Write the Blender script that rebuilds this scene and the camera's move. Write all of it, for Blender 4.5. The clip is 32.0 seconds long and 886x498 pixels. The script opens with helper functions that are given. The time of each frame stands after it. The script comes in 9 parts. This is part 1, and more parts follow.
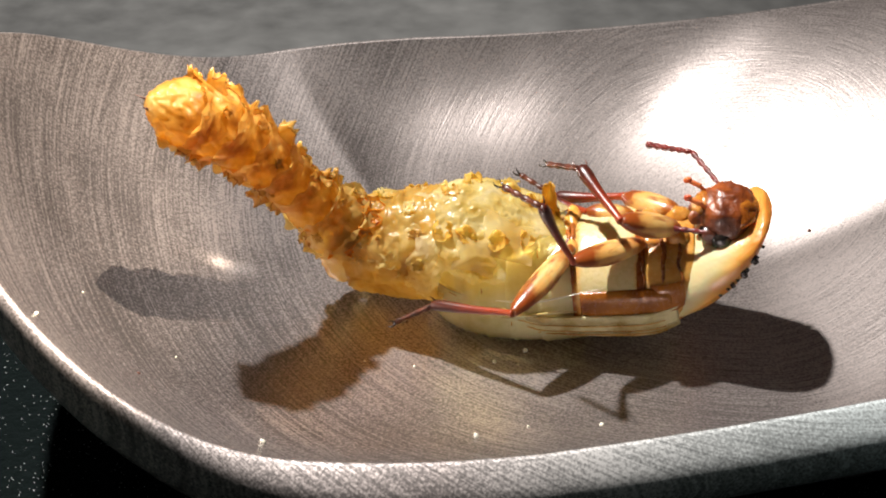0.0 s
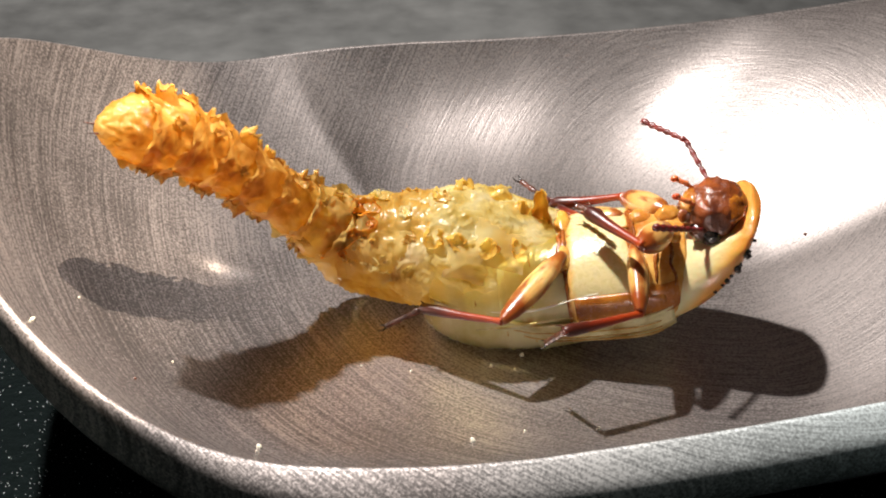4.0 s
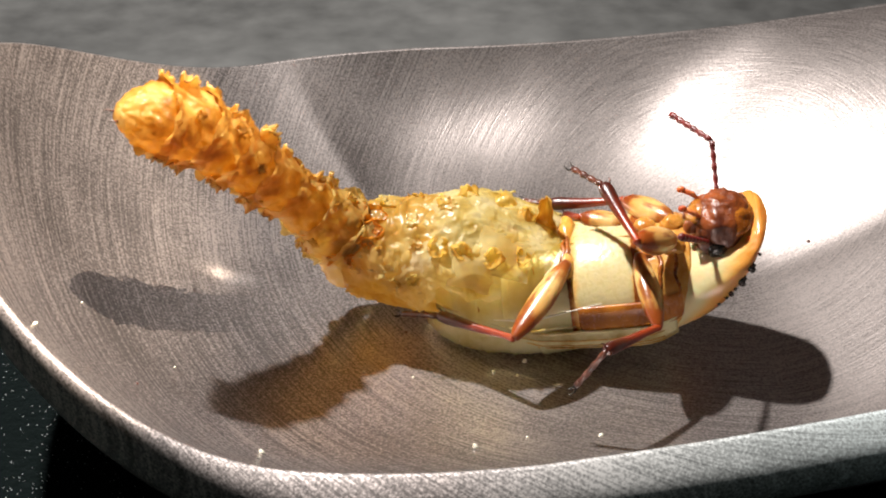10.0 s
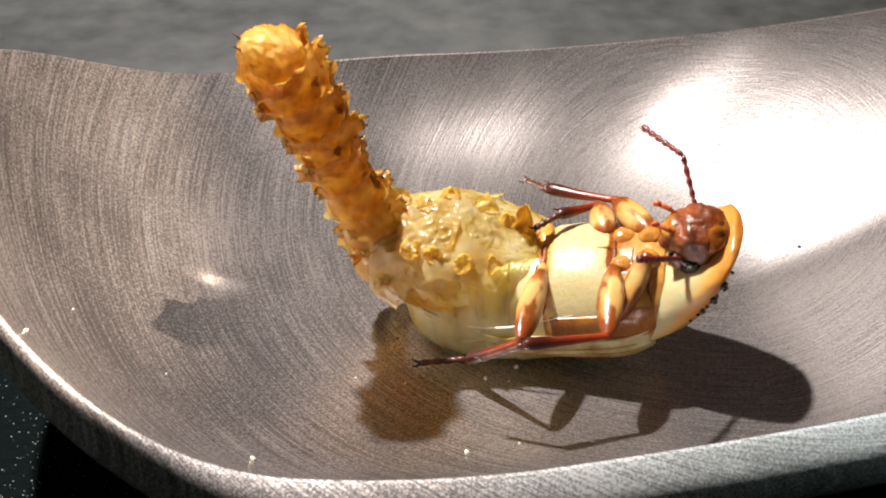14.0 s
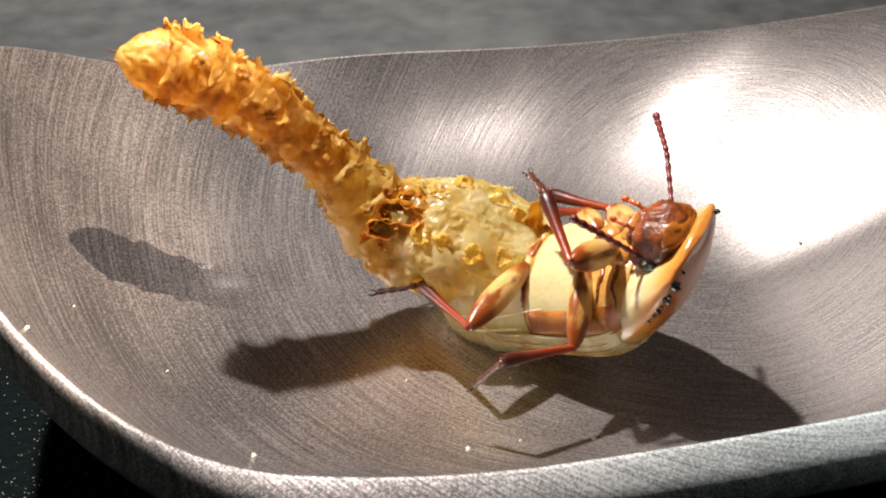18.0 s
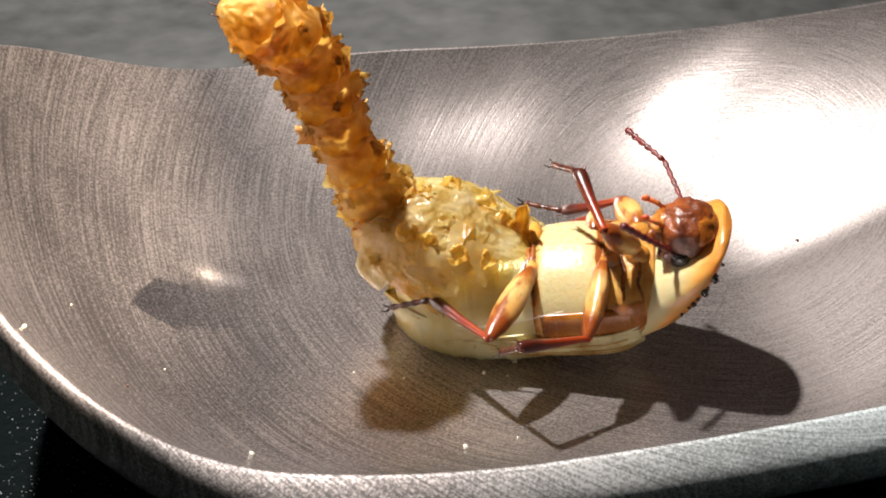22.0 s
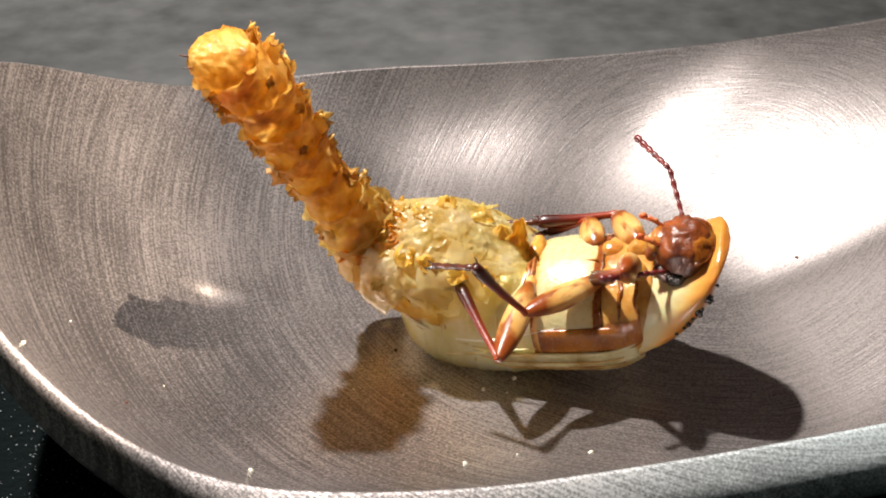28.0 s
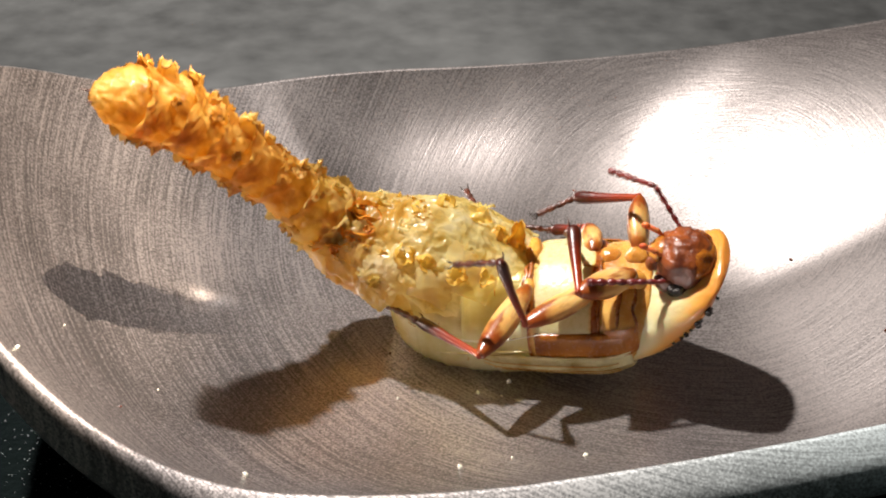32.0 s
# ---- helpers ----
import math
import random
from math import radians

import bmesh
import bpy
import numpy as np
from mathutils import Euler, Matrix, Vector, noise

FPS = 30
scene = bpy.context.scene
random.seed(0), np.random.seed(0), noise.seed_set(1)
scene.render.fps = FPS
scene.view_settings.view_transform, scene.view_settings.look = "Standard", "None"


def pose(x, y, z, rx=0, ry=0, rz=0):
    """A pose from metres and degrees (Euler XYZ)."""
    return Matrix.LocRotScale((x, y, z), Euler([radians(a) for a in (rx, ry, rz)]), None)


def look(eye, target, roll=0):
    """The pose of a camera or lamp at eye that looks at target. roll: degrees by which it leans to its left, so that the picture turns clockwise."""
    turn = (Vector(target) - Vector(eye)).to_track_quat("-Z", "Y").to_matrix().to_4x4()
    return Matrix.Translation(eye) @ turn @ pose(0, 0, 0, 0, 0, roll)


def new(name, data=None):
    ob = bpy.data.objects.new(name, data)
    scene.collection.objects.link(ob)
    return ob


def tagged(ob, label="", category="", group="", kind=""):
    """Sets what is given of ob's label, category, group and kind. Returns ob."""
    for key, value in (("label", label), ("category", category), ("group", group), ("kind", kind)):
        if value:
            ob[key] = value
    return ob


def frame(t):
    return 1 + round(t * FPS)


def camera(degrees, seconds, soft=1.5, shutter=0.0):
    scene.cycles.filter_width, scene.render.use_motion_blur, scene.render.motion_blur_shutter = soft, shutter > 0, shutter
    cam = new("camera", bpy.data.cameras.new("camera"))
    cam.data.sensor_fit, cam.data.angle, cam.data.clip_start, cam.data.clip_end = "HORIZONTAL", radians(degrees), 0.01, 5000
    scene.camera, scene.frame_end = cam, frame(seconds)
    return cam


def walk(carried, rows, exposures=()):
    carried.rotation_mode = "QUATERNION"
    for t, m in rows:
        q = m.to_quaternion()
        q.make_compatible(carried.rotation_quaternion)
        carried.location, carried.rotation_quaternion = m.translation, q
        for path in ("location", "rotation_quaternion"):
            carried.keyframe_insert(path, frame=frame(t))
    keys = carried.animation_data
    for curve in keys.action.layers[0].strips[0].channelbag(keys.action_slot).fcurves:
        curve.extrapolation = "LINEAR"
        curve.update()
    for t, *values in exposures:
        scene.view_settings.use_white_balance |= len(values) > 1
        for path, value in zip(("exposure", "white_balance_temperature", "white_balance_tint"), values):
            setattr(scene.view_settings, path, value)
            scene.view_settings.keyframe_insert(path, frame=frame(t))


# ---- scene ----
cam = camera(36, 32.0, 2.0, 0.5)
MM = 0.001


def at(x, y, z, rx=0, ry=0, rz=0):
    """A pose from millimetres and degrees."""
    return pose(x * MM, y * MM, z * MM, rx, ry, rz)


def aim(ax, ay, az, bx, by, bz):
    """The pose of a limb piece that lies at a and points its x axis at b, in millimetres."""
    x = Vector((bx - ax, by - ay, bz - az)).normalized()
    z = x.cross(Vector((0, 1, 0)))
    z = z.normalized() if z.length > 0.05 else Vector((0, 0, 1))
    y = z.cross(x).normalized()
    z = x.cross(y)
    return Matrix.Translation(Vector((ax, ay, az)) * MM) @ Matrix((x, y, z)).transposed().to_4x4()


walk(cam, [
    (0, at(0.00, -38.72, 27.14, 56.687, 0.001, 0.152)),
    (0.5, at(0.00, -38.72, 27.14, 56.586, 0.092, 0.051)),
    (1, at(0.00, -38.72, 27.14, 56.528, 0.056, 0.109)),
    (1.5, at(0.00, -38.72, 27.14, 56.565, 0.037, 0.185)),
    (2, at(0.00, -38.72, 27.14, 56.600, 0.060, 0.106)),
    (2.5, at(0.00, -38.72, 27.14, 56.698, -0.035, 0.074)),
    (3, at(0.00, -38.72, 27.14, 56.757, -0.039, -0.046)),
    (3.5, at(0.00, -38.72, 27.14, 56.804, 0.039, -0.045)),
    (5.5, at(0.00, -38.72, 27.14, 57.036, -0.056, -0.063)),
    (6, at(0.00, -38.72, 27.14, 57.000, 0.000, 0.000)),
    (6.5, at(0.00, -38.72, 27.14, 57.049, 0.007, 0.116)),
    (7, at(0.00, -38.72, 27.14, 57.086, -0.019, 0.076)),
    (7.5, at(0.00, -38.72, 27.14, 57.135, -0.049, 0.052)),
    (8, at(0.00, -38.72, 27.14, 57.181, -0.036, -0.063)),
    (8.5, at(0.00, -38.72, 27.14, 57.133, -0.019, -0.030)),
    (9, at(0.00, -38.72, 27.14, 57.050, -0.056, 0.042)),
    (9.5, at(0.00, -38.72, 27.14, 57.086, -0.012, 0.086)),
    (10, at(0.00, -38.72, 27.14, 57.124, -0.055, 0.149)),
    (10.5, at(0.00, -38.72, 27.14, 57.268, -0.052, 0.025)),
    (11, at(0.00, -38.72, 27.14, 57.254, -0.019, -0.030)),
    (11.5, at(0.00, -38.72, 27.14, 57.350, 0.021, -0.015)),
    (12, at(0.00, -38.72, 27.14, 57.413, -0.032, 0.054)),
    (12.5, at(0.00, -38.72, 27.14, 57.473, -0.079, -0.016)),
    (13, at(0.00, -38.72, 27.14, 57.559, -0.072, -0.006)),
    (13.5, at(0.00, -38.72, 27.14, 57.508, -0.061, -0.119)),
    (14, at(0.00, -38.72, 27.14, 57.376, -0.155, -0.216)),
    (14.5, at(0.00, -38.72, 27.14, 57.399, -0.098, -0.151)),
    (16.5, at(0.00, -38.72, 27.14, 57.409, -0.145, -0.465)),
    (17, at(0.00, -38.72, 27.14, 57.326, -0.161, -0.362)),
    (17.5, at(0.00, -38.72, 27.14, 57.276, -0.124, -0.344)),
    (18, at(0.00, -38.72, 27.14, 57.254, -0.118, -0.183)),
    (18.5, at(0.00, -38.72, 27.14, 57.326, -0.111, -0.203)),
    (19, at(0.00, -38.72, 27.14, 57.363, -0.114, -0.200)),
    (19.5, at(0.00, -38.72, 27.14, 57.448, -0.194, -0.307)),
    (20, at(0.00, -38.72, 27.14, 57.479, -0.038, -0.348)),
    (20.5, at(0.00, -38.72, 27.14, 57.469, -0.055, -0.245)),
    (21, at(0.00, -38.72, 27.14, 57.457, -0.035, -0.215)),
    (21.5, at(0.00, -38.72, 27.14, 57.216, -0.155, -0.352)),
    (22, at(0.00, -38.72, 27.14, 57.154, -0.062, -0.362)),
    (22.5, at(0.00, -38.72, 27.14, 57.262, -0.082, -0.391)),
    (23, at(0.00, -38.72, 27.14, 57.312, -0.118, -0.319)),
    (23.5, at(0.00, -38.72, 27.14, 57.312, -0.075, -0.275)),
    (24, at(0.00, -38.72, 27.14, 57.375, -0.091, -0.187)),
    (24.5, at(0.00, -38.72, 27.14, 57.435, -0.157, -0.275)),
    (25, at(0.00, -38.72, 27.14, 57.494, -0.114, -0.351)),
    (25.5, at(0.00, -38.72, 27.14, 57.531, -0.114, -0.337)),
    (27.5, at(0.00, -38.72, 27.14, 57.749, -0.153, -0.397)),
    (28, at(0.00, -38.72, 27.14, 57.858, -0.110, -0.354)),
    (28.5, at(0.00, -38.72, 27.14, 57.952, -0.080, -0.436)),
    (29, at(0.00, -38.72, 27.14, 58.145, -0.169, -0.804)),
    (29.5, at(0.00, -38.72, 27.14, 58.349, -0.140, -0.898)),
    (30, at(0.00, -38.72, 27.14, 58.289, -0.121, -0.763)),
    (30.5, at(0.00, -38.72, 27.14, 57.853, -0.084, -0.659)),
    (31, at(0.00, -38.72, 27.14, 57.903, -0.123, -0.629)),
    (31.5, at(0.00, -38.72, 27.14, 57.952, -0.140, -0.526)),
    (32, at(0.00, -38.72, 27.14, 57.988, -0.140, -0.617)),
])


# ---- light: a lamp behind and above the spoon, in a dim warm room ----
world = bpy.data.worlds.new("room_light")
world.use_nodes = True
scene.world = world
wn, wl = world.node_tree.nodes, world.node_tree.links
wco = wn.new("ShaderNodeTexCoord")
wsep = wn.new("ShaderNodeSeparateXYZ")
wramp = wn.new("ShaderNodeValToRGB")
wshift = wn.new("ShaderNodeMath")
wshift.operation = "MULTIPLY_ADD"
wshift.inputs[1].default_value, wshift.inputs[2].default_value = 0.5, 0.5
wl.new(wco.outputs["Generated"], wsep.inputs[0])
wl.new(wsep.outputs["Y"], wshift.inputs[0])
wl.new(wshift.outputs[0], wramp.inputs[0])
# cool daylight from the room in front, a dim warm wall behind
wramp.color_ramp.elements[0].position, wramp.color_ramp.elements[0].color = 0.0, (0.62, 0.78, 0.76, 1)
wramp.color_ramp.elements[1].position, wramp.color_ramp.elements[1].color = 1.0, (0.62, 0.44, 0.36, 1)
wmid = wramp.color_ramp.elements.new(0.55)
wmid.color = (0.50, 0.48, 0.46, 1)
wl.new(wramp.outputs[0], wn["Background"].inputs[0])
wn["Background"].inputs[1].default_value = 0.054


def lamp(name, x, y, z, size, watts, tint):
    """A small round lamp at a place in millimetres, turned to the spoon."""
    d = bpy.data.lights.new(name, "AREA")
    d.shape, d.size, d.energy, d.color = "DISK", size * MM, watts, tint
    new(name, d).matrix_world = look((x * MM, y * MM, z * MM), (0, 0, 0))


lamp("near_lamp", -34, 25, 95, 4, 0.27, (1.0, 0.96, 0.92))

# a second lamp overhead, its cone narrowed to stand in for the unseen phone's shadow: it reaches the tip of the spoon
# alone
beam = bpy.data.lights.new("narrowed_lamp", "SPOT")
beam.energy, beam.color, beam.shadow_soft_size = 24.0, (1.0, 0.84, 0.68), 2 * MM
beam.spot_size, beam.spot_blend = radians(5.1), 0.07
new("narrowed_lamp", beam).matrix_world = look((0.142, -0.011, 0.427), (-0.0283, -0.0025, 0.003))


# ---- materials ----
def mat(name):
    m = bpy.data.materials.new(name)
    m.use_nodes = True
    return m, m.node_tree.nodes, m.node_tree.links, m.node_tree.nodes["Principled BSDF"]


def tex(n, l, kind, scale, stretch=(1, 1, 1), turn=0.0, coords="Object", detail=4):
    """A texture in object space, scaled per millimetre."""
    co, mp, t = n.new("ShaderNodeTexCoord"), n.new("ShaderNodeMapping"), n.new(kind)
    mp.inputs["Scale"].default_value = [scale * 1000 * s for s in stretch]
    mp.inputs["Rotation"].default_value = (0, 0, radians(turn))
    l.new(co.outputs[coords], mp.inputs[0])
    l.new(mp.outputs[0], t.inputs["Vector"])
    t.inputs["Scale"].default_value = 1.0
    if kind == "ShaderNodeTexNoise":
        t.inputs["Detail"].default_value = detail
    return t


def ramp(n, l, source, stops):
    r = n.new("ShaderNodeValToRGB")
    e = r.color_ramp.elements
    while len(e) < len(stops):
        e.new(0.5)
    for k, (p, c) in zip(e, stops):
        k.position, k.color = p, (*c, 1) if len(c) == 3 else c
    l.new(source, r.inputs[0])
    return r


def bump(n, l, source, strength, mm, normal=None):
    b = n.new("ShaderNodeBump")
    b.inputs["Strength"].default_value, b.inputs["Distance"].default_value = strength, mm * MM
    l.new(source, b.inputs["Height"])
    if normal:
        l.new(normal, b.inputs["Normal"])
    return b.outputs[0]


def grey(v):
    return (v, v, v)


def chitin(name, dark, light, rough=0.3, scale=1.2, relief=0.02, sss=0.0):
    """Insect skin: two tones in soft blotches with fine relief and a moist gloss."""
    m, n, l, p = mat(name)
    t = tex(n, l, "ShaderNodeTexNoise", scale, detail=7)
    l.new(ramp(n, l, t.outputs[0], [(0.36, dark), (0.62, light)]).outputs[0], p.inputs["Base Color"])
    f = tex(n, l, "ShaderNodeTexNoise", 9.0, detail=3)
    l.new(bump(n, l, f.outputs[0], 0.6, relief), p.inputs["Normal"])
    r = ramp(n, l, f.outputs[0], [(0.3, grey(rough * 0.8)), (0.75, grey(min(1, rough * 1.5)))])
    l.new(r.outputs[0], p.inputs["Roughness"])
    p.inputs["Coat Weight"].default_value = 0.12
    p.inputs["Coat Roughness"].default_value = 0.16
    if sss:
        p.inputs["Subsurface Weight"].default_value = sss
        p.inputs["Subsurface Scale"].default_value = 0.5 * MM
        p.inputs["Subsurface Radius"].default_value = (1.0, 0.6, 0.25)
    return m


def along(name, stops, rough=0.28, sss=0.2, streak=None):
    """A limb piece whose tone runs from its root to its end."""
    m, n, l, p = mat(name)
    co, sp = n.new("ShaderNodeTexCoord"), n.new("ShaderNodeSeparateXYZ")
    l.new(co.outputs["Generated"], sp.inputs[0])
    t = tex(n, l, "ShaderNodeTexNoise", 2.5)
    add = n.new("ShaderNodeMath")
    add.operation = "MULTIPLY_ADD"
    l.new(t.outputs[0], add.inputs[0])
    add.inputs[1].default_value = 0.35
    l.new(sp.outputs["X"], add.inputs[2])
    tone = ramp(n, l, add.outputs[0], stops).outputs[0]
    if streak:
        # pigment in long streaks
        mix = n.new("ShaderNodeMix")
        mix.data_type = "RGBA"
        mix.inputs["B"].default_value = (*streak, 1)
        l.new(ramp(n, l, tex(n, l, "ShaderNodeTexNoise", 2.6, (0.35, 1, 1), detail=4).outputs[0], [(0.50, (0, 0, 0)), (0.62, (0.9, 0.9, 0.9))]).outputs[0], mix.inputs["Factor"])
        l.new(tone, mix.inputs["A"])
        tone = mix.outputs["Result"]
    l.new(tone, p.inputs["Base Color"])
    p.inputs["Roughness"].default_value = rough + 0.08
    p.inputs["Coat Weight"].default_value = 0.1
    p.inputs["Coat Roughness"].default_value = 0.18
    f = tex(n, l, "ShaderNodeTexNoise", 8.0)
    l.new(bump(n, l, f.outputs[0], 0.5, 0.02), p.inputs["Normal"])
    p.inputs["Subsurface Weight"].default_value = sss
    p.inputs["Subsurface Scale"].default_value = 0.4 * MM
    p.inputs["Subsurface Radius"].default_value = (1.0, 0.5, 0.2)
    return m


def membrane(name, tones, clear, glow, rough=0.4, relief=0.12, gloss=0.35):
    """Thin dry cast skin: lets some light straight through and scatters some, browner in its folds."""
    m, n, l, p = mat(name)
    t = tex(n, l, "ShaderNodeTexNoise", 1.0, detail=8)
    c = ramp(n, l, t.outputs[0], tones)
    l.new(c.outputs[0], p.inputs["Base Color"])
    v = tex(n, l, "ShaderNodeTexNoise", 1.7, detail=2)
    f = tex(n, l, "ShaderNodeTexNoise", 4.0, detail=6)
    nb = bump(n, l, f.outputs[0], 0.7, relief * 0.6, bump(n, l, v.outputs[0], 0.6, relief))
    l.new(nb, p.inputs["Normal"])
    p.inputs["Roughness"].default_value = rough
    p.inputs["Coat Weight"].default_value = gloss
    p.inputs["Coat Roughness"].default_value = 0.16
    tl, tr = n.new("ShaderNodeBsdfTranslucent"), n.new("ShaderNodeBsdfTransparent")
    l.new(c.outputs[0], tl.inputs[0])
    l.new(nb, tl.inputs["Normal"])
    l.new(c.outputs[0], tr.inputs[0])
    a, b = n.new("ShaderNodeMixShader"), n.new("ShaderNodeMixShader")
    a.inputs[0].default_value, b.inputs[0].default_value = glow, clear
    l.new(p.outputs[0], a.inputs[1])
    l.new(tl.outputs[0], a.inputs[2])
    l.new(a.outputs[0], b.inputs[1])
    l.new(tr.outputs[0], b.inputs[2])
    l.new(b.outputs[0], n["Material Output"].inputs[0])
    return m


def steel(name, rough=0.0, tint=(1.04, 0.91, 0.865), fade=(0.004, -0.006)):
    """Worn steel, brushed in rings round the hollow."""
    m, n, l, p = mat(name)
    p.inputs["Metallic"].default_value = 0.77
    p.inputs["Coat Weight"].default_value, p.inputs["Coat Roughness"].default_value, p.inputs["Coat IOR"].default_value = 0.35, 0.2 + 0.5 * rough, 1.7
    co, off, sp = n.new("ShaderNodeTexCoord"), n.new("ShaderNodeVectorMath"), n.new("ShaderNodeSeparateXYZ")
    off.operation = "MULTIPLY_ADD"
    off.inputs[1].default_value, off.inputs[2].default_value = (-1000, -1000, 0), (10.5, 4.2, 0)
    l.new(co.outputs["Object"], off.inputs[0])
    l.new(off.outputs[0], sp.inputs[0])
    ang, rad = n.new("ShaderNodeMath"), n.new("ShaderNodeVectorMath")
    ang.operation, rad.operation = "ARCTAN2", "LENGTH"
    l.new(sp.outputs["Y"], ang.inputs[0])
    l.new(sp.outputs["X"], ang.inputs[1])
    l.new(off.outputs[0], rad.inputs[0])

    def rings(across, round_, detail, seed):
        c, k = n.new("ShaderNodeCombineXYZ"), n.new("ShaderNodeVectorMath")
        k.operation = "MULTIPLY"
        k.inputs[1].default_value = (across, round_, 1)
        l.new(rad.outputs["Value"], c.inputs[0])
        l.new(ang.outputs[0], c.inputs[1])
        c.inputs[2].default_value = seed
        l.new(c.outputs[0], k.inputs[0])
        t = n.new("ShaderNodeTexNoise")
        t.inputs["Scale"].default_value, t.inputs["Detail"].default_value = 1.0, detail
        l.new(k.outputs[0], t.inputs["Vector"])
        return t.outputs[0]

    fine, coarse = rings(15.0, 4.0, 4, 1.0), rings(4.0, 2.5, 5, 5.0)
    cross = tex(n, l, "ShaderNodeTexNoise", 1.0, (0.9, 12.0, 0.9), 35, detail=3).outputs[0]
    grain = tex(n, l, "ShaderNodeTexNoise", 13.0, detail=2).outputs[0]
    blotch = tex(n, l, "ShaderNodeTexNoise", 0.12, detail=5).outputs[0]
    a, b = n.new("ShaderNodeMix"), n.new("ShaderNodeMix")
    a.inputs[0].default_value, b.inputs[0].default_value = 0.55, 0.3
    l.new(fine, a.inputs[2])
    l.new(grain, a.inputs[3])
    l.new(a.outputs[0], b.inputs[2])
    l.new(blotch, b.inputs[3])
    # deeper, brighter brush marks where the hollow is most worn, towards the tip; the rim's pale tint, painted
    # reflected light, fades out the same way
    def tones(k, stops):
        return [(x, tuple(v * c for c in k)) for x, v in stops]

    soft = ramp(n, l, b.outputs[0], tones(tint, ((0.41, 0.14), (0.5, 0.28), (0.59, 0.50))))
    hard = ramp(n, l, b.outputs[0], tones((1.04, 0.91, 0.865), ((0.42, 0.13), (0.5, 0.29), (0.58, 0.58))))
    place, wear_and_light, tone = n.new("ShaderNodeSeparateXYZ"), n.new("ShaderNodeMapRange"), n.new("ShaderNodeMix")
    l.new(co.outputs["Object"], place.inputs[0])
    wear_and_light.inputs["From Min"].default_value, wear_and_light.inputs["From Max"].default_value = fade
    l.new(place.outputs["X"], wear_and_light.inputs["Value"])
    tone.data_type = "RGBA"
    l.new(wear_and_light.outputs["Result"], tone.inputs["Factor"])
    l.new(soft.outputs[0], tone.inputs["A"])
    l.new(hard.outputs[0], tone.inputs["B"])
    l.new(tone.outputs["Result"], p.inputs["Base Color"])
    l.new(ramp(n, l, b.outputs[0], [(0.42, grey(0.38 + rough)), (0.58, grey(0.28 + rough))]).outputs[0], p.inputs["Roughness"])
    nb = bump(n, l, fine, 0.7, 0.009)
    nb = bump(n, l, coarse, 0.3, 0.012, nb)
    nb = bump(n, l, cross, 0.35, 0.008, nb)
    nb = bump(n, l, grain, 0.6, 0.006, nb)
    l.new(nb, p.inputs["Normal"])
    return m


STEEL = steel("brushed_steel")
# rougher copy of the steel, colour raised and cooled to paint in reflected light
LIT_SATIN = steel("lit_satin_rim_steel", 0.2, (1.85, 2.0, 2.0), (0.009, -0.002))


def bordered(name, inner, rim, edge, low, high):
    """A plate that is pale in the middle and stained along its front and hind margins."""
    m, n, l, p = mat(name)
    co, sp, w = n.new("ShaderNodeTexCoord"), n.new("ShaderNodeSeparateXYZ"), n.new("ShaderNodeMath")
    l.new(co.outputs["Generated"], sp.inputs[0])
    t = tex(n, l, "ShaderNodeTexNoise", 1.1, detail=6)
    w.operation = "MULTIPLY_ADD"
    w.inputs[1].default_value = 0.22
    l.new(t.outputs[0], w.inputs[0])
    l.new(sp.outputs["X"], w.inputs[2])
    l.new(ramp(n, l, w.outputs[0], [(low, edge), (low + 0.07, rim), (low + 0.16, inner), (high - 0.14, inner), (high - 0.05, rim), (high, edge)]).outputs[0], p.inputs["Base Color"])
    f = tex(n, l, "ShaderNodeTexNoise", 6.0, detail=4)
    l.new(bump(n, l, f.outputs[0], 0.6, 0.03), p.inputs["Normal"])
    l.new(ramp(n, l, f.outputs[0], [(0.3, grey(0.2)), (0.75, grey(0.42))]).outputs[0], p.inputs["Roughness"])
    p.inputs["Subsurface Weight"].default_value = 0.35
    p.inputs["Subsurface Scale"].default_value = 0.7 * MM
    p.inputs["Subsurface Radius"].default_value = (1.0, 0.6, 0.25)
    return m


BREAST = bordered("cream_breast_cuticle", (0.62, 0.51, 0.26), (0.66, 0.36, 0.09), (0.28, 0.07, 0.01), 0.12, 1.1)
BELLY = chitin("belly_cuticle", (0.54, 0.43, 0.15), (0.74, 0.67, 0.38), 0.2, 0.7, 0.02, 0.4)
HONEY = chitin("honey_cuticle", (0.42, 0.14, 0.015), (0.74, 0.42, 0.11), 0.22, 0.9, 0.03, 0.3)
SEAM = chitin("seam_cuticle", (0.10, 0.022, 0.004), (0.34, 0.10, 0.015), 0.25, 1.6, 0.03, 0.1)
ELYTRA = chitin("ivory_wing_case", (0.40, 0.28, 0.09), (0.74, 0.65, 0.37), 0.3, 1.3, 0.03, 0.2)
AMBER = chitin("amber_cuticle", (0.26, 0.06, 0.006), (0.70, 0.34, 0.06), 0.22, 0.9, 0.03, 0.2)
RUST = chitin("rust_cuticle", (0.20, 0.045, 0.005), (0.48, 0.16, 0.018), 0.22, 1.0, 0.02, 0.2)
HEADBROWN = chitin("dark_head_cuticle", (0.09, 0.016, 0.004), (0.30, 0.07, 0.012), 0.34, 1.4, 0.05, 0.1)
REDBROWN = chitin("red_brown_feeler", (0.07, 0.005, 0.005), (0.18, 0.014, 0.010), 0.35, 3.0, 0.03)
BLACK = chitin("black_eye", (0.008, 0.006, 0.005), (0.03, 0.02, 0.015), 0.22, 4.0, 0.03)
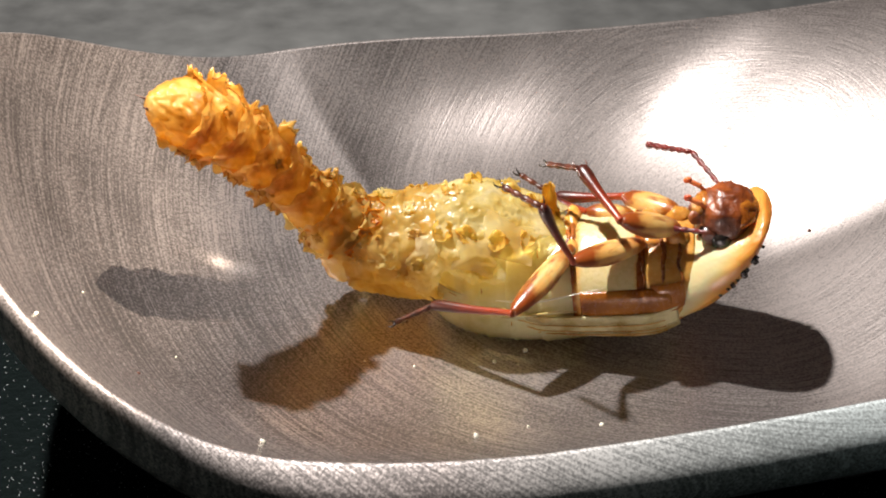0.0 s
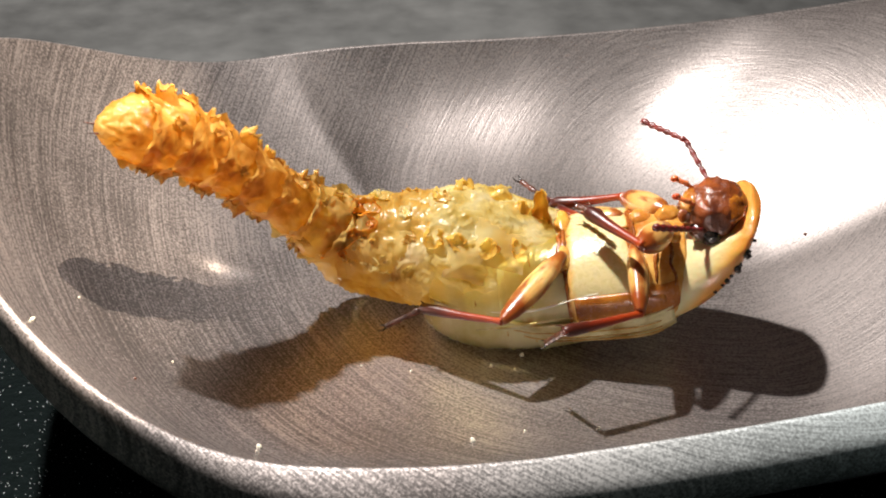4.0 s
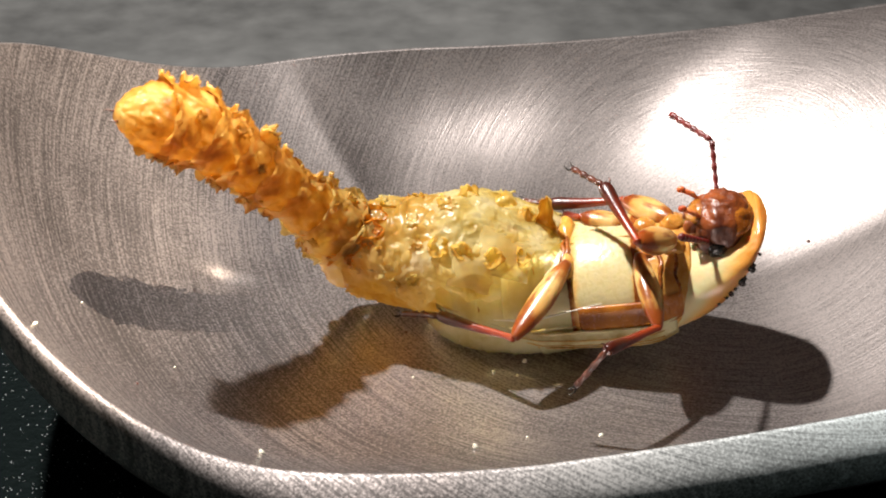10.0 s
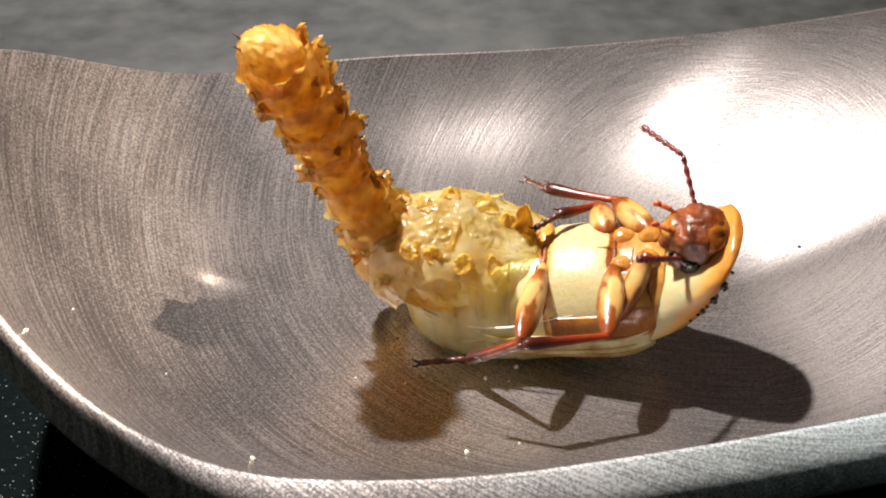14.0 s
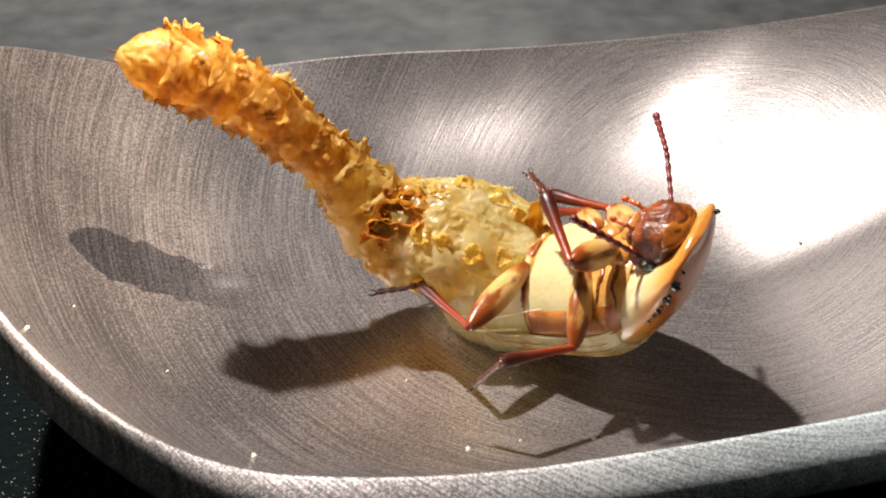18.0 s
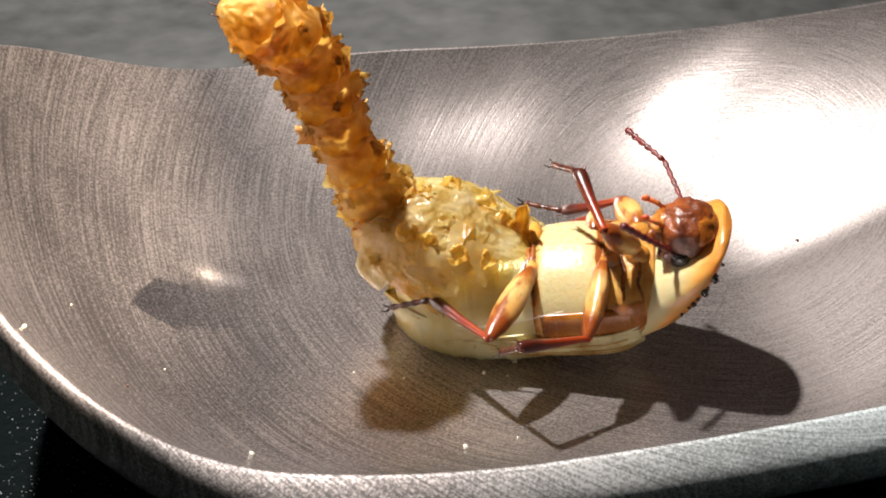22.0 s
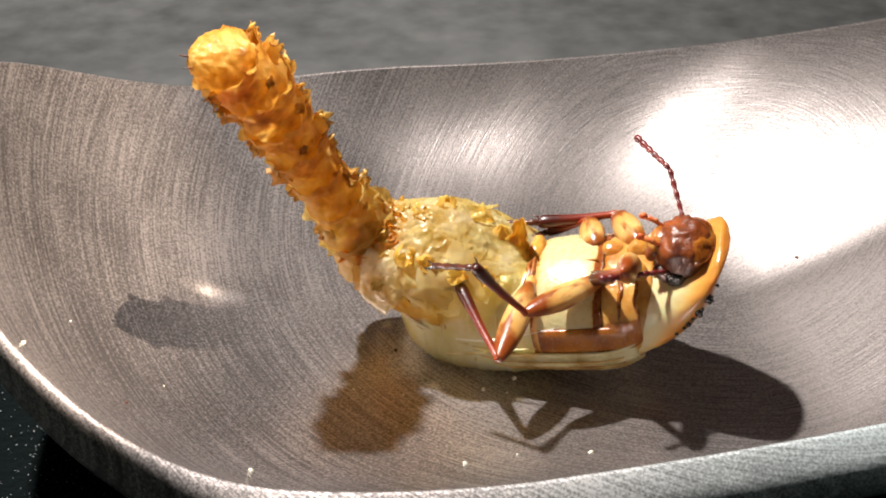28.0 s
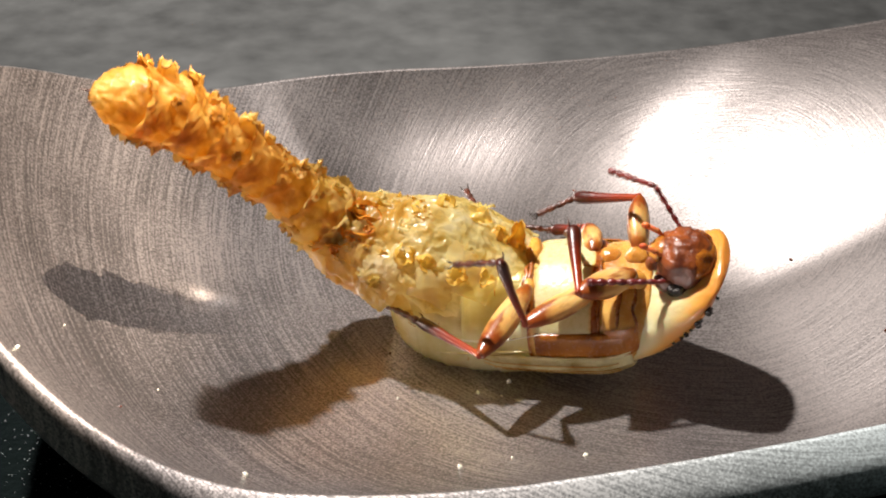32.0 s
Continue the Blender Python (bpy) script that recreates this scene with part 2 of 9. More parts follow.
TARSUS = chitin("dark_foot_cuticle", (0.03, 0.01, 0.006), (0.14, 0.035, 0.015), 0.3, 3.0, 0.02)
FEMUR = along("femur_cuticle", [(0.16, (0.14, 0.022, 0.004)), (0.32, (0.36, 0.11, 0.015)), (0.5, (0.70, 0.45, 0.16)), (0.85, (0.58, 0.30, 0.08)), (1.1, (0.26, 0.055, 0.008))], 0.2, 0.35, (0.24, 0.055, 0.008))
TIBIA = along("tibia_cuticle", [(0.2, (0.32, 0.04, 0.004)), (0.6, (0.20, 0.018, 0.003)), (1.1, (0.06, 0.008, 0.003))], 0.26, 0.1)
SKIN = membrane("yellow_cast_skin", [(0.30, (0.62, 0.42, 0.08)), (0.42, (0.84, 0.68, 0.25)), (0.54, (0.92, 0.82, 0.42)), (0.70, (0.96, 0.91, 0.64))], 0.28, 0.6, 0.2, 0.09, 0.8)
TAILSKIN = membrane("orange_cast_skin", [(0.30, (0.36, 0.13, 0.015)), (0.40, (0.62, 0.31, 0.045)), (0.5, (0.78, 0.46, 0.09)), (0.62, (0.86, 0.60, 0.18)), (0.76, (0.91, 0.73, 0.34))], 0.14, 0.58, 0.42, 0.12, 0.25)
MIDSKIN = membrane("golden_cast_skin", [(0.28, (0.52, 0.26, 0.035)), (0.42, (0.77, 0.53, 0.14)), (0.6, (0.87, 0.69, 0.27)), (0.76, (0.93, 0.81, 0.45))], 0.32, 0.6, 0.3, 0.07, 0.45)
FLAP = chitin("brown_flap_skin", (0.30, 0.09, 0.01), (0.72, 0.36, 0.05), 0.45, 2.5, 0.04, 0.2)
CURL = membrane("golden_curl_skin", [(0.3, (0.72, 0.40, 0.05)), (0.5, (0.92, 0.66, 0.16)), (0.7, (0.96, 0.80, 0.34))], 0.1, 0.5, 0.25, 0.05)
TORN = membrane("red_brown_torn_skin", [(0.3, (0.58, 0.17, 0.015)), (0.5, (0.86, 0.40, 0.05)), (0.7, (0.93, 0.60, 0.14))], 0.1, 0.5, 0.3, 0.08)
PIT = chitin("red_brown_pit", (0.16, 0.02, 0.004), (0.42, 0.10, 0.015), 0.4, 2.0, 0.05, 0.2)
FILM = membrane("clear_glossy_film", [(0.3, (0.84, 0.68, 0.26)), (0.6, (0.94, 0.85, 0.52))], 0.6, 0.4, 0.1, 0.05, 1.0)
HAIR = chitin("white_thread", (0.75, 0.70, 0.55), (0.9, 0.86, 0.72), 0.3, 2.0, 0.01)


# ---- mesh helpers, in millimetres ----
def part(name, bm, material, parent=None, label=""):
    """Links a bmesh in millimetres as one mesh object under a thing or a part."""
    bmesh.ops.scale(bm, vec=(MM, MM, MM), verts=bm.verts)
    me = bpy.data.meshes.new(name)
    for f in bm.faces:
        f.smooth = True
    bm.to_mesh(me)
    bm.free()
    me.materials.append(material)
    ob = new(name, me)
    ob.parent = parent
    return tagged(ob, label) if label else ob


def thing(name, x, y, z, label, category, group="", kind=""):
    ob = new(name)
    ob.empty_display_size = 0.002
    ob.matrix_world = at(x, y, z)
    return tagged(ob, label, category, group, kind)


def wrinkle(p, amp, scale):
    """Crumpled-foil offset: sharp ridges over soft folds."""
    q = p * scale
    a = 1 - 2 * abs(noise.noise(q))
    b = 1 - 2 * abs(noise.noise(q * 2.3 + Vector((7, 3, 1))))
    return amp * (0.65 * a + 0.35 * b - 0.35)


def loft(rings, sides=32, amp=0.0, scale=1.5, caps=True, seed=0.0, a0=0.0, a1=360.0, shape=None):
    """A skin through ellipses (x, y, z, half-width, half-height), round the x axis."""
    bm = bmesh.new()
    closed = abs(a1 - a0) >= 360
    cols = sides if closed else sides + 1
    grid = []
    for x, cy, cz, ry, rz in rings:
        row = []
        for i in range(cols):
            a = radians(a0 + (a1 - a0) * i / sides)
            c, s = math.cos(a), math.sin(a)
            k = 1 + (shape(x, a) if shape else 0)
            p = Vector((x, cy + ry * c * k, cz + rz * s * k))
            if amp:
                w = wrinkle(p + Vector((seed, seed * 2, 0)), amp, scale) + (0.35 * wrinkle(p * 2.6 + Vector((seed, 0, 4)), amp, scale) if amp > 0.1 else 0)
                p += Vector((wrinkle(p * 1.1 + Vector((0, seed, 9)), amp * 0.6, scale), c * w, s * w))
            row.append(bm.verts.new(p))
        grid.append(row)
    for r0, r1 in zip(grid, grid[1:]):
        for i in range(sides):
            j = (i + 1) % cols
            bm.faces.new((r0[i], r0[j], r1[j], r1[i]))
    if caps and closed:
        bm.faces.new(grid[0][::-1])
        bm.faces.new(grid[-1])
    bmesh.ops.recalc_face_normals(bm, faces=bm.faces)
    return bm


def thicken(bm, v):
    """Gives an open sheet a thickness along v."""
    ext = bmesh.ops.extrude_face_region(bm, geom=list(bm.faces))
    bmesh.ops.translate(bm, vec=v, verts=[g for g in ext["geom"] if isinstance(g, bmesh.types.BMVert)])
    bmesh.ops.recalc_face_normals(bm, faces=bm.faces)


def spline_rings(keys, count):
    """Rings smoothly between key rings."""
    out = []
    for i in range(count):
        f = i / (count - 1) * (len(keys) - 1)
        k = min(int(f), len(keys) - 2)
        t = f - k
        p0, p1, p2, p3 = (keys[max(0, min(len(keys) - 1, k + d))] for d in (-1, 0, 1, 2))
        out.append([0.5 * (2 * b + (c - a) * t + (2 * a - 5 * b + 4 * c - d) * t * t + (3 * b - a - 3 * c + d) * t ** 3)
                    for a, b, c, d in zip(p0, p1, p2, p3)])
    return out


def ball(cx, cy, cz, rx, ry, rz, turn=0.0, amp=0.0, scale=2.0, u=24, v=16):
    """An ellipsoid, tilted by turn degrees about y."""
    bm = bmesh.new()
    bmesh.ops.create_uvsphere(bm, u_segments=u, v_segments=v, radius=1)
    m = at(0, 0, 0, 0, turn, 0).to_3x3()
    for w in bm.verts:
        d = w.co.normalized()
        p = Vector((w.co.x * rx, w.co.y * ry, w.co.z * rz))
        if amp:
            p += d * wrinkle(p + Vector((cx, cy, cz)), amp, scale)
        w.co = m @ p + Vector((cx, cy, cz))
    return bm


def thread(points, radius, sides=8):
    """A round cord through points, tapered to its ends by radius (a number or a list)."""
    bm = bmesh.new()
    rows = []
    for i, p in enumerate(points):
        d = (Vector(points[min(i + 1, len(points) - 1)]) - Vector(points[max(i - 1, 0)])).normalized()
        s = d.orthogonal().normalized() if abs(d.y) > 0.9 else d.cross(Vector((0, 1, 0))).normalized()
        t = d.cross(s)
        r = radius[i] if isinstance(radius, (list, tuple)) else radius
        rows.append([bm.verts.new(Vector(p) + r * (s * math.cos(a) + t * math.sin(a)))
                     for a in (2 * math.pi * j / sides for j in range(sides))])
    for r0, r1 in zip(rows, rows[1:]):
        for j in range(sides):
            bm.faces.new((r0[j], r0[(j + 1) % sides], r1[(j + 1) % sides], r1[j]))
    bm.faces.new(rows[0][::-1])
    bm.faces.new(rows[-1])
    bmesh.ops.recalc_face_normals(bm, faces=bm.faces)
    return bm


def join(bms):
    """Several bmeshes as one."""
    out = bmesh.new()
    for b in bms:
        me = bpy.data.meshes.new("tmp")
        b.to_mesh(me)
        b.free()
        out.from_mesh(me)
        bpy.data.meshes.remove(me)
    return out


# ---- the table and the cloth ----
def table_top():
    m, n, l, p = mat("grey_table")
    t = tex(n, l, "ShaderNodeTexNoise", 0.05, detail=6)
    g = tex(n, l, "ShaderNodeTexNoise", 0.5, detail=4)
    mix = n.new("ShaderNodeMix")
    mix.inputs[0].default_value = 0.35
    l.new(t.outputs[0], mix.inputs[2])
    l.new(g.outputs[0], mix.inputs[3])
    l.new(ramp(n, l, mix.outputs[0], [(0.36, (0.035, 0.035, 0.034)), (0.64, (0.10, 0.10, 0.097))]).outputs[0], p.inputs["Base Color"])
    p.inputs["Roughness"].default_value = 0.6
    bm = bmesh.new()
    bmesh.ops.create_grid(bm, x_segments=4, y_segments=4, size=700)
    ob = part("table_top", bm, m)
    ob.matrix_world = at(0, 0, -3.0)
    tagged(ob, "dull grey table top under the spoon, out of focus", "table", "", "structure")


def dark_cloth():
    m, n, l, p = mat("dark_cloth")
    t = tex(n, l, "ShaderNodeTexNoise", 2.2, detail=4)
    v = tex(n, l, "ShaderNodeTexVoronoi", 5.5)
    l.new(ramp(n, l, v.outputs["Distance"], [(0.0, (0.8, 0.84, 0.84)), (0.09, (0.3, 0.32, 0.32)), (0.15, (0.004, 0.006, 0.006))]).outputs[0], p.inputs["Base Color"])
    p.inputs["Roughness"].default_value = 0.9
    p.inputs["Specular IOR Level"].default_value = 0.02
    l.new(bump(n, l, t.outputs[0], 1.0, 0.25), p.inputs["Normal"])
    bm = bmesh.new()
    bmesh.ops.create_grid(bm, x_segments=90, y_segments=60, size=1)
    for w in bm.verts:
        w.co.x, w.co.y = w.co.x * 70, w.co.y * 28
        w.co.z = 0.1 * noise.noise(w.co * 0.12) + 0.06 * noise.noise(w.co * 0.7)
    ext = bmesh.ops.extrude_face_region(bm, geom=list(bm.faces))
    for w in ext["geom"]:
        if isinstance(w, bmesh.types.BMVert):
            w.co.z = -0.25
    bmesh.ops.recalc_face_normals(bm, faces=bm.faces)
    ob = part("cloth", bm, m)
    ob.matrix_world = at(0, -14, -2.75)
    tagged(ob, "dark cloth with pale flecks lying under the spoon", "cloth")


# ---- the spoon ----
SPOON_TURN, SPOON_SHIFT, SPOON_HALF, SPOON_TIP, SPOON_ROUND, SPOON_MID = 8.0, -0.237, 12.641, 15.8, 2.334, 0.649


def spoon_half(u):
    """Half the spoon's width, narrowing to the handle."""
    f = max(0.0, min(1.0, (u - 24) / 26))
    f = f * f * (3 - 2 * f)
    return (SPOON_HALF - 0.062 * max(0.0, u - SPOON_MID)) * (1 - f) + 4.0 * f


def spoon_rim():
    """Plan of the rim: rows of u, v, spine u and outward direction."""
    plan = []
    side = [96 - 3 * i for i in range(25)] + [21 - i for i in range(21)]
    for u in side:
        plan.append((u, -spoon_half(u), u))
    for i in range(141):
        a = -math.pi / 2 - math.pi * i / 140
        c, s = math.cos(a), math.sin(a)
        u = SPOON_MID + SPOON_TIP * math.copysign(abs(c) ** (2 / SPOON_ROUND), c)
        v = SPOON_HALF * math.copysign(abs(s) ** (2 / SPOON_ROUND), s)
        plan.append((u, v, SPOON_MID))
    for u in reversed(side):
        plan.append((u, spoon_half(u), u))
    rows = []
    for i, (u, v, k) in enumerate(plan):
        a, b = plan[max(0, i - 1)], plan[min(len(plan) - 1, i + 1)]
        t = Vector((b[0] - a[0], b[1] - a[1], 0)).normalized()
        out = Vector((t.y, -t.x, 0))
        if out.dot(Vector((u - k, v, 0))) < 0:
            out = -out
        rows.append((u, v, k, out))
    return rows


def spoon_floor(u):
    """The spine of the hollow: it lifts to the tip and to the handle."""
    u = min(u, 20 + 0.3 * max(0.0, u - 20))
    return 0.005 * max(0.0, 2.89 - u) ** 2 + 0.235 * max(0.0, u - 10.31) ** 1.309


def spoon_height(u, rim_u, v, r):
    """Height of the inner face at u, v, a share r of the way from the spine to the rim at rim_u."""
    fl = spoon_floor(u)
    tip = 0.059 * max(0.0, -5.551 - rim_u) ** 2
    w = max(0.0, min(1.0, 0.277 + 0.065 * rim_u - 0.002 * rim_u ** 2))
    k = max(0.0, min(1.0, (rim_u - 2) / 9))
    k = k * k * (3 - 2 * k)
    w += (1 - w) * k
    far = w * r ** (2.1 - 0.75 * k) + (1 - w) * r ** max(2.6, min(14.0, 5.44 + 0.475 * rim_u - 0.033 * rim_u ** 2))
    f = max(0.02, min(0.384, 0.384 - 0.045 * (rim_u - 2)))
    near = f * r ** 3 + (1 - f) * r ** (6 + 8 * (0.384 - f))
    s = 1 / (1 + math.exp(-max(-40, min(40, v / 0.8))))
    edge = 3.792 + 0.004 * max(0.0, min(rim_u, 24 + 0.3 * max(0.0, rim_u - 24)) - 1.534) ** 2
    # the far wall is hollowed and then rises towards the handle
    lift = 0.0
    if v > 0:
        q = min(1.0, r) ** 1.23 * (1 - min(1.0, r) ** 4)
        rise = 0.13 * min(5.0, max(0.0, u - 4.5 - 0.2 * v)) ** 1.5
        lift = (rise - 2.47 * math.exp(-((u - 6.24 - 0.46 * v) / 4.38) ** 2)) * q
    # a small dent near the tip
    dimple = 0.24 * math.exp(-((u + 7.8) / 1.0) ** 2 - ((v - 0.85) / 0.5) ** 2)
    return fl - dimple + lift + (max(edge, spoon_floor(rim_u) + 0.3 if rim_u > 24 else edge) - fl) * (s * far + (1 - s) * near) + tip * r ** 5


def on_spoon(x, y):
    """The height of the spoon's inner face under a place in millimetres."""
    q = at(0, -SPOON_SHIFT, 0) @ at(0, 0, 0, 0, 0, -SPOON_TURN) @ Vector((x * MM, y * MM, 0)) / MM
    u, v = q.x, q.y
    w = u - SPOON_MID
    if w < 0:
        r = (abs(w / SPOON_TIP) ** SPOON_ROUND + abs(v / SPOON_HALF) ** SPOON_ROUND) ** (1 / SPOON_ROUND)
        return spoon_height(u, max(-15.15, SPOON_MID + w / max(r, 0.05)), v, r)
    return spoon_height(u, u, v, abs(v) / spoon_half(u))


def metal_spoon():
    rows = spoon_rim()
    steps = [(i / 80) ** 0.8 for i in range(81)]
    grid = []
    for u, v, k, out in rows:
        inner = [Vector((k + (u - k) * r, v * r, spoon_height(k + (u - k) * r, u, v * r, r))) for r in steps]
        edge = inner[-1]
        # a broad bevelled lip along the sides, a sharp one with a steep outer face round the tip
        k2 = max(0.0, min(1.0, max((-out.x - 0.1) / 0.45, out.y / 0.4)))
        k2 = k2 * k2 * (3 - 2 * k2)
        lip = [edge + out * (a * (1 - k2) + c * k2) + Vector((0, 0, b * (1 - k2) + d * k2)) for a, b, c, d in (
            (0.0, 0.0, 0.0, 0.0), (0.06, 0.03, 0.05, 0.03), (0.15, 0.0, 0.11, 0.03), (0.45, -0.15, 0.18, 0.0), (0.75, -0.34, 0.25, -0.07), (0.92, -0.47, 0.31, -0.18),
            (1.02, -0.66, 0.34, -0.5), (1.06, -1.05, 0.34, -1.1), (0.98, -1.5, 0.24, -1.7), (0.7, -1.85, 0.05, -2.1), (0.3, -2.0, -0.2, -2.3))]
        under = [lip[-1]] + [Vector((k + (u - k) * r, v * r, spoon_height(k + (u - k) * r, u, v * r, r) - 1.6)) for r in (0.92, 0.75, 0.55, 0.3, 0.0)]
        grid.append((u, inner, lip, under))
    root = thing("spoon", 0, 0, 0, "scratched brushed stainless steel spoon lying on the table", "spoon")

    def strip(name, lines, label, material=STEEL):
        bm = bmesh.new()
        g = [[bm.verts.new(p) for p in line] for line in lines]
        for a, b in zip(g, g[1:]):
            for i in range(len(a) - 1):
                bm.faces.new((a[i], a[i + 1], b[i + 1], b[i]))
        bmesh.ops.remove_doubles(bm, verts=bm.verts, dist=0.003)
        bmesh.ops.recalc_face_normals(bm, faces=bm.faces)
        return part(name, bm, material, root, label)

    bowl = [g for g in grid if g[0] <= 38]
    strip("bowl", [g[1] for g in bowl], "brushed hollow of the spoon")
    # only the near rim takes the steel with reflected light painted in
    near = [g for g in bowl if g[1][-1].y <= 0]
    strip("rim", [g[2] for g in near], "thick bevelled rim of satin steel, reflected light painted into its colour", LIT_SATIN)
    strip("rim", [g[2] for g in bowl[len(near) - 1:]], "thick steel rim")
    strip("underside", [g[3] for g in bowl], "steel underside")
    ends = [g for g in grid if g[0] >= 38]
    half = len(ends) // 2
    for side in (ends[:half], ends[half:]):
        strip("handle", [g[1] + g[2][1:] + g[3][1:] for g in side], "steel handle of the spoon")
    root.matrix_world = at(0, 0, 0, 0, 0, SPOON_TURN) @ at(0, SPOON_SHIFT, 0)


# ---- the beetle ----
limbs = {}


def femur(name, length, r=0.34):
    ks = [(0, 0, 0, 0.16, 0.14), (length * 0.2, 0, 0, r * 0.8, r * 0.62), (length * 0.55, 0, 0.03, r, r * 0.75), (length * 0.85, 0, 0, r * 0.72, r * 0.55), (length, 0, 0, 0.15, 0.13)]
    limbs[name] = part("femur", loft(spline_rings(ks, 18), 16, 0.02, 3.0), FEMUR, beetle, "pale amber thigh joint")
    return limbs[name]


def tibia(name, length, r=0.15):
    ks = [(0, 0, 0, r * 0.8, r * 0.7), (length * 0.1, 0, 0, r * 0.65, r * 0.55), (length * 0.5, 0, 0.03, r * 0.85, r * 0.75), (length * 0.9, 0, 0, r * 1.2, r * 1.05), (length + 0.05, 0, 0, r * 0.9, r * 0.7)]
    limbs[name] = part("tibia", loft(spline_rings(ks, 16), 12, 0.015, 4.0), TIBIA, beetle, "glossy red-brown shin joint")
    for s in (-1, 1):
        part("spur", thread([(length - 0.05, s * r * 0.7, -0.05), (length + 0.12, s * r * 1.1, -0.1), (length + 0.25, s * r * 1.2, -0.12)], [0.035, 0.025, 0.006], 6), TARSUS, limbs[name])


def tarsus(name, length):
    ks, n = [], 4
    for i in range(n):
        a, b = length * 0.86 * i / n, length * 0.86 * (i + 1) / n
        ks += [(a + 0.01, 0, 0, 0.07, 0.065), (a + (b - a) * 0.6, 0, 0, 0.115, 0.105), (b - 0.01, 0, 0, 0.10, 0.09)]
    limbs[name] = part("foot", loft(ks, 10), TARSUS, beetle, "dark jointed foot")
    for s in (-1, 1):
        part("claw", thread([(length * 0.84, s * 0.02, 0), (length * 0.93, s * 0.1, 0.03), (length, s * 0.13, -0.03), (length + 0.02, s * 0.12, -0.1)], [0.04, 0.035, 0.02, 0.005], 6), BLACK, limbs[name])


def feeler(name, length, beads, r0, r1):
    ks = []
    for i in range(beads):
        a, b = length * i / beads, length * (i + 1) / beads
        r = r0 + (r1 - r0) * i / max(1, beads - 1)
        ks += [(a + 0.005, 0, 0, r * 0.55, r * 0.55), (a + (b - a) * 0.55, 0, 0, r, r), (b - 0.01, 0, 0, r * 0.8, r * 0.8)]
    limbs[name] = part("antenna", loft(ks, 10), REDBROWN, beetle, "dark red beaded feeler")


def build_beetle():
    # hind body: five overlapping belly rings, tapering to the tip
    belly = [(-0.2, 2.2, 3.62), (-1.4, 2.26, 3.56), (-2.5, 2.18, 3.42), (-3.5, 1.95, 3.22), (-4.4, 1.5, 2.96), (-5.0, 0.95, 2.72), (-5.4, 0.3, 2.45)]

    def belly_at(x):
        for (x0, w0, z0), (x1, w1, z1) in zip(belly, belly[1:]):
            if x >= x1:
                k = (x - x0) / (x1 - x0)
                return w0 + (w1 - w0) * k, z0 + (z1 - z0) * k
        return belly[-1][1:]

    cuts = (-0.2, -1.5, -2.5, -3.4, -4.2, -5.4)
    for i, (x0, x1) in enumerate(zip(cuts, cuts[1:])):
        rows = []
        for k in range(13):
            f = k / 12
            x = x0 + 0.12 + (x1 - x0 - 0.12) * f
            w, z = belly_at(x)
            g = -0.05 * (1 - f) ** 3 + 0.035 * math.exp(-((f - 0.93) / 0.06) ** 2)
            c = 0.95 + 0.28 * (z - 0.95)
            rows.append((x, 0, c, w + g, z + g - c))
        part("belly_ring", loft(rows, 44, 0.035, 1.3, i == 4, 3.0 + i), BELLY, beetle, "pale translucent yellow belly ring")
        if i:
            pts = []
            w, z = belly_at(x0)
            c = 0.95 + 0.28 * (z - 0.95)
            for a in range(96, 184, 4):
                pts.append((x0 + 0.1 + 0.05 * noise.noise(Vector((a / 15, x0, 0))), (w + 0.015) * math.cos(radians(a)), c + (z + 0.015 - c) * math.sin(radians(a))))
            part("ring_seam", thread(pts, [0.018 + 0.03 * abs(noise.noise(Vector((k * 0.5, x0, 2)))) for k in range(len(pts))]), AMBER, beetle, "thin amber seam between belly rings")
    # hind breast: a smooth cream block, its sides closed by a long rust plate
    ks = [(-0.35, 0, 1.95, 2.18, 1.55), (-0.2, 0, 1.95, 2.24, 1.68), (0.1, 0, 1.95, 2.28, 1.76), (0.9, 0, 1.95, 2.3, 1.8), (1.6, 0, 1.95, 2.28, 1.74), (1.95, 0, 1.95, 2.2, 1.6)]
    part("breast_plate", loft(spline_rings(ks, 24), 48, 0.03, 0.9), BREAST, beetle, "smooth cream breast plate")
    for s in (-1, 1):
        ks = [(-0.1, 0, 1.95, 2.3, 1.78), (0.05, 0, 1.95, 2.37, 1.85), (0.8, 0, 1.95, 2.4, 1.88), (1.8, 0, 1.95, 2.38, 1.86), (2.6, 0, 1.95, 2.3, 1.74), (2.8, 0, 1.95, 2.2, 1.6)]
        a0, a1 = (180, 153) if s < 0 else (0, 27)
        bm = loft(spline_rings(ks, 26), 14, 0.02, 2.0, False, a0=a0, a1=a1, shape=lambda x, a, m=(a0 + a1) / 2: -0.03 * (abs(math.degrees(a) - m) / 13) ** 4)
        bmesh.ops.solidify(bm, geom=list(bm.faces), thickness=0.03)
        part("side_plate", bm, RUST, beetle, "glossy rust-brown side plate")
    # middle breast between the legs
    ks = [(1.9, 0, 1.95, 2.1, 1.55), (2.1, 0, 1.95, 2.22, 1.66), (2.6, 0, 2.0, 2.2, 1.62), (3.1, 0, 2.1, 2.05, 1.5), (3.5, 0, 2.2, 1.8, 1.35)]
    part("mid_breast", loft(spline_rings(ks, 18), 44, 0.06, 1.6), HONEY, beetle, "amber plate between the legs")
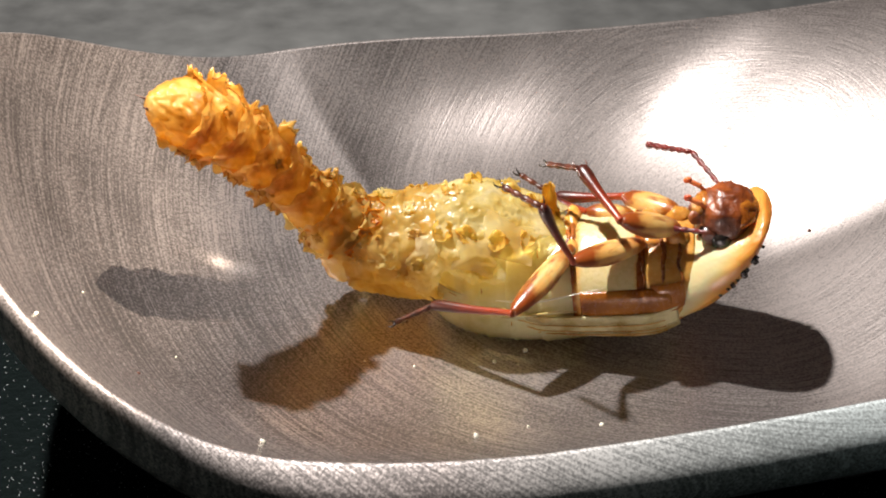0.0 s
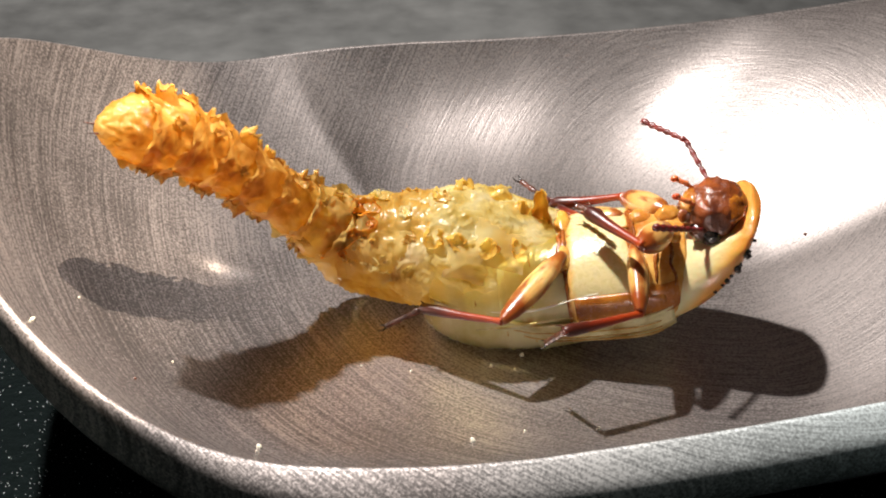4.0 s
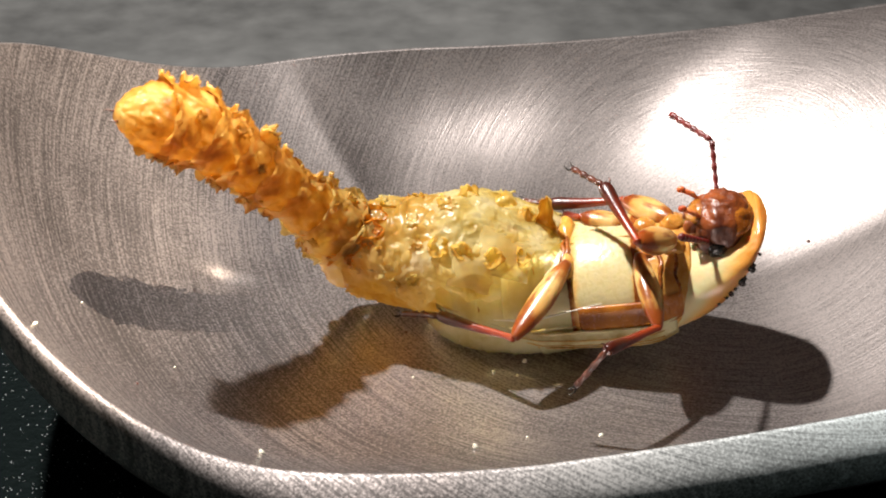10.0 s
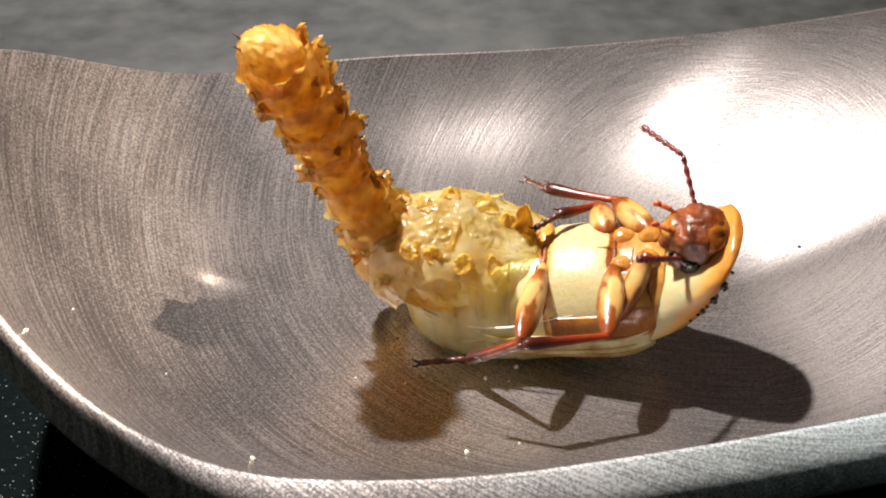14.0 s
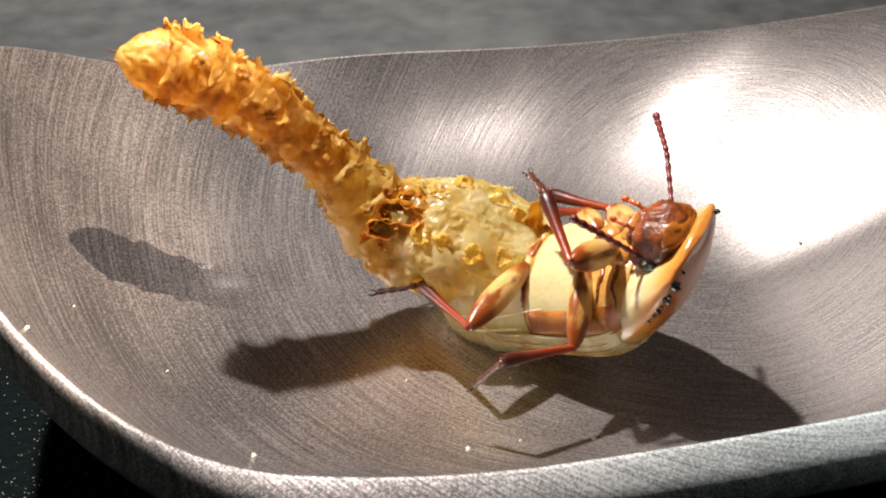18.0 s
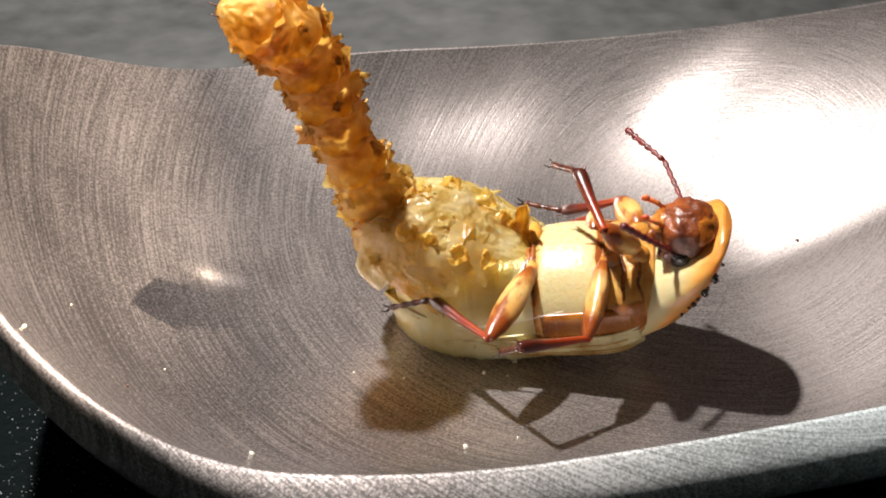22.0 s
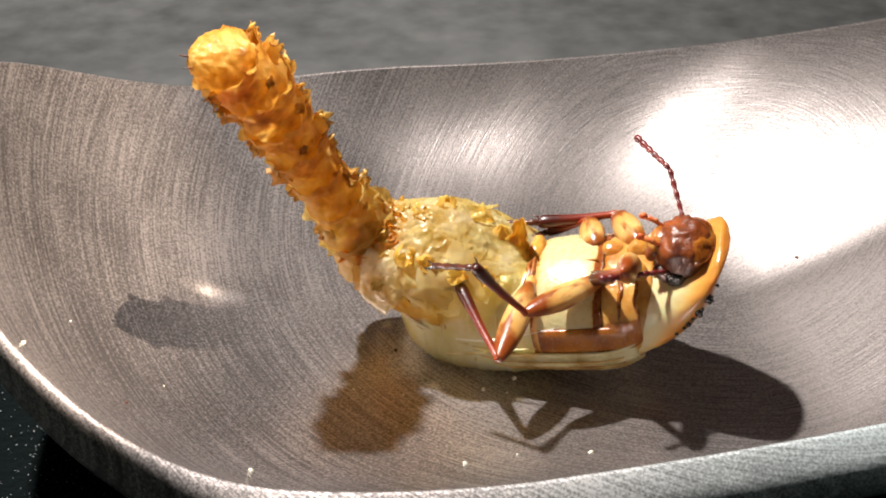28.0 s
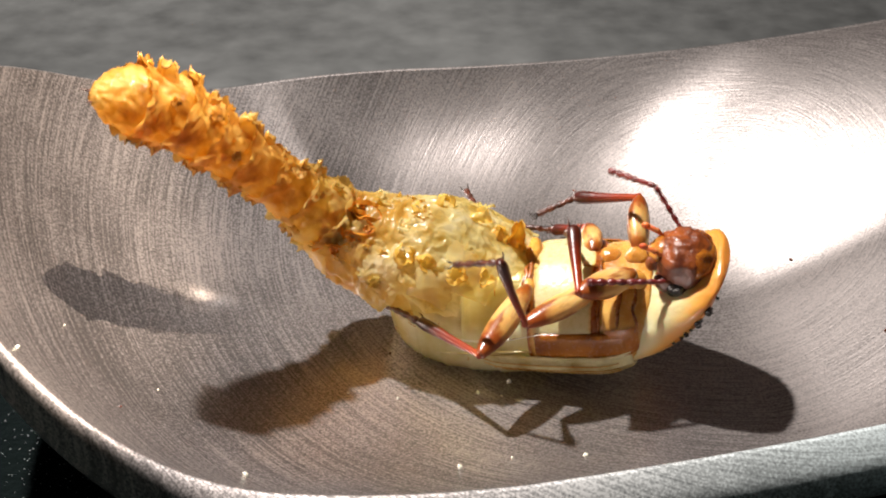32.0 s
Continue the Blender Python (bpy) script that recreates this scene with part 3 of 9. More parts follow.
    part("mid_side_plate", loft([(2.1, 0, 1.98, 2.26, 1.7), (2.35, 0, 1.98, 2.31, 1.74), (2.9, 0, 2.02, 2.2, 1.66), (3.15, 0, 2.1, 2.05, 1.5)], 10, 0.02, 2.0, False, a0=181, a1=150), RUST, beetle, "rust-brown side plate behind the collar")
    # dark seams where the plates meet
    for x, a0, a1, r, cz, ry, rz in ((-0.3, 70, 152, 0.055, 1.95, 2.24, 1.7), (1.93, 78, 150, 0.05, 1.95, 2.24, 1.66), (2.55, 92, 150, 0.05, 1.98, 2.24, 1.66), (3.05, 95, 160, 0.035, 2.08, 2.1, 1.56)):
        pts = [(x + 0.1 * noise.noise(Vector((a / 14, x * 3, 0))), ry * math.cos(radians(a)), cz + rz * math.sin(radians(a))) for a in range(a0, a1 + 1, 4)]
        part("seam", thread(pts, [r * (0.35 + math.sin(math.pi * i / (len(pts) - 1)) + abs(noise.noise(Vector((i * 0.8, x, 4))))) for i in range(len(pts))]), SEAM, beetle, "dark brown seam between plates")
    part("seam", thread([(x, -0.05 + 0.05 * math.sin(x * 5), 3.72 - 0.04 * abs(x - 0.9)) for x in (-0.2, 0.2, 0.6, 1.0, 1.4, 1.8)], [0.012, 0.02, 0.022, 0.022, 0.03, 0.04]), AMBER, beetle, "fine amber midline")
    # brown folded skin at the hind leg joint
    folds = []
    for x, a0, a1, r in ((-0.42, 84, 128, 0.1), (-0.3, 96, 138, 0.09), (-0.36, 104, 122, 0.13)):
        pts = [(x + 0.14 * noise.noise(Vector((a / 9, x * 9, 0))), 2.22 * math.cos(radians(a)), 1.97 + 1.7 * math.sin(radians(a))) for a in range(a0, a1, 3)]
        folds.append(thread(pts, [r * (0.25 + 0.75 * math.sin(math.pi * (k + 0.5) / len(pts))) for k in range(len(pts))]))
    part("joint_skin", join(folds), SEAM, beetle, "folded red-brown skin at the hind leg joint")
    # the hip sockets
    for x, y, z, rx, ry, rz, k in ((3.0, -0.5, 3.5, 0.4, 0.36, 0.34, AMBER), (3.0, 0.5, 3.5, 0.4, 0.36, 0.34, AMBER), (2.15, -0.62, 3.4, 0.36, 0.36, 0.3, HONEY), (2.15, 0.55, 3.45, 0.36, 0.36, 0.3, HONEY),
                                  (-0.35, 0.75, 3.42, 0.3, 0.7, 0.34, AMBER), (-0.35, -0.75, 3.36, 0.28, 0.6, 0.32, HONEY)):
        part("hip", ball(x, y, z, rx, ry, rz, 0, 0.07, 2.5, 24, 16), k, beetle, "rounded amber hip")
    # collar shield, a hood with a keeled rim that curls up round the head
    rows = [(2.75, 2.02, 1.05, 1.5, 2.9), (3.1, 2.1, 1.0, 1.7, 3.3), (3.7, 2.12, 1.15, 2.1, 3.6), (4.4, 2.02, 1.55, 2.6, 3.8), (5.0, 1.78, 2.15, 3.1, 4.0), (5.4, 1.5, 2.75, 3.5, 4.2), (5.62, 1.15, 3.2, 3.75, 4.1), (5.68, 0.7, 3.5, 3.82, 4.05)]
    bm = bmesh.new()
    g = []
    for x, w, zb, zk, zt in spline_rings(rows, 34):
        row = []
        for j in range(64):
            a = 2 * math.pi * j / 64
            c, s = math.cos(a), math.sin(a)
            y = w * math.copysign(abs(c) ** 0.85, c)
            z = zk + (zt - zk if s > 0 else zk - zb) * math.copysign(abs(s) ** (0.85 if s > 0 else 1.25), s)
            p = Vector((x + (0.25 * s if s > 0 else 0.1 * s), y, z))
            row.append(bm.verts.new(p + Vector((0, c, s)) * wrinkle(p, 0.04, 1.6)))
        g.append(row)
    for r0, r1 in zip(g, g[1:]):
        for j in range(64):
            bm.faces.new((r0[j], r0[(j + 1) % 64], r1[(j + 1) % 64], r1[j]))
    bm.faces.new(g[0][::-1])
    bm.faces.new(g[-1])
    bmesh.ops.recalc_face_normals(bm, faces=bm.faces)
    part("collar_shield", bm, COLLAR, beetle, "cream collar shield with orange margins")
    # dark scraps along the keel of the collar
    random.seed(5)
    for i, (x, s) in enumerate(((4.45, -1), (4.6, -1), (4.75, -1), (4.95, -1), (5.05, -1), (5.3, -1), (4.2, -1), (5.45, 1), (5.55, -1), (5.6, 1))):
        f = spline_rings(rows, 120)
        x1, w, zb, zk, zt = min(f, key=lambda q: abs(q[0] - x))
        size = (0.05, 0.08, 0.05, 0.11, 0.06, 0.14, 0.05, 0.07, 0.05, 0.06)[i]
        part("dark_fleck", ball(x1 + 0.02, s * (w + 0.02), zk - 0.06, size, size * 0.7, size * 0.8, random.uniform(0, 90), size, 7.0, 14, 10), BLACK, beetle, "black torn scrap of skin")
    # head, bent down onto the breast
    part("head", ball(4.5, 0, 3.95, 0.92, 1.06, 0.86, -20, 0.16, 1.5, 56, 36), HEADBROWN, beetle, "glossy dark red-brown head")
    part("brow", ball(4.95, 0, 4.15, 0.5, 0.95, 0.5, -30, 0.14, 2.0, 36, 20), RUST, beetle, "paler red-brown brow")
    part("lip", ball(3.85, 0, 4.42, 0.4, 0.5, 0.24, -35, 0.08, 3.0, 20, 12), AMBER, beetle, "amber lip")
    for s in (-1, 1):
        part("eye", ball(4.34, s * 0.97, 3.66, 0.36, 0.24, 0.3, 20, 0.05, 4.0), BLACK, beetle, "black compound eye")
        part("cheek", ball(4.02, s * 0.8, 3.78, 0.36, 0.3, 0.3, 30, 0.1, 3.0, 24, 16), TARSUS, beetle, "nearly black cheek")
        part("mouth_feeler", join([thread([(4.0, s * 0.4, 4.45), (3.75, s * 0.45, 4.75), (3.48, s * 0.45, 4.95)], [0.06, 0.075, 0.085]), ball(3.42, s * 0.45, 4.99, 0.14, 0.1, 0.11, u=12, v=8), ball(3.75, s * 0.45, 4.75, 0.1, 0.09, 0.09, u=10, v=8)]), MOUTH, beetle, "short red mouth feeler")
        part("jaw", ball(3.72, s * 0.28, 4.15, 0.36, 0.25, 0.24, -30, 0.08, 3.0, 18, 12), HEADBROWN, beetle, "dark jaw")
    # pale wing cases under the back-lying body
    for s in (-1, 1):
        bm = bmesh.new()
        nx, na = 90, 60
        g = []
        for i in range(nx + 1):
            f = i / nx
            x = -5.45 + 8.35 * f
            w = min(1.0, ((f + 0.02) / 0.5) ** 0.55) * (1 - 0.1 * max(0, (f - 0.82) / 0.18) ** 2)
            lift = 1.25 * (1 - f) ** 2.6 + 0.25 * max(0, (f - 0.88) / 0.12) ** 2
            row = []
            for j in range(na + 1):
                a = math.pi / 2 * j / na
                rib = 0.075 * abs(math.sin(a * 12)) ** 0.5 + 0.02 * noise.noise(Vector((x * 1.5, a * 6, s))) + 0.012 * noise.noise(Vector((x * 0.8, a * 30, s)))
                y = s * max(0.008, (2.46 * w - rib) * math.sin(a)) if j else s * 0.008
                z = 1.98 - (1.92 * (0.5 + 0.5 * w) * (1 - 0.3 * (1 - f) ** 2) - rib) * max(0.0, math.cos(a)) ** 0.8
                row.append(bm.verts.new((x, y, z + lift * (1 - 0.45 * (1 - math.cos(a))))))
            g.append(row)
        for r0, r1 in zip(g, g[1:]):
            for j in range(na):
                bm.faces.new((r0[j], r0[j + 1], r1[j + 1], r1[j]))
        bmesh.ops.recalc_face_normals(bm, faces=bm.faces)
        bmesh.ops.solidify(bm, geom=list(bm.faces), thickness=0.08)
        part("wing_case", bm, ELYTRA, beetle, "ivory ribbed wing case, still soft")
        # fine amber lines in the furrows of the wing case
        for k in range(5):
            a = 0.83 + 0.15 * k
            pts = []
            for i in range(34):
                f = 0.12 + 0.83 * i / 33
                w = min(1.0, ((f + 0.02) / 0.5) ** 0.55) * (1 - 0.1 * max(0, (f - 0.82) / 0.18) ** 2)
                lift = 1.25 * (1 - f) ** 2.6 + 0.25 * max(0, (f - 0.88) / 0.12) ** 2
                b = a + 0.03 * noise.noise(Vector((f * 5, k, s)))
                z = 1.98 - 1.92 * (0.5 + 0.5 * w) * (1 - 0.3 * (1 - f) ** 2) * math.cos(b) ** 0.8
                pts.append((-5.45 + 8.35 * f, s * (2.46 * w - 0.01) * math.sin(b), z + lift * (1 - 0.45 * (1 - math.cos(b)))))
            part("wing_line", thread(pts, [0.014 + 0.018 * abs(noise.noise(Vector((i * 0.4, k, s)))) for i in range(34)], 6), HONEY, beetle, "fine amber furrow line")
    # loose white thread along the side, and the pale folded edge of a hind wing beside it
    pts = [(-2.7 + 0.2 * i, -2.34 - 0.08 * math.sin(i * 0.3), 2.86 - 0.13 * math.sin(i * 0.2) + 0.01 * i) for i in range(18)]
    part("thread", thread(pts, [0.012 + 0.03 * math.sin(math.pi * min(1, (i + 0.3) / 12)) if i < 12 else 0.014 for i in range(18)]), HAIR, beetle, "fine white torn thread")
    pts = [(-3.3 + 0.22 * i, -2.36 - 0.03 * math.sin(i * 0.3), 2.2 - 0.03 * math.sin(i * 0.4)) for i in range(15)]
    part("wing_edge", thread(pts, [0.015 + 0.035 * math.sin(math.pi * i / 14) for i in range(15)]), ELYTRA, beetle, "pale folded edge of a wing")
    # limbs
    for n, ls in (("fore_far", (2.25, 2.5, 1.7)), ("fore_near", (2.2, 2.5, 1.6)), ("mid_near", (2.75, 2.7, 1.8)), ("hind_near", (3.2, 3.0, 1.8)), ("mid_far", (1.5, 1.5, 1.3)), ("hind_far", (2.2, 2.2, 1.4))):
        femur(n + "_femur", ls[0], 0.46 if "fore" in n else 0.42)
        tibia(n + "_tibia", ls[1], 0.2 if "fore" in n else 0.17)
        tarsus(n + "_tarsus", ls[2])
    feeler("ant_far0", 1.75, 5, 0.085, 0.10)
    feeler("ant_far1", 1.75, 6, 0.10, 0.13)
    feeler("ant_near0", 2.6, 8, 0.09, 0.13)


def collar_material():
    """Cream towards the belly, orange over the shield, brown along its outer margin."""
    m, n, l, p = mat("collar_cuticle")
    co, dot = n.new("ShaderNodeTexCoord"), n.new("ShaderNodeVectorMath")
    dot.operation = "DOT_PRODUCT"
    l.new(co.outputs["Object"], dot.inputs[0])
    dot.inputs[1].default_value = (450, 0, -350)
    t = tex(n, l, "ShaderNodeTexNoise", 0.9, detail=5)
    a = n.new("ShaderNodeMath")
    a.operation = "MULTIPLY_ADD"
    l.new(t.outputs[0], a.inputs[0])
    a.inputs[1].default_value = 0.22
    l.new(dot.outputs["Value"], a.inputs[2])
    l.new(ramp(n, l, scaled(n, l, a.outputs[0], 0.84, 1.42), [(0.0, (0.66, 0.56, 0.30)), (0.14, (0.66, 0.49, 0.21)), (0.34, (0.74, 0.38, 0.09)), (0.6, (0.60, 0.25, 0.04)), (0.9, (0.44, 0.14, 0.022))]).outputs[0], p.inputs["Base Color"])
    p.inputs["Roughness"].default_value = 0.28
    p.inputs["Coat Weight"].default_value = 0.4
    p.inputs["Coat Roughness"].default_value = 0.12
    p.inputs["Subsurface Weight"].default_value = 0.3
    p.inputs["Subsurface Scale"].default_value = 0.5 * MM
    f = tex(n, l, "ShaderNodeTexNoise", 7.0)
    l.new(bump(n, l, f.outputs[0], 0.5, 0.03), p.inputs["Normal"])
    return m


def scaled(n, l, source, low, high):
    """Maps low..high to 0..1."""
    r = n.new("ShaderNodeMapRange")
    r.inputs["From Min"].default_value, r.inputs["From Max"].default_value = low, high
    l.new(source, r.inputs["Value"])
    return r.outputs["Result"]


COLLAR = collar_material()
MOUTH = chitin("red_mouth_cuticle", (0.45, 0.06, 0.02), (0.7, 0.18, 0.05), 0.3, 3.0, 0.01, 0.3)


# ---- the cast skin ----
SEG = 1.2
TAIL_R = [1.52, 1.22, 0.94, 0.83, 0.87, 0.98, 1.06, 0.98, 0.42]
SHEATH = [(-0.75, 2.7, 2.3, 1.12), (-1.5, 2.72, 2.42, 1.35), (-2.3, 2.8, 2.46, 1.68), (-3.1, 2.9, 2.45, 1.95), (-3.9, 3.0, 2.36, 2.02), (-4.6, 3.05, 2.2, 1.85), (-5.2, 3.1, 1.98, 1.6), (-5.9, 3.15, 1.7, 1.35)]


def folds(p, along, seed):
    """Height of the crumpled film: long pleats broken by sharp creases."""
    q = Vector((p.x * along, p.y, p.z)) * 1.5 + Vector((seed, 0, seed))
    a = 1 - 2.2 * abs(noise.noise(q))
    b = 1 - 2.2 * abs(noise.noise(q * 2.1 + Vector((5, 1, 2))))
    c = 1 - 2.2 * abs(noise.noise(p * 5.5 + Vector((1, seed, 3))))
    return 0.5 * a + 0.32 * b + 0.18 * c - 0.3


def flap(x, z, w, d, h, seed, turn):
    """A hollow boxy lobe that stands off a ring of the skin, brown along its ragged open mouth."""
    bm = bmesh.new()
    g = []
    for i in range(8):
        f = i / 7
        row = []
        for j in range(20):
            a = 2 * math.pi * j / 20
            c, q = math.cos(a), math.sin(a)
            k = (1 - 0.3 * f + 0.12 * f ** 4) * (abs(c) ** 4 + abs(q) ** 4) ** -0.25
            e = 0.26 * noise.noise(Vector((c * 1.3 + seed, q * 1.3, f * 2)))
            row.append(bm.verts.new((w * (c * k + e) + 0.35 * h * f, d * (q * k + e), h * f * (1 + 0.75 * noise.noise(Vector((c * 1.6, q * 1.6 + seed, 3)))))))
        g.append(row)
    for i in range(7):
        for j in range(20):
            bm.faces.new((g[i][j], g[i][(j + 1) % 20], g[i + 1][(j + 1) % 20], g[i + 1][j])).material_index = 1 if i > 5 else 0
    mid = sum((q.co for q in g[7]), Vector()) / 20
    inner = [bm.verts.new(mid + (q.co - mid) * 0.6 - Vector((0, 0, 0.12 * h))) for q in g[7]]
    for j in range(20):
        bm.faces.new((g[7][j], g[7][(j + 1) % 20], inner[(j + 1) % 20], inner[j]))
    bm.faces.new(inner)
    bmesh.ops.transform(bm, matrix=Matrix.Rotation(radians(turn), 4, "X") @ Matrix.Translation((x, 0, z)), verts=bm.verts)
    return bm


def curl(c, r, seed, tilt):
    """A lobe of torn skin, rolled up on the sheath into an open, uneven cup."""
    bm = bmesh.new()
    g = []
    for i in range(9):
        f = i / 8
        row = []
        for j in range(22):
            t = radians(300 * j / 21)
            k = r * (0.75 + 0.5 * f - 0.7 * f * f + 0.5 * noise.noise(Vector((math.cos(t) * 1.4 + seed, math.sin(t) * 1.4, f))))
            row.append(bm.verts.new((k * math.cos(t) * 1.25, k * math.sin(t), r * 1.3 * f * (0.8 + 0.6 * noise.noise(Vector((t, seed, 2)))) - 0.1)))
        g.append(row)
    for r0, r1 in zip(g, g[1:]):
        for j in range(21):
            bm.faces.new((r0[j], r0[j + 1], r1[j + 1], r1[j]))
    bmesh.ops.recalc_face_normals(bm, faces=bm.faces)
    bmesh.ops.transform(bm, matrix=Matrix.Translation(c) @ Matrix.Rotation(radians(tilt), 4, "X") @ Matrix.Rotation(seed, 4, "Z"), verts=bm.verts)
    return bm


def shred(c, size, seed, spin, tilt):
    """A crinkled scrap of skin that stands off the sheath."""
    bm = bmesh.new()
    g = []
    for i in range(9):
        row = []
        for j in range(9):
            f, w = i / 8 - 0.5, j / 8 - 0.5
            q = Vector((f * 3, w * 3, seed))
            edge = 1 + 0.6 * noise.noise(Vector((math.atan2(w, f) * 1.4, seed, 1))) * (2 * max(abs(f), abs(w))) ** 2
            row.append(bm.verts.new((f * size * edge * (1 + 0.5 * noise.noise(q)), w * size * 0.8 * edge, size * (0.3 * noise.noise(q * 1.5) + 0.5 * f * f + 0.3 * abs(w)))))
        g.append(row)
    for r0, r1 in zip(g, g[1:]):
        for j in range(8):
            bm.faces.new((r0[j], r0[j + 1], r1[j + 1], r1[j]))
    thicken(bm, (0.0, 0.0, 0.02))
    m = Matrix.Translation(c) @ Matrix.Rotation(radians(tilt), 4, "X") @ Matrix.Rotation(radians(spin), 4, "Z") @ Matrix.Rotation(radians(25 * math.sin(seed)), 4, "Y")
    bmesh.ops.transform(bm, matrix=m, verts=bm.verts)
    return bm


def ring_skin(keys, count, sides, amp, seed, along=0.8, hem=0.0, close=False):
    """A crumpled ring round the x axis; hem: how far its end rim flares into a ruffle."""
    bm = bmesh.new()
    g = []
    rows = spline_rings(keys, count)
    for i, (x, cy, cz, ry, rz) in enumerate(rows):
        e = max(0.0, (i / (count - 1) - 0.72) / 0.28)
        row = []
        for j in range(sides):
            a = 2 * math.pi * j / sides
            c, s = math.cos(a), math.sin(a)
            p = Vector((x, cy + ry * c, cz + rz * s))
            h = amp * folds(p, along, seed)
            h += hem * e * e * (0.6 + 1.5 * noise.noise(Vector((c * 3.2 + seed, s * 3.2, 1))))
            p += Vector((0.5 * amp * folds(p * 1.3, 1.0, seed + 7) + hem * e * noise.noise(Vector((c * 4, s * 4, seed))), c * h, s * h))
            row.append(bm.verts.new(p))
        g.append(row)
    for r0, r1 in zip(g, g[1:]):
        for j in range(sides):
            bm.faces.new((r0[j], r0[(j + 1) % sides], r1[(j + 1) % sides], r1[j]))
    if close:
        bm.faces.new(g[-1])
    bmesh.ops.recalc_face_normals(bm, faces=bm.faces)
    return bm


def sheath_at(x):
    for a, b in zip(SHEATH, SHEATH[1:]):
        if x >= b[0]:
            k = max(0.0, (x - a[0]) / (b[0] - a[0]))
            return [p + (q - p) * k for p, q in zip(a, b)][1:]
    return SHEATH[-1][1:]


def on_sheath(x, turn, out=0.0):
    """A place on the sheath at x, turn degrees round from the near side over the top."""
    c, ry, rz = sheath_at(x)
    a = radians(turn)
    return Vector((x, -(ry + out) * math.cos(a), c + (rz + out) * math.sin(a)))


def build_skin():
    # sheath round the belly, open below, its lower edges ragged
    bm = bmesh.new()
    g = []
    nx, na = 120, 150
    for i in range(nx + 1):
        row = []
        for j in range(na + 1):
            # the front edge runs slantwise back towards the lower side
            back = max(0.0, min(1.0, (80 - 180 * j / na) / 60))
            front = -0.75 - 1.7 * back * back * (3 - 2 * back)
            x = front - (5.9 + front) * i / nx
            c, ry, rz = sheath_at(x)
            rear = max(0.0, (-x - 4.4) / 1.5)
            lo, hi = 16 - 90 * rear + 12 * noise.noise(Vector((x * 2.2, 0, 3))), 194 + 60 * rear
            a = radians(lo + (hi - lo) * j / na)
            p = Vector((x, -ry * math.cos(a), c + rz * math.sin(a)))
            h = (0.2 * folds(p * 0.6, 0.6, 3.0) + 0.1 * folds(p * 1.5, 0.4, 5.0)) * min(1.0, 0.4 + (front - x))
            p += Vector((0.1 * folds(p * 1.2, 1.0, 9.0) + (0.22 * noise.noise(Vector((a * 3, 1, 2))) if i < 4 else 0), -h * math.cos(a), h * math.sin(a)))
            row.append(bm.verts.new(p))
        g.append(row)
    for r0, r1 in zip(g, g[1:]):
        for j in range(na):
            bm.faces.new((r0[j], r0[j + 1], r1[j + 1], r1[j]))
    bmesh.ops.recalc_face_normals(bm, faces=bm.faces)
    part("sheath", bm, SKIN, pupal_skin, "crumpled translucent yellow sheath round the belly")
    random.seed(11)
    for i in range(7):
        x, a = random.uniform(-5.7, -2.6), random.uniform(20, 150)
        part("shred", shred(on_sheath(x, a, 0.05), random.uniform(0.25, 0.55), i * 1.7, random.uniform(0, 360), 90 - a), (MIDSKIN, SKIN, SKIN)[i % 3], pupal_skin)
    # tight glossy film stretched between the folds
    for fx, fa, w, d in ((-2.3, 62, 0.9, 22), (-3.3, 40, 0.7, 18)):
        bm = bmesh.new()
        g = []
        for i in range(25):
            row = []
            for j in range(17):
                u, k = i / 12 - 1, j / 8 - 1
                e = 1 - 0.35 * abs(noise.noise(Vector((math.atan2(k, u) * 1.2, fx, 2))))
                lift = 0.16 - 0.16 * max(abs(u), abs(k)) ** 2 + 0.05 * (1 - 2 * abs(noise.noise(Vector((u * 1.2 + k, k * 5 + fx, 1)))))
                row.append(bm.verts.new(on_sheath(fx + w * u * e + 0.12 * k, fa + d * k * e, lift)))
            g.append(row)
        for r0, r1 in zip(g, g[1:]):
            for j in range(16):
                bm.faces.new((r0[j], r0[j + 1], r1[j + 1], r1[j]))
        bmesh.ops.recalc_face_normals(bm, faces=bm.faces)
        part("film", bm, FILM, pupal_skin, "clear glossy stretched film")
    # two rows of rolled rings along the top
    for i in range(4):
        for a in (58, 108):
            x = -1.8 - 0.9 * i + random.uniform(-0.15, 0.15)
            t = a + random.uniform(-9, 9)
            part("curl", curl(on_sheath(x, t, 0.08), random.uniform(0.26, 0.36), i * 2.3 + a, 90 - t), CURL, pupal_skin, "yellow rolled edge of torn skin")
    # upright torn flap at the front of the sheath
    bm = bmesh.new()
    g = []
    for i in range(13):
        f = i / 12
        g.append([bm.verts.new((-1.15 - 0.05 * f + 0.62 * (w - 0.5) * (1 - 0.35 * f) + 0.16 * noise.noise(Vector((f * 3, w * 3, 0))), 0.55 + 0.3 * math.sin(w * 3) + 0.2 * noise.noise(Vector((f * 2, w * 4, 7))), 3.6 + 1.35 * f + 0.2 * noise.noise(Vector((w * 5, f, 5))))) for w in (k / 8 for k in range(9))])
    for r0, r1 in zip(g, g[1:]):
        for j in range(8):
            bm.faces.new((r0[j], r0[j + 1], r1[j + 1], r1[j]))
    thicken(bm, (0.0, 0.05, 0.0))
    part("torn_flap", bm, CURL, pupal_skin, "upright torn yellow flap")
    # link between sheath and tail, from the tail's root into the sheath
    ks = [(-0.35, 0, 0, 1.45, 1.45), (0.4, 0, 0, 1.58, 1.58), (1.1, 0, 0, 1.7, 1.66), (1.9, 0, 0, 1.8, 1.72), (2.7, 0, 0, 1.85, 1.75)]
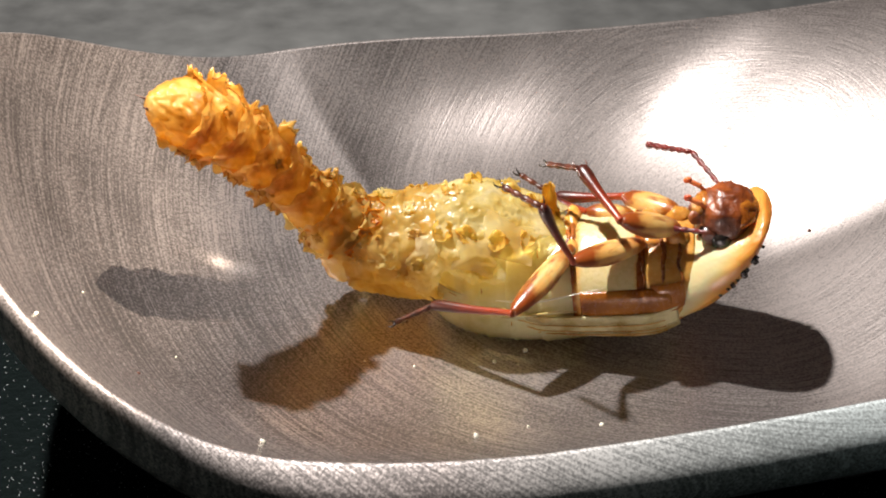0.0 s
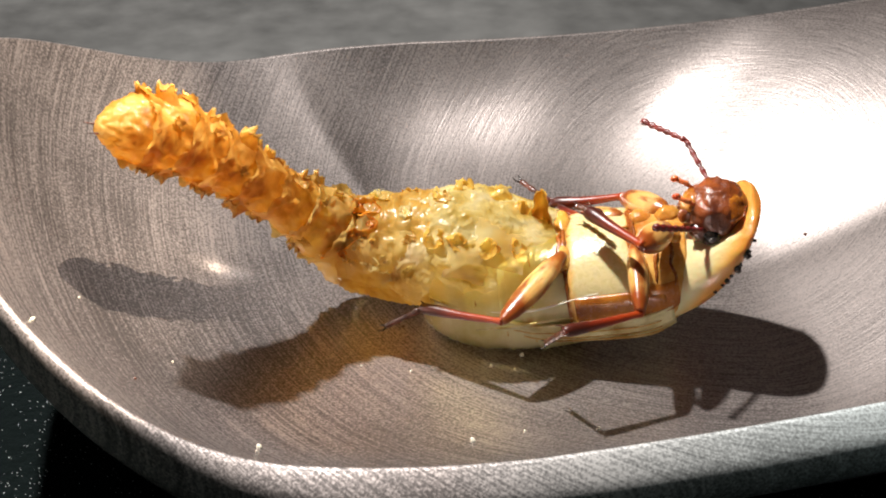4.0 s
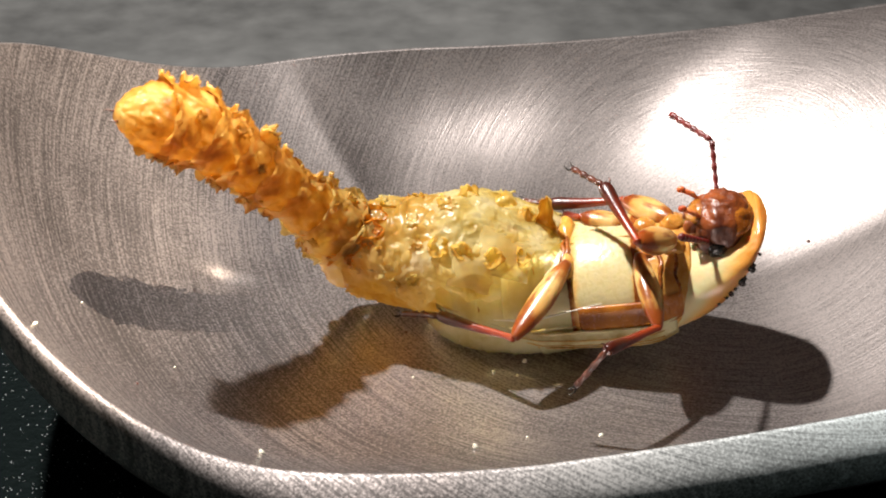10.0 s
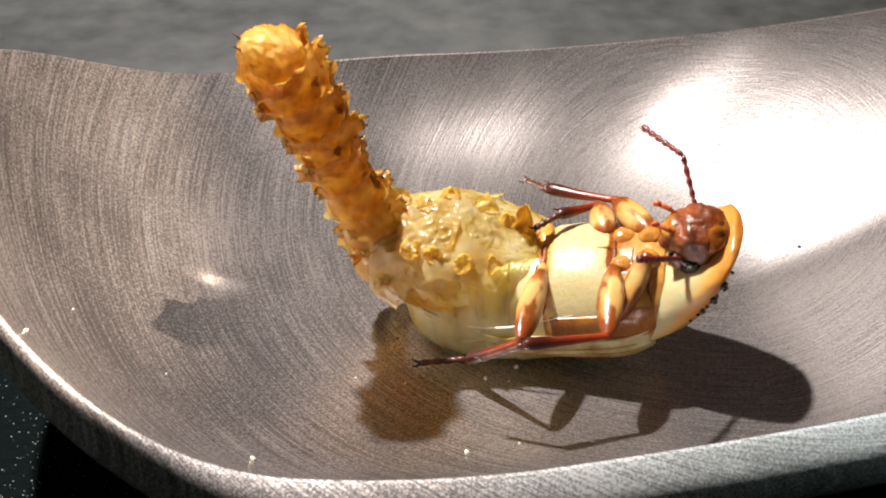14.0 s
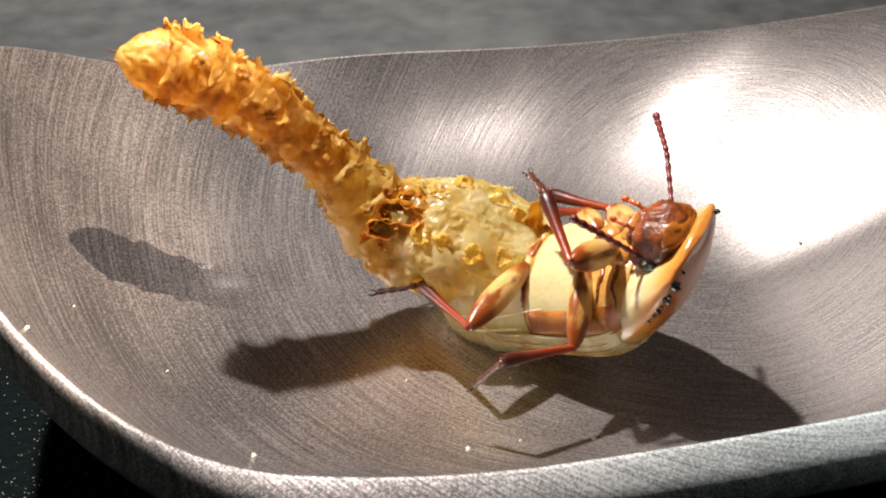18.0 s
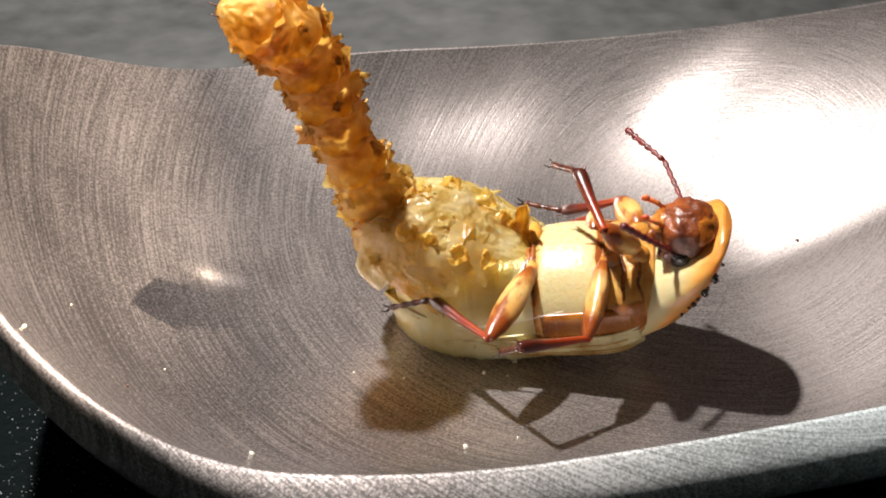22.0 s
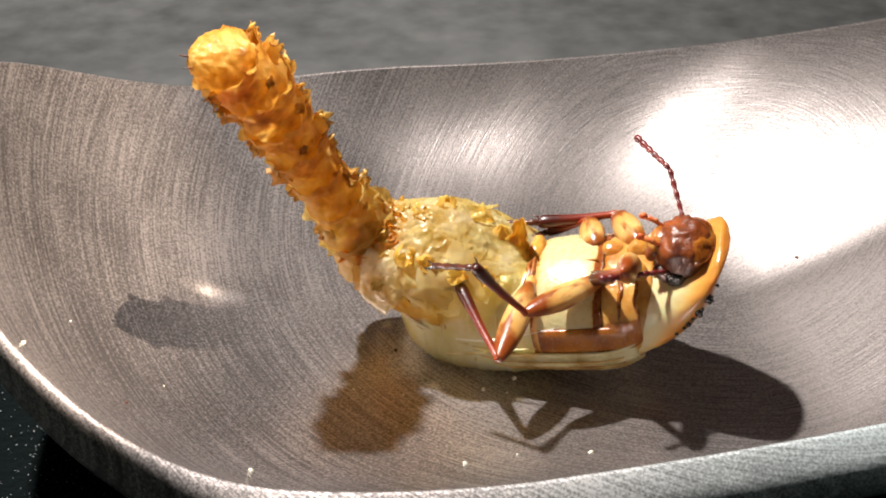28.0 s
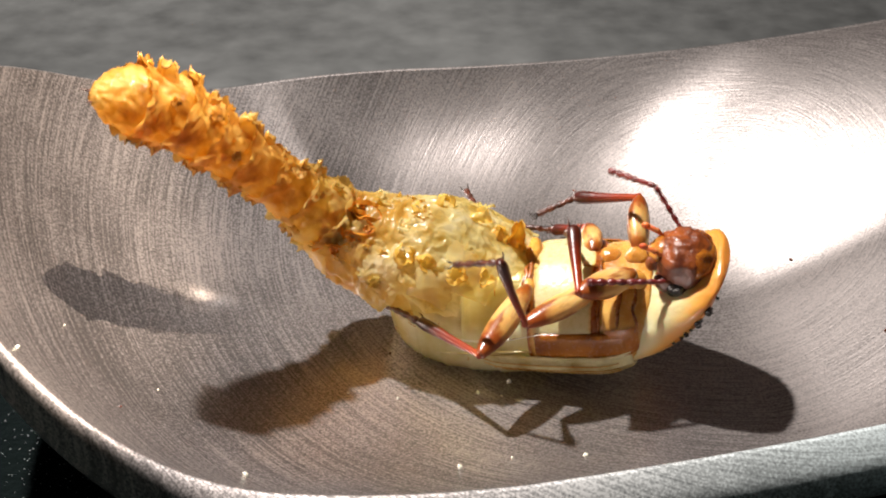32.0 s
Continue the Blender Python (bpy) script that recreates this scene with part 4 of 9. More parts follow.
    limbs["tail_root"] = part("ring", ring_skin(ks, 60, 110, 0.24, 31.0), MIDSKIN, pupal_skin, "wide crumpled yellow ring of the shed skin")
    for i in range(26):
        a, x = radians(random.uniform(10, 175)), random.uniform(-0.2, 2.2)
        r = 1.5 + 0.14 * x
        part("shred", shred(Vector((x, r * math.cos(a), r * math.sin(a))), random.uniform(0.25, 0.55), 90 + i * 1.3, random.uniform(0, 360), math.degrees(a) - 90), (SKIN, CURL, MIDSKIN, MIDSKIN)[i % 4], limbs["tail_root"])
    # ringed tail
    for j in range(8):
        a, b = TAIL_R[j], TAIL_R[j + 1]
        ks = [(-0.34, 0, 0, a * 0.8, a * 0.8), (0.0, 0, 0, a * 0.95, a * 0.95), (SEG * 0.5, 0, 0, (a + b) / 2 * 0.93, (a + b) / 2 * 0.93), (SEG * 0.85, 0, 0, b, b), (SEG + 0.2, 0, 0, b * 1.06, b * 1.06)]
        if j == 7:
            ks = [(-0.3, 0, 0, a * 0.9, a * 0.9), (0, 0, 0, a, a), (0.45, 0, 0, a * 0.88, a * 0.84), (0.85, 0, 0, a * 0.62, a * 0.56), (1.15, 0, 0, a * 0.34, a * 0.3), (1.35, 0, 0, 0.08, 0.08)]
        seg = part("ring", ring_skin(ks, 34, 84, 0.2, 11.0 * j + 2, 0.9, 0.0 if j == 7 else 0.14, j == 7), MIDSKIN if j < 2 else TAILSKIN, pupal_skin, "crumpled golden ring of the shed skin" if j < 2 else "crumpled orange ring of the shed skin")
        limbs["tail%d" % j] = seg
        if 0 < j < 7:
            for k, turn in enumerate((26, 54, 206, 236)):
                size = (0.7 if j < 3 else 1.0) * (1 + 0.25 * math.sin(j * 2.7 + k * 1.9))
                lobe = part("flap", flap(SEG * (0.4 + 0.42 * (k % 2)) + 0.1 * math.sin(j * 4 + k), (a + b) / 2 * 0.84, 0.3 * size, 0.17 * size, 0.42 * size, j * 5.0 + k, turn + 11 * math.sin(j * 2.1 + k)), TAILSKIN if j > 1 else MIDSKIN, seg, "boxy lobe with a brown edge")
                lobe.data.materials.append(FLAP)
            for k in range(2):
                t = radians(random.uniform(0, 360))
                r = (a + b) / 2
                part("shred", shred(Vector((random.uniform(0.1, 1.1), r * math.cos(t), r * math.sin(t))), random.uniform(0.25, 0.5), 200 + j * 7 + k, random.uniform(0, 360), math.degrees(t) - 90), TAILSKIN if j > 1 else MIDSKIN, seg)
    # red-brown hole on the near side of the link: a ragged pit with torn edges standing round it
    for hx, ha, size in ((0.15, 114, 0.6), (-0.25, 136, 0.42), (0.5, 96, 0.42)):
        bm = bmesh.new()
        g = []
        for i in range(10):
            f = i / 9
            row = []
            for j in range(30):
                t = 2 * math.pi * j / 30
                e = size * f * (1 + 0.45 * noise.noise(Vector((math.cos(t) * 1.5, math.sin(t) * 1.5 + hx, 4))))
                row.append(bm.verts.new((e * math.cos(t) * 1.15, e * math.sin(t) * 0.8, 0.2 - 0.34 * (1 - f ** 3) + 0.1 * f * noise.noise(Vector((t * 2, f * 3, hx))))))
            g.append(row)
        for r0, r1 in zip(g, g[1:]):
            for j in range(30):
                bm.faces.new((r0[j], r0[(j + 1) % 30], r1[(j + 1) % 30], r1[j])).material_index = 1 if r0 is g[8] or r0 is g[7] else 0
        r = 1.55 + 0.12 * hx
        bmesh.ops.transform(bm, matrix=Matrix.Translation((hx, r * math.cos(radians(ha)), r * math.sin(radians(ha)))) @ Matrix.Rotation(radians(ha - 90), 4, "X"), verts=bm.verts)
        bmesh.ops.recalc_face_normals(bm, faces=bm.faces)
        part("torn_hole", bm, PIT, limbs["tail_root"], "dark red-brown torn hole").data.materials.append(TORN)
    for i in range(16):
        a = radians(random.uniform(80, 160))
        x = random.uniform(-0.7, 1.0)
        c = Vector((x, (1.58 + 0.1 * x) * math.cos(a), (1.58 + 0.1 * x) * math.sin(a)))
        part("torn_edge", shred(c, random.uniform(0.2, 0.45), 50 + i * 1.9, random.uniform(0, 360), math.degrees(a) - 90), TORN if i % 3 else CURL, limbs["tail_root"], "red-brown torn edge of a hole")
    for s in (-1, 1):
        part("tail_spine", thread([(1.1, s * 0.12, 0), (1.35, s * 0.17, 0.05), (1.7, s * 0.2, 0.02)], [0.06, 0.035, 0.006], 8), TARSUS, limbs["tail7"], "dark pointed tail spine")


# ---- crumbs and marks on the spoon ----
def crumb(x, y, size, material, seed, label):
    z = on_spoon(x, y)
    ob = part("crumb", ball(0, 0, 0, size, size * 0.8, size * 0.5, 20 * seed, size * 0.5, 3.0, 10, 8), material)
    ob.matrix_world = at(x, y, z + size * 0.3)
    tagged(ob, label, "crumb", "crumbs in the spoon")


def crumbs():
    crumb(-8.75, -8.24, 0.05, TARSUS, 0, "tiny dark speck of dirt on the steel")
    crumb(12.94, 2.26, 0.07, TARSUS, 1, "tiny dark speck of dirt on the steel")
    crumb(-5.09, -9.97, 0.1, HAIR, 2, "tiny pale crumb on the steel")
    crumb(0.89, -8.38, 0.11, HAIR, 3, "tiny pale crumb on the steel")
    crumb(1.56, -4.14, 0.07, HAIR, 4, "tiny pale crumb on the steel")
    crumb(-1.00, -4.52, 0.05, HAIR, 5, "tiny pale crumb on the steel")
    crumb(2.58, -3.52, 0.09, HAIR, 6, "tiny pale crumb on the steel")
    crumb(-10.94, -9.27, 0.08, HAIR, 7, "tiny pale crumb on the steel")
    crumb(4.64, -7.66, 0.08, HAIR, 8, "tiny pale crumb on the steel")
    crumb(2.31, -4.29, 0.04, HAIR, 9, "tiny pale crumb on the steel")
    crumb(-2.58, -4.35, 0.04, HAIR, 10, "tiny pale crumb on the steel")
    crumb(-1.30, -2.04, 0.05, TARSUS, 11, "tiny dark speck of dirt on the steel")
    crumb(2.45, -7.80, 0.05, HAIR, 12, "tiny pale crumb on the steel")
    crumb(-8.14, -6.14, 0.04, HAIR, 13, "tiny pale crumb on the steel")
    crumb(-10.88, -5.30, 0.04, HAIR, 14, "tiny pale crumb on the steel")
    crumb(14.85, -2.75, 0.11, TARSUS, 15, "small dark scrap on the steel")
    crumb(14.6, -4.2, 0.08, TARSUS, 16, "small dark scrap on the steel")


# ---- build ----
table_top()
dark_cloth()
metal_spoon()
crumbs()
beetle = thing("beetle", 4.56, -2.24, 0, "freshly moulted pale beetle on its back, kicking its legs", "beetle")
build_beetle()
pupal_skin = thing("pupal_skin", 4.56, -2.24, 0, "crumpled golden cast skin hanging on the beetle's belly", "cast skin")
build_skin()


def motions():
    """Keys the beetle, its limbs and the cast skin that it shakes."""
    walk(beetle, [(0, at(5.01, -1.55, 0.15, 7.14, -9.4, -8.44)), (0.5, at(4.92, -1.55, 0.1, 7.27, -8.36, -5.99)), (1, at(4.86, -1.47, 0.05, 7.05, -7.11, -4.47)), (1.5, at(4.91, -1.56, 0.1, 7.1, -8.4, -5.85)), (2, at(4.97, -1.65, 0.17, 7, -10.21, -6.77)), (2.5, at(4.93, -1.66, 0.18, 6.75, -10.57, -5.86)), (3, at(4.87, -1.59, 0.15, 6.73, -10.03, -4.04)), (3.5, at(4.94, -1.69, 0.25, 7.31, -12.17, -5.14)), (5.5, at(4.91, -1.61, 0.25, 8.98, -11.25, -6.19)), (6, at(4.87, -1.57, 0.25, 10.04, -10.66, -6.28)), (6.5, at(4.8, -1.57, 0.25, 11.23, -9.98, -4.76)), (7, at(4.71, -1.52, 0.21, 11.85, -9.02, -2.9)), (7.5, at(4.74, -1.62, 0.25, 12.08, -9.72, -3.62)), (8, at(4.79, -1.63, 0.26, 11.98, -9.86, -4.88)), (8.5, at(4.83, -1.65, 0.26, 12.06, -9.78, -4.44)), (9, at(4.86, -1.65, 0.27, 12.02, -9.97, -4.58)), (9.5, at(4.83, -1.64, 0.28, 11.7, -10.29, -5.16)), (10, at(4.92, -1.58, 0.28, 10.71, -10.85, -6.07)), (10.5, at(4.97, -1.55, 0.27, 10.19, -10.62, -6.15)), (11, at(4.91, -1.63, 0.28, 11.17, -10.79, -4.72)), (11.5, at(4.78, -1.72, 0.3, 10.96, -11.87, -2.64)), (12, at(4.75, -1.65, 0.28, 9.24, -12.59, -1.41)), (12.5, at(4.86, -1.61, 0.3, 8.59, -12.89, -2.93)), (13, at(4.89, -1.61, 0.32, 9.23, -12.97, -4.97)), (13.5, at(4.86, -1.56, 0.3, 10.82, -11.99, -6.99)), (14, at(4.63, -1.63, 0.31, 13.95, -11.84, -12.58)), (14.5, at(4.46, -2.01, 0.48, 18.65, -15.25, -22.55)), (16.5, at(4.66, -2.13, 0.51, 16.42, -16.59, -31.34)), (17, at(4.98, -2.21, 0.6, 16.14, -19.78, -33.13)), (17.5, at(5.11, -2.43, 0.7, 16.12, -21.86, -34.97)), (18, at(5.08, -2.41, 0.72, 16.53, -22.28, -35.88)), (18.5, at(5.06, -2.23, 0.62, 14.36, -20.41, -35.78)), (19, at(5.04, -2.04, 0.54, 15.13, -18.74, -35.48)), (19.5, at(4.88, -1.94, 0.55, 17.75, -17.81, -34.72)), (20, at(4.89, -1.86, 0.52, 19.17, -16.9, -35.32)), (20.5, at(4.73, -1.92, 0.51, 18.53, -16.67, -30.51)), (21, at(4.5, -1.77, 0.36, 14.18, -13.74, -17.91)), (21.5, at(4.36, -1.81, 0.28, 11.71, -11.88, -11.95)), (22, at(4.23, -1.91, 0.26, 11.47, -11.6, -9.72)), (22.5, at(4.22, -1.94, 0.26, 11.66, -11.13, -9.76)), (23, at(4.26, -1.86, 0.24, 11.75, -10.38, -10.28)), (23.5, at(4.24, -1.89, 0.24, 12.19, -10.19, -9.32)), (24, at(4.19, -1.94, 0.23, 12.41, -10.21, -8.66)), (24.5, at(4.18, -2.01, 0.25, 12.18, -10.85, -8.68)), (25, at(4.23, -1.96, 0.23, 11.52, -10.3, -9.59)), (25.5, at(4.37, -1.97, 0.27, 10.87, -11.57, -11.42)), (27.5, at(4.45, -2.04, 0.38, 11.82, -14.87, -14.04)), (28, at(4.5, -1.74, 0.34, 14.56, -13.69, -15.93)), (28.5, at(4.55, -1.67, 0.31, 14.07, -12.56, -16.45)), (29, at(4.54, -1.54, 0.24, 13.17, -10.63, -15.24)), (29.5, at(4.52, -1.53, 0.27, 15.04, -10.33, -16.3)), (30, at(4.52, -1.52, 0.3, 16.24, -11.02, -17.34)), (30.5, at(4.57, -1.58, 0.35, 16.56, -12.74, -18.47)), (31, at(4.54, -1.51, 0.27, 15.26, -10.74, -16.05)), (31.5, at(4.49, -1.51, 0.22, 14.57, -8.96, -14.54)), (32, at(4.3, -1.47, 0.19, 15.03, -8.69, -13.36))])
    walk(pupal_skin, [(0, at(4.72, -1.48, -0.02, 6.99, -2.97, -7.09)), (0.5, at(4.62, -1.51, -0.07, 7.22, -1.66, -5.32)), (1, at(4.57, -1.43, -0.1, 7.01, -0.77, -3.89)), (1.5, at(4.59, -1.51, -0.07, 7.05, -1.48, -5.29)), (2, at(4.63, -1.6, -0.03, 6.93, -2.81, -6.17)), (2.5, at(4.56, -1.63, -0.04, 6.78, -2.22, -6.09)), (3, at(4.48, -1.58, -0.07, 6.82, -1.19, -4.95)), (3.5, at(4.49, -1.67, -0.01, 7.47, -2.07, -6.46)), (5.5, at(4.48, -1.59, 0, 9.12, -1.47, -7.42)), (6, at(4.44, -1.54, 0, 10.13, -0.88, -7.21)), (6.5, at(4.35, -1.56, -0.01, 11.35, 0.24, -6.17)), (7, at(4.27, -1.53, -0.03, 11.97, 1.08, -4.71)), (7.5, at(4.27, -1.63, -0.02, 12.25, 1.1, -5.87)), (8, at(4.33, -1.63, 0, 12.17, 0.85, -7.31)), (8.5, at(4.37, -1.65, 0, 12.24, 0.9, -6.78)), (9, at(4.42, -1.65, 0.02, 12.17, 0.1, -6.37)), (9.5, at(4.4, -1.63, 0.02, 11.86, -0.24, -6.87)), (10, at(4.51, -1.55, 0.03, 10.8, -1.3, -6.85)), (10.5, at(4.54, -1.52, 0.02, 10.27, -0.84, -6.94)), (11, at(4.44, -1.62, 0.01, 11.32, 0, -6.29)), (11.5, at(4.22, -1.74, -0.03, 11.27, 1.11, -5.9)), (12, at(4.16, -1.69, -0.06, 9.63, 1.13, -5.34)), (12.5, at(4.27, -1.64, -0.05, 9, 0.62, -6.75)), (13, at(4.31, -1.62, -0.03, 9.67, 0.58, -9.03)), (13.5, at(4.33, -1.56, -0.01, 11.23, 0.44, -10.99)), (14, at(4.23, -1.6, 0.06, 14.34, -1.87, -15.86)), (14.5, at(4.01, -1.87, 0.14, 19.13, -2.79, -25.6)), (16.5, at(3.96, -1.61, 0.01, 15.64, 1.86, -25.36)), (17, at(3.93, -1.36, -0.11, 14.19, 6.37, -17)), (17.5, at(3.94, -1.45, -0.1, 13.42, 7.32, -14.5)), (18, at(4.04, -1.47, -0.06, 13.33, 4.46, -15.98)), (18.5, at(4.19, -1.4, -0.04, 11.54, 2.54, -18.1)), (19, at(4.31, -1.31, -0.03, 12.84, 0.87, -21)), (19.5, at(3.75, -0.95, -0.11, 15.66, 8.11, -11)), (20, at(4.47, -1.41, 0.16, 17.64, -5.19, -27.37)), (20.5, at(4.08, -1.47, 0.03, 17.92, 0.59, -26.25)), (21, at(4.02, -1.71, 0.04, 14.91, -1.3, -23.45)), (21.5, at(3.6, -1.65, -0.12, 11.7, 4.99, -11.71)), (22, at(3.39, -1.85, -0.17, 11.69, 7.75, -16.2)), (22.5, at(3.57, -1.92, -0.1, 12.03, 4.17, -15.71)), (23, at(3.24, -1.65, -0.21, 11.77, 11.42, -7.88)), (23.5, at(3.46, -1.79, -0.15, 12.25, 7.21, -11.3)), (24, at(3.61, -1.93, -0.09, 12.72, 3.58, -13.93)), (24.5, at(3.4, -2.02, -0.16, 12.43, 7.81, -18.08)), (25, at(3.64, -1.95, -0.1, 11.83, 3.58, -14.83)), (25.5, at(3.66, -1.85, -0.11, 10.94, 4.52, -12.6)), (27.5, at(3.44, -1.75, -0.16, 11.57, 7.45, -10.31)), (28, at(3.81, -1.55, -0.07, 14.55, 2.43, -15.89)), (28.5, at(3.96, -1.5, -0.05, 14.15, 1.65, -17.25)), (29, at(3.89, -1.34, -0.11, 13.07, 4.04, -13.58)), (29.5, at(3.5, -1.16, -0.17, 15.09, 11.24, -9.77)), (30, at(3.81, -1.31, -0.09, 16.3, 5.85, -18.59)), (30.5, at(4.2, -1.5, 0.1, 16.89, -3.23, -20.81)), (31, at(3.69, -1.18, -0.13, 15.06, 7.31, -9.41)), (31.5, at(4.01, -1.4, -0.05, 14.63, 2.27, -15.53)), (32, at(3.63, -1.32, -0.14, 15.04, 6.56, -13.92))])
    walk(limbs["fore_near_femur"], [(0, aim(3.05, -0.55, 3.9, 1.42, -1.47, 5.05)), (1, aim(3.05, -0.55, 3.9, 1.23, -1.27, 4.9)), (2, aim(3.05, -0.55, 3.9, 1.47, -1.64, 4.97)), (3, aim(3.05, -0.55, 3.9, 1.94, -2.31, 4.61)), (4.5, aim(3.05, -0.55, 3.9, 2.47, -2.36, 5.02)), (6, aim(3.05, -0.55, 3.9, 2.95, -2.12, 5.44)), (6.5, aim(3.05, -0.55, 3.9, 2.38, -1.88, 5.52)), (7, aim(3.05, -0.55, 3.9, 1.86, -1.57, 5.44)), (8, aim(3.05, -0.55, 3.9, 1.84, -1.69, 5.34)), (9, aim(3.05, -0.55, 3.9, 1.79, -1.73, 5.26)), (10, aim(3.05, -0.55, 3.9, 2.06, -2, 5.23)), (11, aim(3.05, -0.55, 3.9, 1.64, -1.38, 5.37)), (12, aim(3.05, -0.55, 3.9, 2.7, -2.21, 5.3)), (13, aim(3.05, -0.55, 3.9, 2.19, -0.95, 5.89)), (13.5, aim(3.05, -0.55, 3.9, 1.53, -2.02, 4.51)), (14, aim(3.05, -0.55, 3.9, 2.08, -2.12, 2.7)), (15.5, aim(3.05, -0.55, 3.9, 2.38, -2.47, 4.73)), (17, aim(3.05, -0.55, 3.9, 2.16, -1.64, 5.59)), (18, aim(3.05, -0.55, 3.9, 2.95, -2.4, 5.09)), (19, aim(3.05, -0.55, 3.9, 3.13, -2.73, 4.16)), (20, aim(3.05, -0.55, 3.9, 2.67, -2.01, 5.5)), (21, aim(3.05, -0.55, 3.9, 2.82, -1.5, 5.87)), (22, aim(3.05, -0.55, 3.9, 2.34, -1.64, 5.67)), (23, aim(3.05, -0.55, 3.9, 1.45, -1.45, 5.11)), (24, aim(3.05, -0.55, 3.9, 2.25, -1.77, 5.55)), (25, aim(3.05, -0.55, 3.9, 2.33, -2.58, 4.37)), (28, aim(3.05, -0.55, 3.9, 3.23, -2.2, 5.34)), (29, aim(3.05, -0.55, 3.9, 2.67, -1.66, 5.76)), (30, aim(3.05, -0.55, 3.9, 1.61, -1.61, 5.19)), (31, aim(3.05, -0.55, 3.9, 1.68, -1.82, 5.07)), (32, aim(3.05, -0.55, 3.9, 1.58, -2.02, 4.61))])
    walk(limbs["fore_near_tibia"], [(0, aim(1.42, -1.47, 5.05, 0.17, 0.63, 5.57)), (1, aim(1.23, -1.27, 4.9, 0.11, 0.9, 5.44)), (2, aim(1.47, -1.64, 4.97, 0.35, 0.37, 5.96)), (3, aim(1.94, -2.31, 4.61, 0.88, -0.49, 5.95)), (4.5, aim(2.47, -2.36, 5.02, 1.4, -0.41, 3.88)), (6, aim(2.95, -2.12, 5.44, 2.92, -2.03, 2.94)), (6.5, aim(2.38, -1.88, 5.52, 1.55, -0.19, 3.87)), (7, aim(1.86, -1.57, 5.44, 0.85, 0.7, 5.73)), (8, aim(1.84, -1.69, 5.34, 0.56, 0.45, 5.51)), (9, aim(1.79, -1.73, 5.26, 0.66, 0.41, 5.89)), (10, aim(2.06, -2, 5.23, 1.13, 0.29, 5.6)), (11, aim(1.64, -1.38, 5.37, 0.55, 0.85, 5.67)), (12, aim(2.7, -2.21, 5.3, 1.84, -1.41, 3.1)), (13, aim(2.19, -0.95, 5.89, 2.31, -1.04, 3.39)), (13.5, aim(1.53, -2.02, 4.51, 0.93, -0.56, 2.56)), (14, aim(2.08, -2.12, 2.7, 1.01, 0.1, 2.28)), (15.5, aim(2.38, -2.47, 4.73, 1.02, -0.39, 4.56)), (17, aim(2.16, -1.64, 5.59, 0.61, 0.29, 5.96)), (18, aim(2.95, -2.4, 5.09, 1.63, -0.57, 6.17)), (19, aim(3.13, -2.73, 4.16, 1.72, -0.73, 4.66)), (20, aim(2.67, -2.01, 5.5, 1.34, 0.01, 6.14)), (21, aim(2.82, -1.5, 5.87, 1.59, 0.65, 6.25)), (22, aim(2.34, -1.64, 5.67, 1.53, 0.69, 6.06)), (23, aim(1.45, -1.45, 5.11, 0.3, 0.75, 5.41)), (24, aim(2.25, -1.77, 5.55, 1.59, 0.64, 5.56)), (25, aim(2.33, -2.58, 4.37, 1.59, -0.2, 4.62)), (28, aim(3.23, -2.2, 5.34, 1.78, -0.92, 3.76)), (29, aim(2.67, -1.66, 5.76, 1.79, 0.62, 5.27)), (30, aim(1.61, -1.61, 5.19, 0.66, 0.7, 5.04)), (31, aim(1.68, -1.82, 5.07, 0.81, 0.48, 5.57)), (32, aim(1.58, -2.02, 4.61, 1.17, 0.43, 4.91))])
